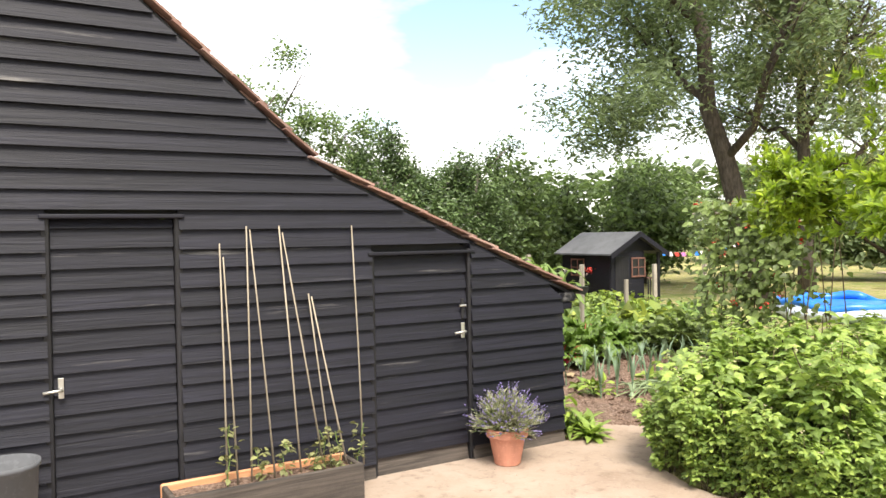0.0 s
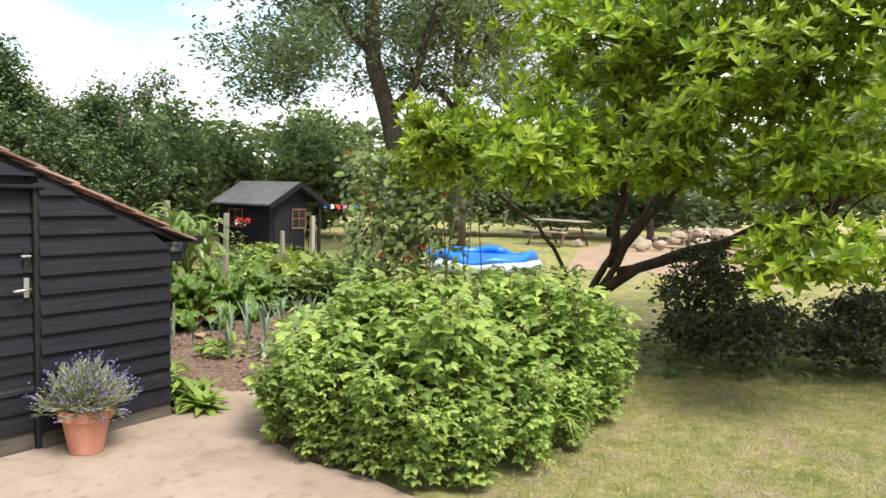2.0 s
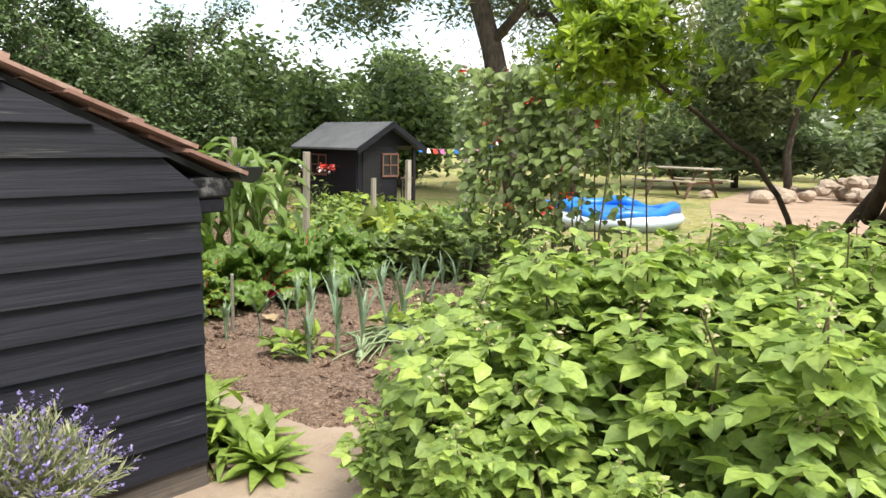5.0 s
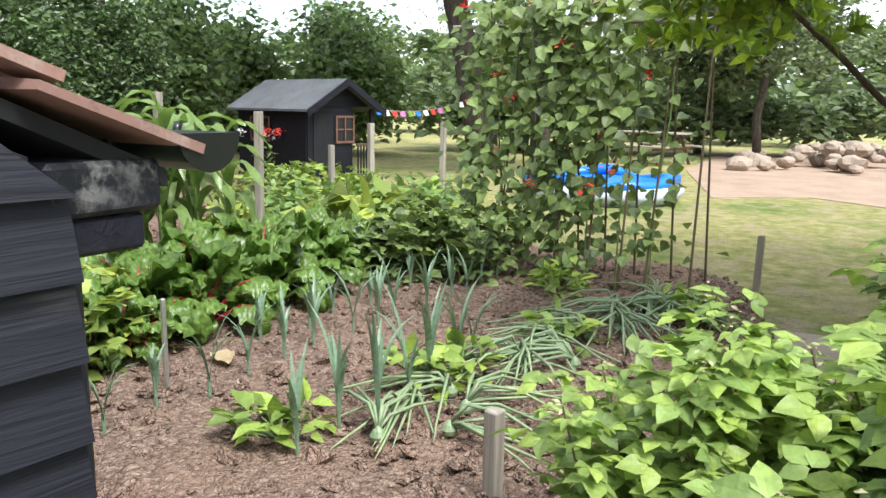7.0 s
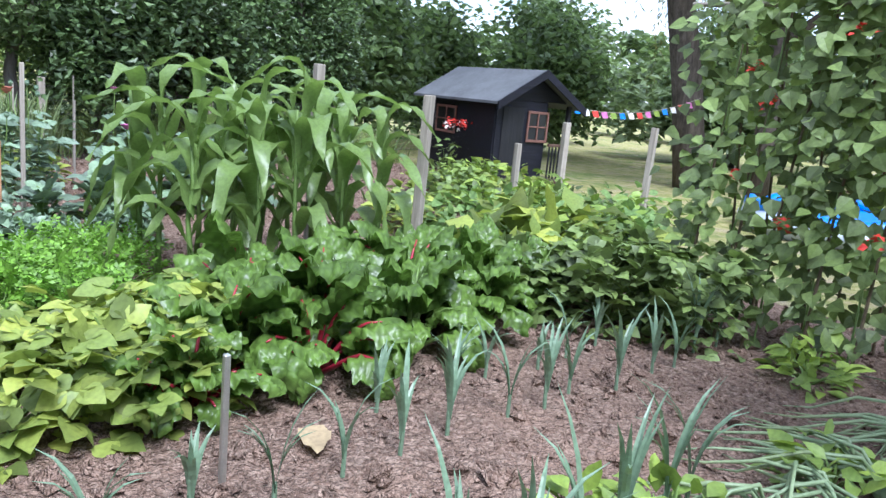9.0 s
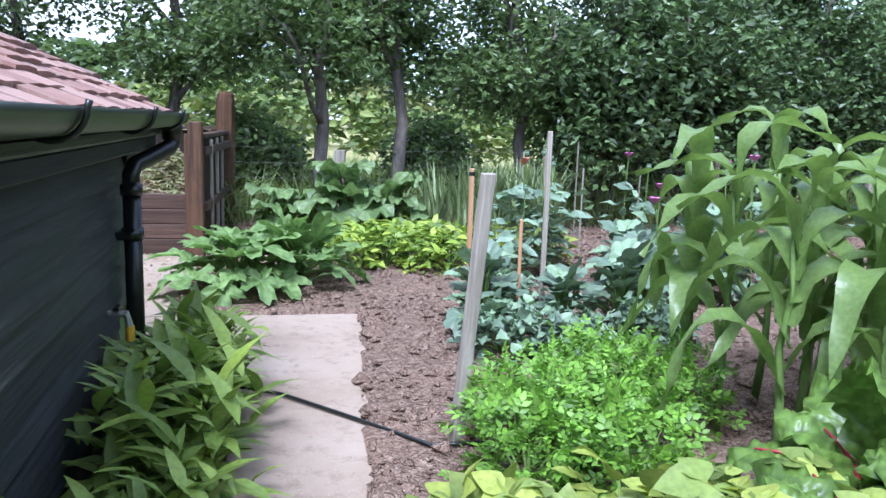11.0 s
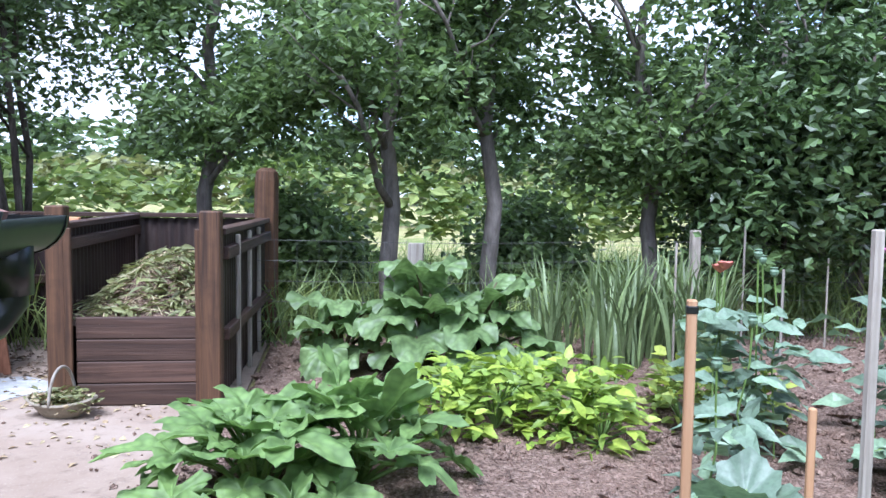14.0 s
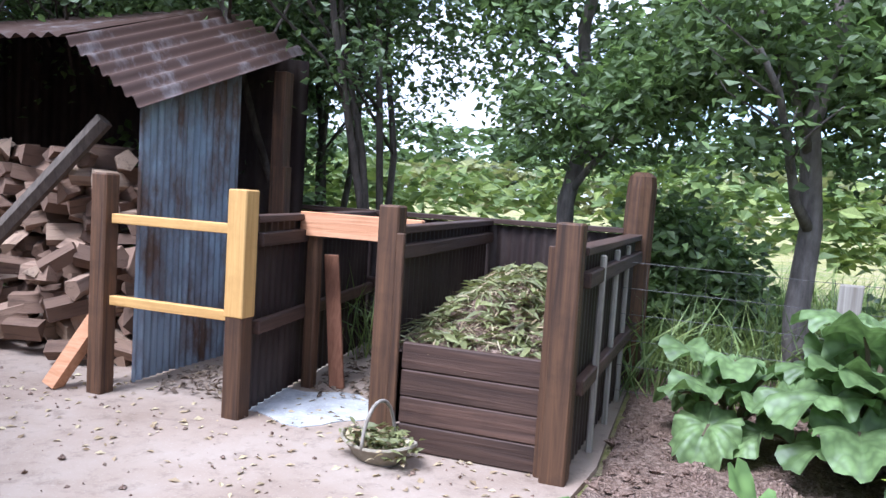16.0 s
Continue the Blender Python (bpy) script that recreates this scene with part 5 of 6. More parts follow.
belt("far_woods", "far line of trees across the fields", -40, 75, 60, 70, 9000, 9, DARKLEAF, 1.1)
belt("far_woods", "far line of trees across the fields", 55, 65, 75, -30, 9000, 9, DARKLEAF, 1.1)
belt("field_hedge", "green hedge along the far side of the field", -25, 34, 22, 36, 8000, 3.2, WILLOW, 0.5)
belt("rough_scrub", "light green scrub beyond the boundary fence", -14, 20, 14, 19.5, 9000, 2.3, MEADOW, 0.24)
belt("field_hedge", "green hedge along the far side of the lawn", 34, 28, 36, -16, 9000, 4.0, ASH, 0.55)
belt("shrubbery", "tangled shrubs beyond the hut and the pool", 22, 15, 29, 4, 6000, 2.2, ASH, 0.32)

# rough meadow grass along the fence
n = 24000
q = np.column_stack([rng.uniform(-4, 13, n), rng.uniform(13.25, 18.0, n), np.zeros(n)])
blade = strap(1.0, 0.019, 1.0, 2)
part_ = obj("meadow_grass", mesh("meadow_grass", *scatter((blade[0][:, [0, 2, 1]] * V3(1, 1, -1), blade[1]), q, unit(rand_dirs(n, 1.2, 3.0)), rand_dirs(n, -0.2, 0.2), rng.uniform(0.3, 0.85, n)), MEADOW), kind="stuff")
tagged(part_, "tall pale grass and weeds along the wire fence", "grass")
p = in_poly([(2.7, -1.0), (3.3, 0.4), (3.95, 1.95), (7.1, 1.9), (8.2, 0.2), (8.8, -1.5)], 32000)
n = len(p)
part_ = obj("lawn_blades", mesh("lawn_blades", *scatter(leaf(0.12, 2, 0.1, 0.3), np.column_stack([p, np.zeros(n)]), rand_dirs(n, 0.3, 2.0), rand_up(n, 0.4), rng.uniform(0.015, 0.05, n)), LAWNB), kind="stuff")
tagged(part_, "short half-dry blades of lawn grass", "grass")

# ---- magnolia ----
mag = thing("magnolia_tree", "spreading magnolia with glossy leaves and low crooked limbs", "tree", at=(8.4, 3.0, 0))
LOBES = [((5.7, 2.35, 1.75), (0.5, 0.45, 0.42), 90), ((7.26, 3.98, 1.88), (0.55, 0.5, 0.6), 150), ((7.2, 2.0, 1.75), (0.9, 0.8, 0.45), 170), ((7.3, 0.6, 1.7), (0.9, 0.7, 0.35), 130), ((7.1, 2.3, 2.6), (1.0, 1.0, 0.9), 300), ((7.4, 1.2, 2.45), (1.2, 1.0, 0.95), 380), ((7.6, 0.0, 2.6), (1.4, 1.1, 1.1), 420), ((6.5, 0.6, 1.1), (0.6, 0.5, 0.33), 95),
         ((8.8, 1.8, 3.8), (1.8, 1.8, 1.3), 480), ((8.0, -1.4, 2.7), (1.5, 1.3, 1.2), 380), ((9.5, 0.4, 3.9), (2.0, 2.0, 1.3), 380), ((7.3, 0.6, 3.8), (1.2, 1.4, 0.9), 300)]
rosette = join(*[spun(BIG4, a, s, (0, 0, 0), 28 + 22 * (k % 3)) for k, (a, s) in enumerate(((0, 1), (52, 0.9), (103, 1.05), (155, 0.85), (206, 1), (257, 0.95), (310, 0.9)))])
RZ = (rosette[0][:, [0, 2, 1]] * V3(1, 1, -1), rosette[1])
pos, up = [], []
for c, rad, n in LOBES:
    n = int(n * 2.7)
    d = rand_dirs(n, -0.75, 1.3)
    rr = rng.uniform(0.55, 1.05, (n, 1)) * (0.8 + 0.35 * np.sin(d[:, :1] * 5 + d[:, 1:2] * 4 + d[:, 2:] * 6))
    pos.append(V3(*c) + d * V3(*rad) * rr - V3(8.4, 3.0, 0))
    up.append(unit(d * V3(1, 1, 0.7) + V3(0, 0, 0.75)))
pos, up = np.concatenate(pos), np.concatenate(up)
part("crown", scatter(RZ, pos, up, rand_dirs(len(pos), -0.2, 0.2), rng.uniform(0.08, 0.135, len(pos))), MAG, mag)
limbs = []
B = V3(8.4, 3.0, 0)
ROUTES = [[(8.35, 2.9, 0.35), (8.3, 2.3, 0.8), (8.2, 1.5, 1.1), (8.1, 0.7, 1.35), (7.7, 0.0, 2.0), (7.5, -0.6, 2.8)], [(8.4, 2.8, 0.4), (8.2, 2.4, 1.0), (7.7, 1.8, 1.6), (7.4, 1.2, 2.4)],
          [(8.4, 3.0, 0.5), (8.1, 3.2, 1.1), (7.7, 3.6, 1.5), (7.26, 3.98, 1.88)], [(7.4, 2.6, 1.6), (6.6, 2.5, 1.7), (5.75, 2.35, 1.72)], [(8.5, 2.9, 0.5), (8.8, 2.2, 1.6), (8.9, 1.8, 3.0), (9.0, 1.6, 4.2)],
          [(8.3, 2.5, 0.75), (8.3, 1.7, 1.0), (8.5, 0.8, 1.5), (8.6, -0.4, 2.0), (8.2, -1.3, 2.8)], [(8.1, 0.9, 1.3), (7.4, 0.6, 1.25), (6.8, 0.6, 1.1), (6.5, 0.6, 1.1)], [(8.4, 2.6, 0.8), (7.8, 2.3, 1.7), (7.2, 2.2, 2.6)]]
for k, rte in enumerate(ROUTES):
    pts = np.array([V3(*q) for q in ([(8.4, 3.0, -0.05)] if k in (0, 1, 2, 4) else []) + rte]) - B
    fine = np.concatenate([pts[i] + (pts[i + 1] - pts[i]) * np.linspace(0, 1, 4, False)[:, None] for i in range(len(pts) - 1)] + [pts[-1:]])
    fine[1:-1] = (fine[:-2] + 2 * fine[1:-1] + fine[2:]) / 4 + rng.normal(0, 0.012, (len(fine) - 2, 3))
    limbs.append(tube(fine, np.linspace(0.075 if k == 0 else 0.026 if k == 2 else 0.05, 0.012, len(fine)), 9))
tw = []
for i in rng.integers(0, len(pos), 260):
    c = min((V3(*q) - B for rte in ROUTES for q in rte[1:]), key=lambda q: np.linalg.norm(q - pos[i]))
    tw.append(tube(curve_to(c, pos[i], 0.05, 5, 0.04), [0.014, 0.011, 0.009, 0.007, 0.004], 4))
part("trunk", join(*limbs), BARKMAG, mag, "dark crooked limbs", smooth=True)
part("twigs", join(*tw), BARKMAG, mag, kind="stuff")

# ---- raspberries ----
TRUSS = leaf_mat("raspberry_buds", (0.30, 0.30, 0.14), (0.46, 0.42, 0.24), (0.6, 0.5, 0.34), 0.7, 0.2)
def raspberry(seed, h):
    t = thing("raspberry_plant", "bushy raspberry plant with light green leaves", "shrub", "raspberry patch")
    canes, lp, ld = [], [], []
    for k in range(5):
        a = rng.uniform(0, 6.28)
        top = V3(math.cos(a) * rng.uniform(0.1, 0.34), math.sin(a) * rng.uniform(0.1, 0.34), h * rng.uniform(0.75, 1.1))
        p = curve_to((rng.uniform(-0.05, 0.05), rng.uniform(-0.05, 0.05), 0), top, 0.06, 7, 0.015)
        canes.append(tube(p, np.linspace(0.006, 0.003, 7), 5))
        m = 92
        tt = rng.uniform(0.06, 1.0, m) ** 0.85
        i = np.minimum((tt * 6).astype(int), 5)
        q = p[i] + (p[i + 1] - p[i]) * (tt * 6 - i)[:, None]
        d = rand_dirs(m, -0.25, 0.45)
        lp.append(q + d * rng.uniform(0.01, 0.13, (m, 1)))
        ld.append(d)
    part("cane", join(*canes), STEMBROWN, t)
    lp, ld = np.concatenate(lp), np.concatenate(ld)
    part("foliage", scatter(trifoliate(0.78, 4, 0.3), lp, ld, rand_up(len(lp), 0.42), rng.uniform(0.075, 0.145, len(lp))), RASP, t)
    tips = np.array([c_[0][-1] for c_ in canes])
    k = np.repeat(tips, 12, 0) + rng.normal(0, 0.022, (len(tips) * 12, 3))
    part("flower_truss", scatter(leaf(0.5, 2), k, rand_dirs(len(k), 0.0, 1.0), rand_up(len(k)), rng.uniform(0.012, 0.028, len(k))), TRUSS, t, "pale buds and unripe fruit", "stuff")
    return t


RPOLY = [(4.34, 3.05), (4.18, 2.6), (4.18, 2.3), (4.42, 2.04), (5.3, 2.0), (6.2, 2.05), (6.75, 2.4), (6.7, 2.95), (5.6, 3.1), (4.9, 3.22), (4.62, 3.2)]
protos = [raspberry(k, h) for k, h in enumerate((0.92, 0.84, 0.98))]
spots = []
for _ in range(4000):
    c = in_poly(RPOLY, 1)
    if len(c) and all(np.hypot(*(c[0] - s_)) > 0.27 for s_ in spots):
        spots.append(c[0])
for k, s_ in enumerate(spots):
    m = pose(s_[0], s_[1], 0, 0, 0, rng.uniform(0, 360)) @ Matrix.Scale(rng.uniform(0.9, 1.04), 4)
    if k < 3:
        protos[k].matrix_basis = m
    else:
        copy_thing(protos[k % 3], m)
for k, (x, y) in enumerate(((4.18, 3.18), (4.36, 3.4), (4.06, 2.85), (4.62, 3.4), (4.1, 2.65), (4.05, 2.45), (4.05, 2.2), (4.2, 1.95), (4.6, 1.82), (5.1, 1.78), (5.7, 1.8), (6.3, 1.85), (6.8, 2.1), (4.42, 3.28))):
    copy_thing(protos[k % 3], pose(x, y, 0, 0, 0, rng.uniform(0, 360)) @ Matrix.Scale(rng.uniform(0.56, 0.66), 4))
for k, (x, y) in enumerate(((4.8, 3.3), (5.22, 3.68), (5.44, 3.52), (5.1, 3.35), (5.36, 3.25))):
    copy_thing(protos[k % 3], pose(x, y, 0, 0, 0, 70 * k) @ Matrix.Scale(0.8, 4))
flax = thing("daylily_clump", "clump of arching bright green strap leaves", "plant", at=(4.85, 1.85, 0))
for _ in range(44):
    part("blade", spun(strap(rng.uniform(0.4, 0.65), 0.022, rng.uniform(1.5, 2.6), 6), rng.uniform(0, 360), 1, (rng.normal(0, 0.03), rng.normal(0, 0.03), 0)), COMFREY, flax)

# dark shrubs and ground cover under the magnolia
tree("dark_shrub", "low bronze-green shrub with fine dark leaves", (7.9, 1.4), 0.75, 0.015, STEMBROWN, SHRUB, 80, 55, 0.075, 0.055, 2, 6, (0, 0), 0.02, 0.9, shrink=0.7, spread_d=1.4)
tree("dark_shrub", "low bronze-green shrub with fine dark leaves", (8.5, 0.3), 0.7, 0.015, STEMBROWN, SHRUB, 80, 55, 0.075, 0.055, 2, 6, (0, 0), 0.02, 0.9, shrink=0.7, spread_d=1.4)
p = in_poly([(7.0, 2.1), (7.45, 1.1), (7.95, 0.2), (8.7, -1.6), (10.5, -1.6), (10.0, 2.3)], 2600)
n = len(p)
g = scatter(MED, np.column_stack([p, rng.uniform(0.02, 0.26, n) * np.clip((p[:, 0] - 7.0) * 1.2, 0.3, 1)]), rand_dirs(n, -0.1, 0.5), rand_up(n, 0.4), rng.uniform(0.06, 0.12, n))
tagged(obj("ground_cover", mesh("ground_cover", *g, HEDGE), kind="stuff"), "dark green ground cover plants under the magnolia", "ground cover")

# ---- runner beans on their frame ----
frame_b = thing("bean_frame", "bean frame of thin poles with a horizontal top pole", "plant support")
part("top_pole", tube([(8.9, 6.4, 1.84), (8.72, 4.2, 1.8)], 0.014, 8), GREYW, frame_b)
ys = np.linspace(4.4, 6.0, 8)
for y in ys:
    for sx in (-0.3, 0.32):
        part("pole", tube([(8.75 + sx, y + rng.uniform(-0.05, 0.05), 0.0), (8.8 - sx * 0.12, y, 1.98)], [0.009, 0.006], 6), STEMBROWN, frame_b)
for k, y in enumerate(ys[1:]):
    t = thing("runner_bean_plant", "climbing runner bean with heart-shaped leaves and red flowers", "plant", "runner bean row", at=(8.78, y, 0))
    dens = (60, 140, 170, 480, 430, 80, 400)[k]
    hh = rng.uniform(0.05, 1.0, dens) ** 0.8 * (2.0 if k > 0 else 1.7)
    side = rng.choice([-1, -1, 1], dens)
    q = np.column_stack([side * 0.28 * (1 - hh / 2.2) + rng.normal(0, 0.09, dens), rng.normal(0, 0.13, dens), hh])
    part("vine", tube([(-0.28, 0, 0.0), (-0.2, 0.02, 0.6), (-0.1, -0.02, 1.2), (0, 0, 1.9)], 0.006, 5), STEM, t)
    d = unit(np.column_stack([side * rng.uniform(0.1, 1, dens), rng.normal(0, 0.6, dens), rng.uniform(-0.9, 0.1, dens)]))
    part("foliage", scatter(leaf(0.85, 4, 0.1, 0.15, 0, 0.6), q, d, unit(np.column_stack([side * 1.4, rng.normal(0, 0.5, dens), np.ones(dens)])), rng.uniform(0.065, 0.115, dens)), BEAN, t)
    m = 45
    c = np.repeat(q[(side < 0) & (hh > 0.7)][:1 + k % 3], 9, 0)[:m] + V3(-0.1, 0, 0)
    m = len(c)
    part("blossom", scatter(leaf(0.9, 2), c + rng.normal(0, 0.022, (m, 3)), rand_dirs(m), rand_up(m), rng.uniform(0.028, 0.045, m)), REDP, t, "scarlet flowers")


def bushy(name, label, cat, at, rad, h, n, tmpl, size, mat, stem=STEM, group="", lo=-0.3, hi=0.5, tilt=0.5, stems=14):
    """A rounded leafy plant: stems fanning from the base, leaves over the outside."""
    t = thing(name, label, cat, group, at=(at[0], at[1], 0.03))
    d = rand_dirs(n, 0.0, 1.6)
    rr = rng.uniform(0.45, 1.0, (n, 1))
    q = d * V3(rad, rad, h) * rr
    out = unit(d * V3(1, 1, 0.3) + rand_dirs(n, lo, hi) * 0.8)
    part("stem", join(*[tube([(0, 0, 0), tuple(e * V3(0.5, 0.5, 0.62)), tuple(e * 0.95)], [0.006, 0.005, 0.003], 4) for e in q[:stems]]), stem, t, kind="stuff")
    part("foliage", scatter(tmpl, q, out, rand_up(n, tilt), rng.uniform(0.6, 1.25, n) * size), mat, t, smooth=True)
    return t


HEART = leaf(0.85, 4, 0.08, 0.2, 0, 0.6)
TRI = trifoliate(0.9, 5, 0.3)
for x, y, r, h in ((8.1, 6.2, 0.36, 0.55), (8.3, 5.85, 0.34, 0.6), (7.9, 6.6, 0.36, 0.5), (8.4, 6.4, 0.34, 0.55)):
    bushy("dwarf_bean_plant", "low bushy bean plant with broad leaves", "plant", (x, y), r, h, 200, TRI, 0.14, BEAN, group="dwarf beans")
for x, y, r, h in ((5.25, 6.5, 0.32, 0.36), (5.62, 6.42, 0.34, 0.42), (5.5, 6.85, 0.3, 0.36), (5.9, 6.7, 0.32, 0.46), (5.2, 6.95, 0.22, 0.26)):
    bushy("french_bean_plant", "french bean plant with light green broad leaves", "plant", (x, y), r, h, 105, TRI, 0.145, BEANL, group="french beans", hi=0.3)
for x, y, r, h in ((9.35, 6.9, 0.4, 0.5), (8.9, 7.3, 0.45, 0.5), (8.3, 7.2, 0.4, 0.45), (9.4, 7.7, 0.45, 0.42)):
    bushy("lettuce_plant", "leafy light green vegetable plant", "plant", (x, y), r, h, 70, leaf(0.6, 4, 0.1, 0.3, 0.04), 0.26, BEANL, group="leafy greens")


def chard_leaf(az, el, L, curl, width):
    """A puckered blade that arches over from a thick stalk; returns blade and rib."""
    nu, nv, ph = 10, 16, rng.uniform(0, 6.28)
    a = radians(az)
    out, side = V3(-math.sin(a), math.cos(a), 0), V3(math.cos(a), math.sin(a), 0)
    ang, p = radians(el), V3(0, 0, 0)
    p = p + (out * math.cos(ang) + V3(0, 0, math.sin(ang))) * L * 0.42
    vs, fs, rib = [], [], [V3(0, 0, 0), p]
    for j in range(nv + 1):
        v = j / nv
        th = ang - radians(curl) * v ** 1.4
        d = out * math.cos(th) + V3(0, 0, math.sin(th))
        nr = V3(0, 0, math.cos(th)) - out * math.sin(th)
        if j:
            p = p + d * L * 0.62 / nv
        w = L * width * (math.sin(math.pi * (0.07 + 0.9 * v) ** 0.85) ** 0.6)
        if 0 < v < 0.7 and j % 3 == 0:
            rib.append(p + nr * 0.004)
        for i in range(nu + 1):
            u = i / nu * 2 - 1
            h = -0.42 * abs(u) ** 1.8 * w + 0.03 * L * abs(u) ** 2 * math.sin(v * 13 + ph + 2 * u) + 0.03 * L * math.sin(abs(u) * 9 - v * 26) + 0.02 * L * math.sin(u * 5 + v * 8 + ph)
            vs.append(p + side * u * w * (0.94 + 0.06 * math.sin(v * 30 + ph)) + nr * h)
    k = nu + 1
    fs = [(j * k + i, j * k + i + 1, (j + 1) * k + i + 1, (j + 1) * k + i) for j in range(nv) for i in range(nu)]
    return (np.array(vs), fs), tube(rib, np.linspace(0.013, 0.003, len(rib)), 6)


def chard(x, y, s, red=True):
    t = thing("chard_plant", "large chard plant with puckered dark leaves and red stalks" if red else "large green chard plant with puckered leaves", "plant", "chard row", at=(x, y, 0.03))
    n = 21
    geo, st = [], []
    for k in range(n):
        f = k / n
        a, el = k * 137.5 + rng.uniform(-20, 20), 34 + 52 * f + rng.uniform(-10, 8)
        g, r = chard_leaf(a, el, s * rng.uniform(0.75, 1.1), rng.uniform(95, 165) * (1.15 - 0.7 * f), rng.uniform(0.17, 0.24))
        geo.append(g)
        st.append(r)
    part("foliage", join(*geo), CHARD, t, smooth=True)
    for r in st:
        part("stalk", r, STEMRED if red else STEM, t, "crimson stalk" if red else "", smooth=True)


for x, y, s_, red in ((6.0, 6.55, 0.56, 1), (6.3, 6.38, 0.5, 1), (6.55, 6.7, 0.62, 1), (6.85, 6.42, 0.52, 0), (7.1, 6.75, 0.62, 1), (7.4, 6.5, 0.5, 0), (7.7, 6.75, 0.52, 0), (6.3, 6.95, 0.58, 1), (7.95, 6.55, 0.42, 0), (7.4, 7.05, 0.5, 0), (5.75, 6.3, 0.36, 1)):
    chard(x, y, s_, bool(red))

dead = thing("withered_leaf", "large withered tan chard leaf lying on the soil", "leaf", at=(6.0, 5.95, 0.06), rz=150)
part("blade", spun(leaf(0.55, 7, 0.1, 0.06, 0.03), 0, 0.2, (0, 0, 0.01), 3), STRAW, dead, smooth=True)

# sweetcorn
def corn_blade(L, w, rise, hang):
    """A long blade that climbs, folds over and hangs, with a rippled margin."""
    segs, ph = 12, rng.uniform(0, 6.28)
    y = z = 0.0
    bend = rng.uniform(0.28, 0.45)
    vs, fs = [], []
    for i in range(segs + 1):
        t = i / segs
        k = min(1, max(0, (t - bend + 0.2) / 0.5))
        th = radians(rise + (hang - rise) * k * k * (3 - 2 * k))
        h = w / 2 * ((0.45 + 1.6 * t) if t < 0.34 else max(0.03, (1 - ((t - 0.34) / 0.66) ** 1.6)))
        rip = 0.014 * math.sin(t * 17 + ph)
        up, fw = math.cos(th), -math.sin(th)
        for u, lift in ((-1, h * 0.35 + rip), (0, 0), (1, h * 0.35 - rip)):
            vs.append(V3(u * h, y + fw * lift, z + up * lift))
        y, z = y + L / segs * math.cos(th), z + L / segs * math.sin(th)
    for i in range(segs):
        a, c = 3 * i, 3 * i + 3
        fs += [(a, a + 1, c + 1, c), (a + 1, a + 2, c + 2, c + 1)]
    return np.array(vs), fs


def corn(x, y, h):
    t = thing("sweetcorn_plant", "tall sweetcorn plant with broad arching leaves", "plant", "sweetcorn block", at=(x, y, 0.03), rz=rng.uniform(0, 360))
    part("stalk", tube(curve_to((0, 0, 0), (rng.normal(0, 0.03), rng.normal(0, 0.03), h * 0.9), 0, 5, 0.01), np.linspace(0.018, 0.008, 5), 7), STEM, t, smooth=True)
    for k in range(8):
        f = k / 7
        g = corn_blade(rng.uniform(0.58, 0.82) * (1 - 0.2 * f), rng.uniform(0.095, 0.125), 60 + 24 * f + rng.uniform(-8, 6), -75 + 40 * f + rng.uniform(-15, 25))
        part("leaf_blade", spun(g, k * 180 + rng.uniform(-40, 40), 1, (0, 0, h * (0.3 + 0.58 * f))), CORN, t, smooth=True)


for i in range(5):
    for j in range(3):
        corn(6.36 + i * 0.29 + rng.uniform(-0.06, 0.06), 7.45 + j * 0.34 + rng.uniform(-0.06, 0.06), rng.uniform(0.92, 1.12))

# parsley row
FROND = join(*[spun(leaf(0.55, 3, 0.1, 0.2), a, s, (0, y, 0)) for a, s, y in ((0, 0.4, 0.62), (55, 0.36, 0.5), (-55, 0.36, 0.5), (60, 0.3, 0.28), (-60, 0.3, 0.28))])
for x, y in ((5.45, 7.45), (5.7, 7.6), (5.6, 7.9), (5.95, 7.75), (5.85, 8.05), (6.2, 7.95), (5.75, 7.35), (6.05, 8.25), (5.5, 7.7)):
    bushy("parsley_plant", "dense bright green parsley-leaved plant", "plant", (x, y), 0.24, 0.34, 260, FROND, 0.085, PARS, group="parsley row", lo=0.0, hi=0.9)

# leeks and onions
def leek(x, y, s, name="leek", label="young leek with blue-green upright blades", mat=LEEK, lean=0.6, group="leek rows"):
    t = thing(name, label, "plant", group, at=(x, y, 0.03), rz=rng.uniform(0, 360))
    part("shank", tube([(0, 0, 0), (0.004, 0, 0.1 * s)], [0.008, 0.007], 6), mat, t)
    for k in range(7):
        part("blade", spun(strap(rng.uniform(0.2, 0.4) * s, 0.022, rng.uniform(0.3, 1.6) * lean, 5, 0, 0.5), (k % 2) * 180 + rng.uniform(-25, 25), 1, (0, 0, 0.07 * s)), mat, t)


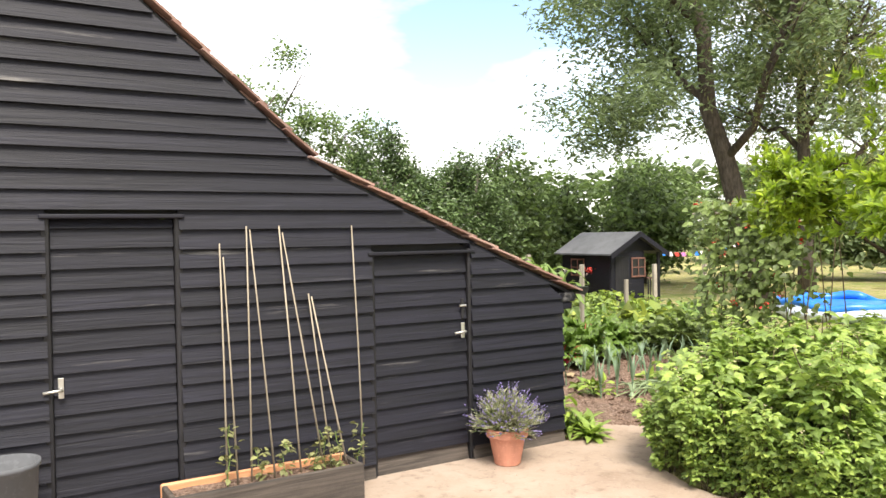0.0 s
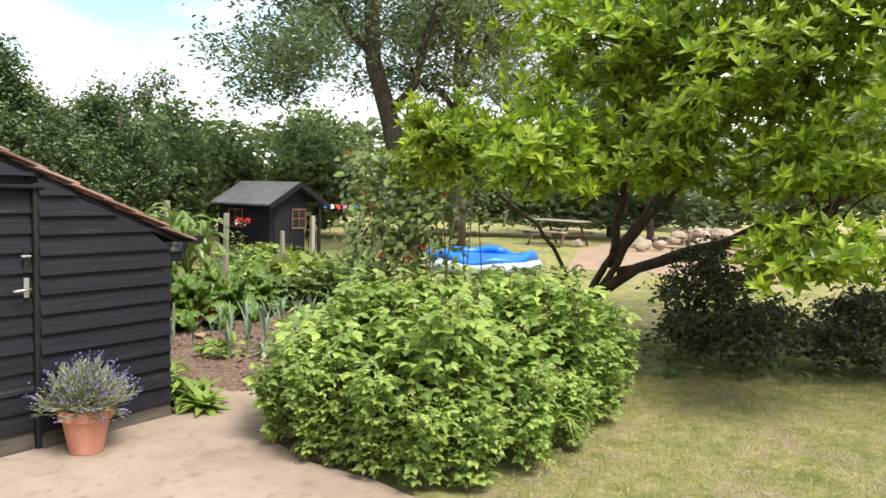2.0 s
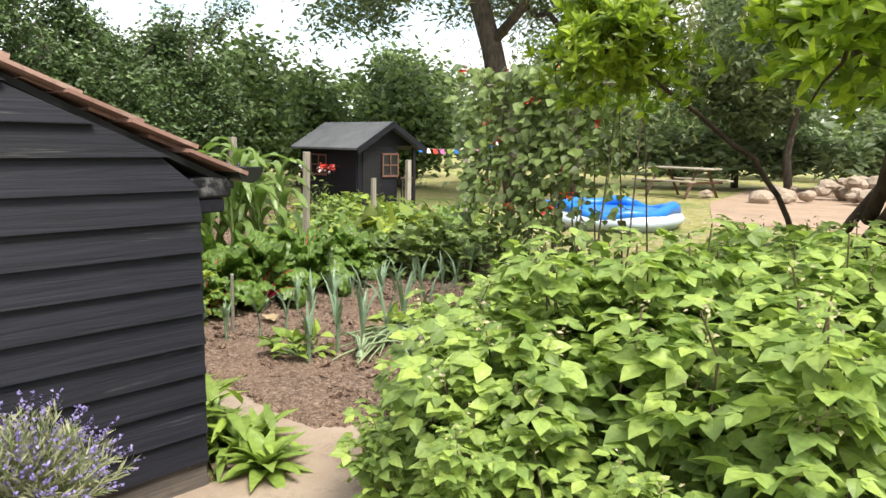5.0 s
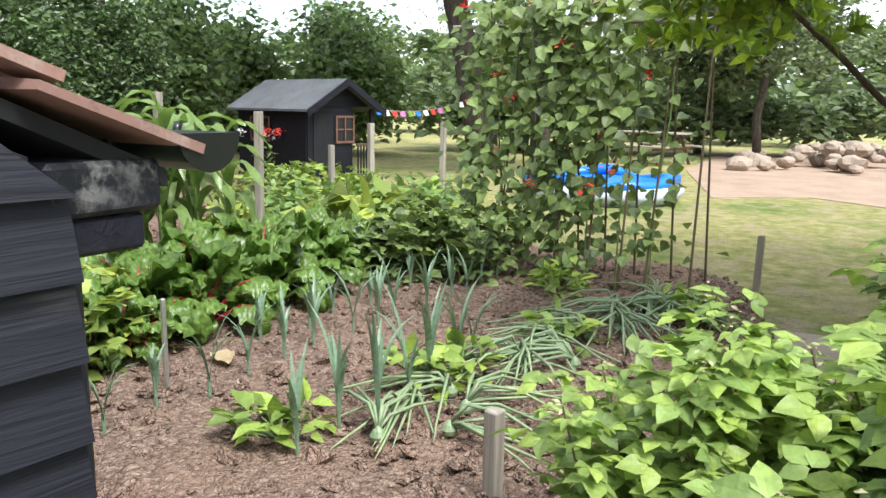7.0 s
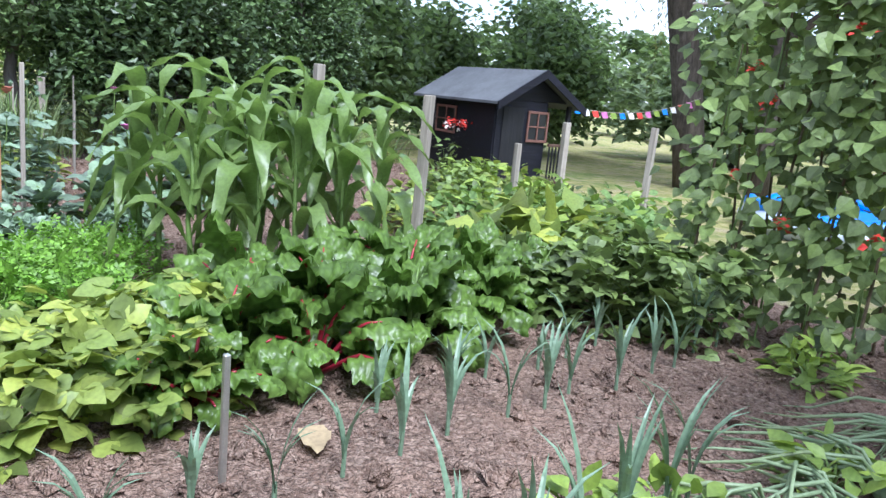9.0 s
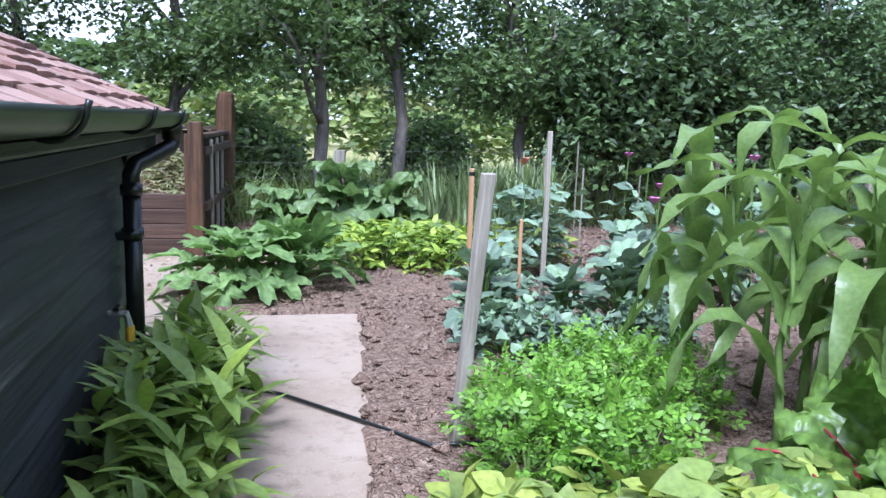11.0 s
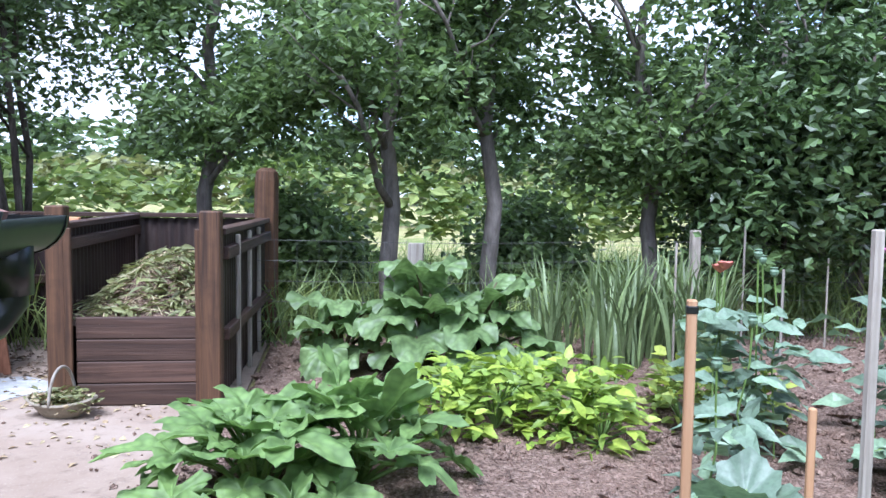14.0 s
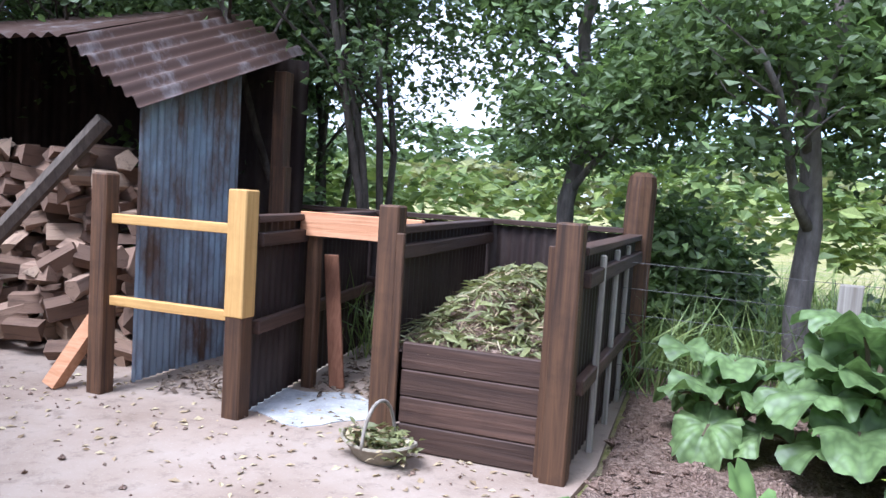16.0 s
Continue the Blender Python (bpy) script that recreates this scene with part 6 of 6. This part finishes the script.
for x in np.arange(5.2, 8.4, 0.24):
    leek(x + rng.uniform(-0.05, 0.05), 5.66 + rng.uniform(-0.05, 0.05), rng.uniform(0.7, 1.1))
for x in np.arange(6.3, 8.5, 0.3):
    leek(x + rng.uniform(-0.06, 0.06), 5.98 - 0.0 * x + rng.uniform(-0.05, 0.05), rng.uniform(0.5, 0.9))
for x in np.arange(5.4, 6.9, 0.22):
    leek(x + rng.uniform(-0.06, 0.06), 4.9 + rng.uniform(-0.07, 0.07), rng.uniform(0.9, 1.35))
for k in range(24):
    x = rng.uniform(5.6, 8.3)
    t = thing("onion_plant", "onion plant with flopped blue-green leaves on the soil", "plant", "onion rows", at=(x, 4.72 - 0.08 * (x - 5.6) + rng.normal(0, 0.14), 0.03), rz=rng.normal(190, 85))
    part("bulb", lathe([(0.008, 0.0), (0.026, 0.012), (0.032, 0.03), (0.02, 0.05), (0.008, 0.062), (0.0, 0.066)], 10), ONION, t)
    for _ in range(8):
        a = rng.normal(0, 0.5)
        L = rng.uniform(0.3, 0.62)
        dx, dy = math.cos(a) * L, math.sin(a) * L
        hgt = rng.uniform(0.05, 0.14)
        part("blade", tube([(0, 0, 0.05), (dx * 0.15, dy * 0.15, hgt), (dx * 0.45, dy * 0.5, hgt * 0.9), (dx * 0.8, dy * 0.85, 0.035), (dx, dy * 1.1, 0.012)], [0.006, 0.0075, 0.007, 0.005, 0.002], 5), ONION, t, smooth=True)
for x, y in ((5.5, 5.1), (6.25, 4.98), (6.45, 4.88), (8.19, 5.14), (8.38, 5.2), (7.9, 4.13), (8.1, 4.3), (5.02, 6.92), (5.05, 6.6), (7.2, 4.7)):
    bushy("weed_clump", "small green weed growing among the onions", "plant", (x, y), 0.19, 0.2, 54, MED, 0.11, COMFREY, group="weeds")

LITTER = leaf_mat("brown_litter", (0.07, 0.05, 0.035), (0.16, 0.11, 0.075), (0.28, 0.21, 0.15), 0.85, 0.1)
HOSTAS = ((4.36, 4.08, 0.2), (4.5, 4.3, 0.2), (4.36, 4.4, 0.2))
# comfrey strip along the barn wall and hostas at the corner
for k in range(48):
    v = 0.12 + (k // 2) * 0.18
    w = 0.08 + 0.15 * (k % 2) if v > 0.5 else 0.08 + 0.1 * (k % 2)
    t = thing("comfrey_plant", "leafy plant with pointed mid-green leaves along the barn wall", "plant", "comfrey strip", at=(C0[0] + w + 0.02, C0[1] + v, 0.0), rz=rng.uniform(0, 360))
    g = []
    big = 1.0 if v < 3.2 else 1.2
    for j in range(36 if v < 3.2 else 60):
        g.append(spun(leaf(0.25, 5, 0.14, 0.42, 0.01), rng.uniform(0, 360), rng.uniform(0.1, 0.2) * big, (rng.normal(0, 0.055) * big, rng.normal(0, 0.07) * big, rng.uniform(0.0, 0.22) * big ** 2.5), rng.uniform(0, 75)))
    part("foliage", join(*g), COMFREY, t, smooth=True)

for x, y, sz in HOSTAS:
    t = thing("hosta_plant", "bright green hosta clump at the barn corner", "plant", "hosta clumps", at=(x, y, 0.012), rz=rng.uniform(0, 360))
    for k in range(26):
        f = k / 26
        part("leaf_blade", spun(leaf(0.34, 6, 0.16, 0.5, 0.008), k * 137.5, sz * rng.uniform(0.8, 1.15), (0, 0, 0.01), 20 + 55 * f), COMFREY, t, smooth=True)
p = in_poly([(1.62, 11.95), (2.3, 11.95), (2.1, 13.6), (1.6, 13.6)], 420)
p = np.concatenate([p, in_poly([(2.45, 12.3), (3.05, 12.5), (3.0, 13.6), (2.2, 13.6)], 380)])
g = scatter(leaf(0.45, 2, 0.25, 0.3), np.column_stack([p, rng.uniform(0.028, 0.05, len(p))]), rand_dirs(len(p), -0.1, 0.25), rand_up(len(p), 0.5), rng.uniform(0.03, 0.07, len(p)))
tagged(obj("leaf_litter", mesh("leaf_litter", *g, LITTER), kind="stuff"), "brown leaf litter on the floor of the bays", "leaves")

# stakes
def stake(x, y, h, w, mat, label, lean=(0, 0), name="garden_stake"):
    t = thing(name, label, "stake", "garden stakes", at=(x, y, 0), rz=rng.uniform(-20, 20))
    g = box(-w / 2, -w / 2, 0, w / 2, w / 2, h, 0.004)
    g[0][:, 0] += lean[0] * g[0][:, 2]
    g[0][:, 1] += lean[1] * g[0][:, 2]
    part("shaft", g, mat, t)
    return t


stake(5.3, 7.85, 1.0, 0.042, GREYW, "leaning pale weathered square stake by the path", (0.06, -0.06))
o = stake(5.75, 9.65, 0.9, 0.03, ORANGEZ, "orange wooden stake with a black cap")
part("cap", box(-0.018, -0.018, 0.855, 0.018, 0.018, 0.885), PLASTIC, o, "black plastic cap")
stake(5.98, 9.38, 0.64, 0.02, ORANGEZ, "thin orange wooden stake among the brassicas")
stake(6.1, 9.32, 1.13, 0.026, GREYW, "tall round weathered stake among the brassicas")
stake(7.7, 7.35, 1.17, 0.055, GREYW, "weathered grey stake among the vegetables", (0.03, 0))
stake(7.6, 8.3, 1.3, 0.06, GREYW, "weathered grey stake behind the sweetcorn")
stake(11.6, 9.2, 1.0, 0.07, GREYW, "weathered grey stake near the hut")
stake(11.4, 8.0, 1.05, 0.06, GREYW, "weathered grey stake near the hut", (0.03, 0))
stake(10.8, 9.2, 0.75, 0.06, GREYW, "short weathered stake near the hut")
stake(8.4, 3.95, 0.5, 0.04, CANE, "short leaning stake at the edge of the bed", (0.1, 0))
stake(5.55, 4.25, 0.32, 0.05, GREYW, "short sawn-off stake at the edge of the bed")
stake(5.62, 5.85, 0.42, 0.02, STEEL, "thin grey metal stake beside the chard")
stake(5.15, 13.0, 0.85, 0.11, GREYW, "pale split fence post by the rhubarb", (0.04, 0), "fence_post")
for x, y, h in ((6.9, 12.4, 0.9), (7.6, 12.8, 1.0), (8.4, 13.0, 0.75), (7.2, 11.6, 0.8)):
    stake(x, y, h, 0.014, GREYW, "thin pale cane standing in the bed", name="thin_cane")
fence = thing("wire_fence", "sagging wire mesh fence along the boundary", "fence")
for z in (0.1, 0.25, 0.4, 0.55, 0.7, 0.85):
    part("wire", tube([(x, 13.15 + 0.04 * math.sin(x), z + 0.01 * math.sin(x * 2)) for x in np.arange(4.0, 14.1, 0.5)], 0.0016, 4), FENCEWIRE, fence)
part("mesh_wires", join(*[tube([(x, 13.15 + 0.04 * math.sin(x), 0.02), (x, 13.15 + 0.04 * math.sin(x), 0.86)], 0.001, 3) for x in np.arange(4.0, 14.1, 0.16)]), FENCEWIRE, fence)
for x in (7.4, 9.4, 11.4, 13.4):
    part("fence_stake", box(x - 0.035, 13.16, 0, x + 0.035, 13.23, 0.95), GREYW, fence)
hose = thing("garden_hose", "thin dark hose lying across the path", "hose")
part("hose", tube([(4.45, 8.5, 0.045), (4.68, 8.39, 0.035), (4.97, 8.09, 0.032), (5.2, 7.8, 0.045), (5.5, 7.78, 0.05)], 0.0085, 8), PLASTIC, hose, smooth=True)

# ---- north beds: courgette, potatoes, rhubarb, irises, brassicas, poppies ----
ZL = [palmate(5, 0.52, 64, 6, 0.06, d, 0.09, 0.09) for d in (0.1, 0.35, -0.1, 0.25)]
RL = [palmate(3, 0.1, 54, 6, 0.13, d, 0.12) for d in (0.2, 0.5, 0.05, 0.35)]
CL = [palmate(7, 0.13, 44, 5, 0.06, d, 0.05) for d in (0.0, 0.35, -0.2, 0.15)]


def big_leaf_plant(name, label, at, n, lf, size, reach, h, mat, stem, group="", tilt=(10, 55), sr=0.011):
    t = thing(name, label, "plant", group, at=(at[0], at[1], 0.03), rz=rng.uniform(0, 360))
    g, st = [], []
    for k in range(n):
        a = k * 137.5 + rng.uniform(-20, 20)
        f = (k + 0.5) / n
        r, z = reach * (1.0 - 0.75 * f) * rng.uniform(0.8, 1.1), h * (0.25 + 0.75 * f) * rng.uniform(0.8, 1.05)
        p = V3(-math.sin(radians(a)) * r, math.cos(radians(a)) * r, z)
        el = -30 + 70 * f + rng.uniform(-20, 20)
        g.append(spun(lf[k % 4], a + rng.uniform(-35, 35), size * rng.uniform(0.75, 1.15), tuple(p), el))
        q = p + V3(-math.sin(radians(a)), math.cos(radians(a)), 0) * size * 0.3 * math.cos(radians(el)) + V3(0, 0, size * 0.3 * math.sin(radians(el)))
        st.append(tube([V3(0, 0, 0), p * V3(0.45, 0.45, 0.75), p, q], [sr, sr * 0.9, sr * 0.7, sr * 0.3], 6))
    part("foliage", join(*g), mat, t, smooth=True)
    part("stalk", join(*st), stem, t, kind="stuff")


big_leaf_plant("courgette_plant", "sprawling courgette plant with big lobed grey-green leaves", (4.38, 10.3), 25, ZL, 0.25, 0.4, 0.4, ZUC, STEM)
big_leaf_plant("courgette_plant", "sprawling courgette plant with big lobed grey-green leaves", (4.76, 10.5), 24, ZL, 0.23, 0.42, 0.38, ZUC, STEM)
for x, y in ((5.15, 11.05), (5.45, 11.2), (5.75, 11.05), (5.3, 11.45), (5.65, 11.5), (5.95, 11.3), (5.9, 10.9)):
    bushy("potato_plant", "yellowing potato plant with small rounded leaves", "plant", (x, y), 0.24, 0.4, 150, MED, 0.1, POTATO, group="potato row")
for x, y in ((6.45, 11.25), (6.75, 11.15), (6.6, 11.5)):
    bushy("potato_plant", "fresh green potato plant", "plant", (x, y), 0.22, 0.34, 130, MED, 0.1, BEANL, group="potato row")
for x, y, n, h, r in ((4.65, 12.6, 10, 0.48, 0.32), (5.2, 12.35, 22, 0.66, 0.42), (5.55, 12.3, 18, 0.62, 0.42)):
    big_leaf_plant("rhubarb_plant", "large rhubarb plant with broad wavy leaves", (x, y), n, RL, 0.27, r, h, RHUB, STEMBROWN, "rhubarb", sr=0.014)
for k in range(16):
    x, y = rng.uniform(6.1, 7.2), rng.uniform(12.1, 12.9)
    t = thing("iris_clump", "clump of upright grey-green iris blades", "plant", "irises", at=(x, y, 0.03))
    part("foliage", join(*[spun(strap(rng.uniform(0.5, 0.9), 0.026, rng.uniform(0.05, 0.8), 5, 0, 0.15), rng.uniform(0, 360), 1, (rng.normal(0, 0.08), rng.normal(0, 0.08), 0)) for _ in range(26)]), IRIS, t)
for x, y, s in ((5.75, 9.3, 0.34), (6.15, 9.1, 0.3), (6.55, 9.25, 0.36), (6.85, 9.7, 0.34), (7.4, 9.9, 0.38), (7.0, 10.2, 0.36), (7.7, 10.4, 0.36), (8.2, 10.1, 0.36), (8.0, 10.9, 0.36)):
    big_leaf_plant("cabbage_plant", "blue-green cabbage plant with broad waxy leaves", (x, y), 20, CL, s * 0.42, s * 0.55, s * 1.25, BRASS, STEM, "brassica bed")
for x, y in ((5.75, 8.9), (6.05, 8.75), (6.6, 8.95), (5.95, 9.6)):
    bushy("kale_plant", "low curly blue-green kale plant", "plant", (x, y), 0.24, 0.3, 300, leaf(0.9, 3, 0.3, 0.3, 0.1), 0.06, BRASS, group="kale")


def poppy(x, y, h, petal, label):
    t = thing("poppy", label, "flower", "poppies", at=(x, y, 0.03))
    top = V3(rng.normal(0, 0.04), rng.normal(0, 0.04), h)
    part("stem", tube(curve_to((0, 0, 0), top, 0, 5, 0.012), 0.004, 5), STEM, t)
    n = 26
    q = np.column_stack([rng.normal(0, 0.06, n), rng.normal(0, 0.06, n), rng.uniform(0.05, h * 0.75, n)])
    part("foliage", scatter(leaf(0.45, 4, 0.1, 0.35, 0.04), q, rand_dirs(n, -0.1, 0.7), rand_up(n), rng.uniform(0.1, 0.2, n)), BRASS, t)
    if petal is None:
        part("seed_head", lathe([(0.004, -0.012), (0.016, 0), (0.02, 0.014), (0.014, 0.026), (0.02, 0.03), (0.0, 0.034)], 10), LEEK, t, "pale green seed head", m=Matrix.Translation(Vector(top)))
    else:
        part("petals", join(*[spun(leaf(0.95, 4, 0.35, -0.35, 0, 0.8), a, 0.055, tuple(top), 25) for a in range(0, 360, 72)]), petal, t, smooth=True)


for x, y, h, m in ((6.35, 10.75, 0.85, SALMON), (6.42, 10.8, 0.83, SALMON), (6.5, 11.0, 0.9, None), (6.55, 10.7, 0.92, None), (6.7, 10.85, 0.88, None), (6.6, 10.6, 0.84, None), (7.3, 10.9, 0.9, PINKP), (7.0, 9.8, 0.75, PINKP), (6.85, 9.4, 0.7, PINKP),
                   (7.5, 9.8, 0.9, PINKP), (7.6, 9.6, 0.95, PINKP), (7.9, 10.2, 0.95, None), (7.2, 10.4, 0.85, None), (8.1, 10.5, 0.9, None), (7.8, 9.5, 0.9, None), (5.95, 9.9, 0.6, None), (6.2, 10.2, 0.7, None)):
    poppy(x, y, h, m, "poppy in bloom on a tall stem" if m else "poppy gone to a pale seed head")
# far vegetable rows before the hut
for k in range(70):
    x, y = rng.uniform(8.4, 11.6), rng.uniform(7.0, 11.0)
    if y < 6.4 + (x - 8.4) * 0.45 or y > 9.0 + (x - 8.4) * 0.6:
        continue
    bushy("vegetable_plant", "leafy vegetable plant in the far bed", "plant", (x, y), rng.uniform(0.3, 0.45), rng.uniform(0.3, 0.55), 110, leaf(0.6, 3, 0.1, 0.3), 0.13, (BEANL, BEAN, COMFREY, ZUC)[k % 4], group="far vegetable bed", stems=5)

# ---- hut ----
hut = thing("summer_hut", "small black boarded hut with a grey felt roof and porch", "hut", at=(12.25, 10.85, 0.08), rz=-11)
HK = 0.87
HW, HL, HE, HR = 1.22, 1.75, 1.12, 1.5
for i in range(8):
    z = 0.06 + i * 0.13
    part("board", box(-0.02, 0.0, z, 0.0, HL, z + 0.135, 0.003), BLACK, hut)
    part("board", box(0.0, -0.02, z, HW - 0.35, 0.0, z + 0.135, 0.003), BLACK, hut)
part("inner_wall", box(0.0, 0.0, 0.0, HW - 0.35, HL, HE, 0.002), BLACKZ, hut)
gv = [(0.0, -0.015, HE), (HW, -0.015, HE), (HW / 2, -0.015, HR - 0.02), (0.0, HL, HE), (HW, HL, HE), (HW / 2, HL, HR - 0.02)]
part("gable", (gv, [(0, 1, 2), (5, 4, 3), (0, 2, 5, 3), (1, 4, 5, 2), (0, 3, 4, 1)]), BLACK, hut)
for sx in (0, 1):
    a, b = (-0.16, HE - 0.08) if sx == 0 else (HW + 0.16, HE - 0.08), (HW / 2, HR)
    vs = [(x, y, z + d) for x, z in (a, b) for y in (-0.22, HL + 0.12) for d in (0, 0.035)]
    fs = [(0, 1, 3, 2), (4, 6, 7, 5), (1, 5, 7, 3), (0, 2, 6, 4), (0, 4, 5, 1), (2, 3, 7, 6)]
    part("roof_panel", (vs, fs), FELT, hut)
    vs2 = [(x, y, z - 0.07 + d) for x, z in (a, b) for y in (-0.25, -0.22) for d in (0, 0.11)]
    part("barge_board", (vs2, fs), BLACK, hut)


def hut_window(x0, x1, z0, z1, side):
    w = part("window_glass", box(x0, -0.03, z0, x1, -0.024, z1) if not side else box(-0.03, x0, z0, -0.024, x1, z1), PLASTIC, hut, "dark window pane")
    def bar(a, b, c, d):
        part("window_bar", box(a, -0.05, c, b, -0.031, d, 0.003) if not side else box(-0.05, a, c, -0.031, b, d, 0.003), PINKPAINT, w)
    xm, zm = (x0 + x1) / 2, (z0 + z1) / 2
    for a, b, c, d in ((x0 - 0.03, x1 + 0.03, z0 - 0.035, z0), (x0 - 0.03, x1 + 0.03, z1, z1 + 0.035), (x0 - 0.03, x0, z0, z1), (x1, x1 + 0.03, z0, z1), (xm - 0.01, xm + 0.01, z0, z1), (x0, x1, zm - 0.01, zm + 0.01)):
        bar(a, b, c, d)


hut_window(0.55, 0.86, 0.6, 0.95, False)
hut_window(0.9, 1.35, 0.6, 0.92, True)
part("door_panel", box(0.1, -0.035, 0.06, 0.46, -0.021, 1.02), BLACKZ, hut)
for x, y in ((HW - 0.03, -0.1), (HW - 0.03, HL - 0.1)):
    part("porch_post", box(x - 0.03, y - 0.03, 0, x + 0.03, y + 0.03, HE - 0.03), BLACKZ, hut)
part("porch_rail", box(HW - 0.34, -0.12, 0.52, HW - 0.06, -0.08, 0.56), BROWN, hut)
for k in range(5):
    part("baluster", box(HW - 0.32 + k * 0.06, -0.115, 0.06, HW - 0.3 + k * 0.06, -0.09, 0.52), BLACKZ, hut)
part("floor", box(-0.05, -0.15, 0, HW, HL, 0.06), BROWN, hut)
ger = bushy("geranium", "red and white geranium in front of the hut window", "flower", (12.05, 11.5), 0.24, 0.75, 60, MED, 0.1, BEAN)
for col, lab, k in ((REDP, "red flower head", 5), (WHITEP, "white flower head", 3)):
    for _ in range(k):
        c = rng.normal(0, 0.12, 3) * V3(1, 1, 0.5) + V3(0, -0.05, 0.76)
        part("flower_head", scatter(leaf(0.9, 2), c + rng.normal(0, 0.03, (20, 3)), rand_dirs(20), rand_up(20), 0.045), col, ger, lab)
bunt = thing("bunting", "string of small coloured flags from the hut to a tree", "bunting")
line = curve_to((13.55, 10.6, 1.18), (16.3, 10.1, 1.5), -0.16, 16)
part("string", tube(line, 0.004, 4), GREYW, bunt)
cols = [BLUE, WHITEP, REDP, PINKP, POTATO]
for k in range(15):
    p = (line[k] + line[k + 1]) / 2
    part("flag", (np.array([p + V3(-0.045, 0.02, 0), p + V3(0.045, -0.02, 0), p + V3(0.06, -0.05, -0.085), p + V3(-0.03, -0.02, -0.09), p + V3(-0.045, 0.022, 0), p + V3(0.045, -0.018, 0), p + V3(0.06, -0.048, -0.085), p + V3(-0.03, -0.018, -0.09)]),
                 [(0, 1, 2, 3), (7, 6, 5, 4), (0, 4, 5, 1), (2, 6, 7, 3)]), cols[k % 5], bunt)

# ---- pool, picnic table, sand and rocks ----
pool = thing("paddling_pool", "round inflatable pool with a sagging blue rim and pale sides", "pool", at=(13.9, 6.9, 0))
def pool_pt(u, v):
    a = 2 * math.pi * u
    r = 1.0 + 0.14 * math.sin(math.pi * v) + 0.03 * math.sin(a * 5)
    return V3(r * math.cos(a), r * math.sin(a), 0.28 * v * (1 + 0.06 * math.sin(3 * a)))


part("side", grid(48, 6, pool_pt), PALEBLUE, pool, smooth=True)
ring = [(1.0 * math.cos(a), 1.0 * math.sin(a), 0.27 + 0.05 * math.sin(3 * a) + 0.04 * math.sin(7 * a)) for a in np.linspace(0, 2 * math.pi, 41)]
part("rim", tube(ring, 0.085, 10), BLUE, pool, "bright blue inflated rim", smooth=True)
part("cover", slab([(0.97 * math.cos(a), 0.97 * math.sin(a)) for a in np.linspace(0, 2 * math.pi, 32, False)], 0.22, 0.26), BLUE, pool, "blue sheet inside the pool")
table = thing("picnic_table", "weathered wooden picnic table with attached benches", "table", at=(21.6, 8.4, 0), rz=70)
for k in range(5):
    part("top_plank", box(-0.9, -0.36 + k * 0.148, 0.7, 0.9, -0.225 + k * 0.148, 0.74), GREYW, table)
for s in (-1, 1):
    part("bench", box(-0.9, s * 0.72 - 0.12, 0.4, 0.9, s * 0.72 + 0.12, 0.44), GREYW, table)
    for x in (-0.6, 0.6):
        part("leg", tube([(x, s * 0.62, 0), (x, s * 0.2, 0.7)], 0.045, 4), BROWNZ, table)
for x in (-0.6, 0.6):
    part("cross_beam", box(x - 0.025, -0.8, 0.34, x + 0.025, 0.8, 0.4), BROWNZ, table)
sandp = [(15.0, 5.6), (16.0, 4.4), (15.2, 3.2), (16.4, 1.6), (19, 0.6), (26, -1), (30, 4), (27, 8), (20, 7.2)]
tagged(obj("sand_patch", mesh("sand_patch", *slab(sandp, -0.05, 0.008), SAND), kind="structure"), "bare patch of pinkish sandy earth", "sand")
ROCKS = []
for k in range(5):
    bm = bmesh.new()
    bmesh.ops.create_icosphere(bm, subdivisions=2, radius=1)
    for v in bm.verts:
        v.co *= 1 + 0.35 * noise.noise(v.co * 1.3 + Vector((k * 7, 0, 0)))
        v.co.z *= 0.65
    me = bpy.data.meshes.new("rock")
    bm.to_mesh(me)
    bm.free()
    me.materials.append(STONE)
    ROCKS.append(me)
for k in range(56):
    x, y = rng.normal(23.5, 1.3), rng.normal(4.3, 1.5)
    s_ = rng.uniform(0.13, 0.3)
    z_ = 0.12 + 0.55 * math.exp(-((x - 23.5) / 1.4) ** 2 - ((y - 4.8) / 1.8) ** 2) * rng.uniform(0, 1)
    tagged(obj("rock", ROCKS[k % 5], None, m=pose(x, y, z_, 0, 0, rng.uniform(0, 360)) @ Matrix.Scale(s_, 4)), "rough pale rock in a loose heap on the sand", "rock", "rock heap")
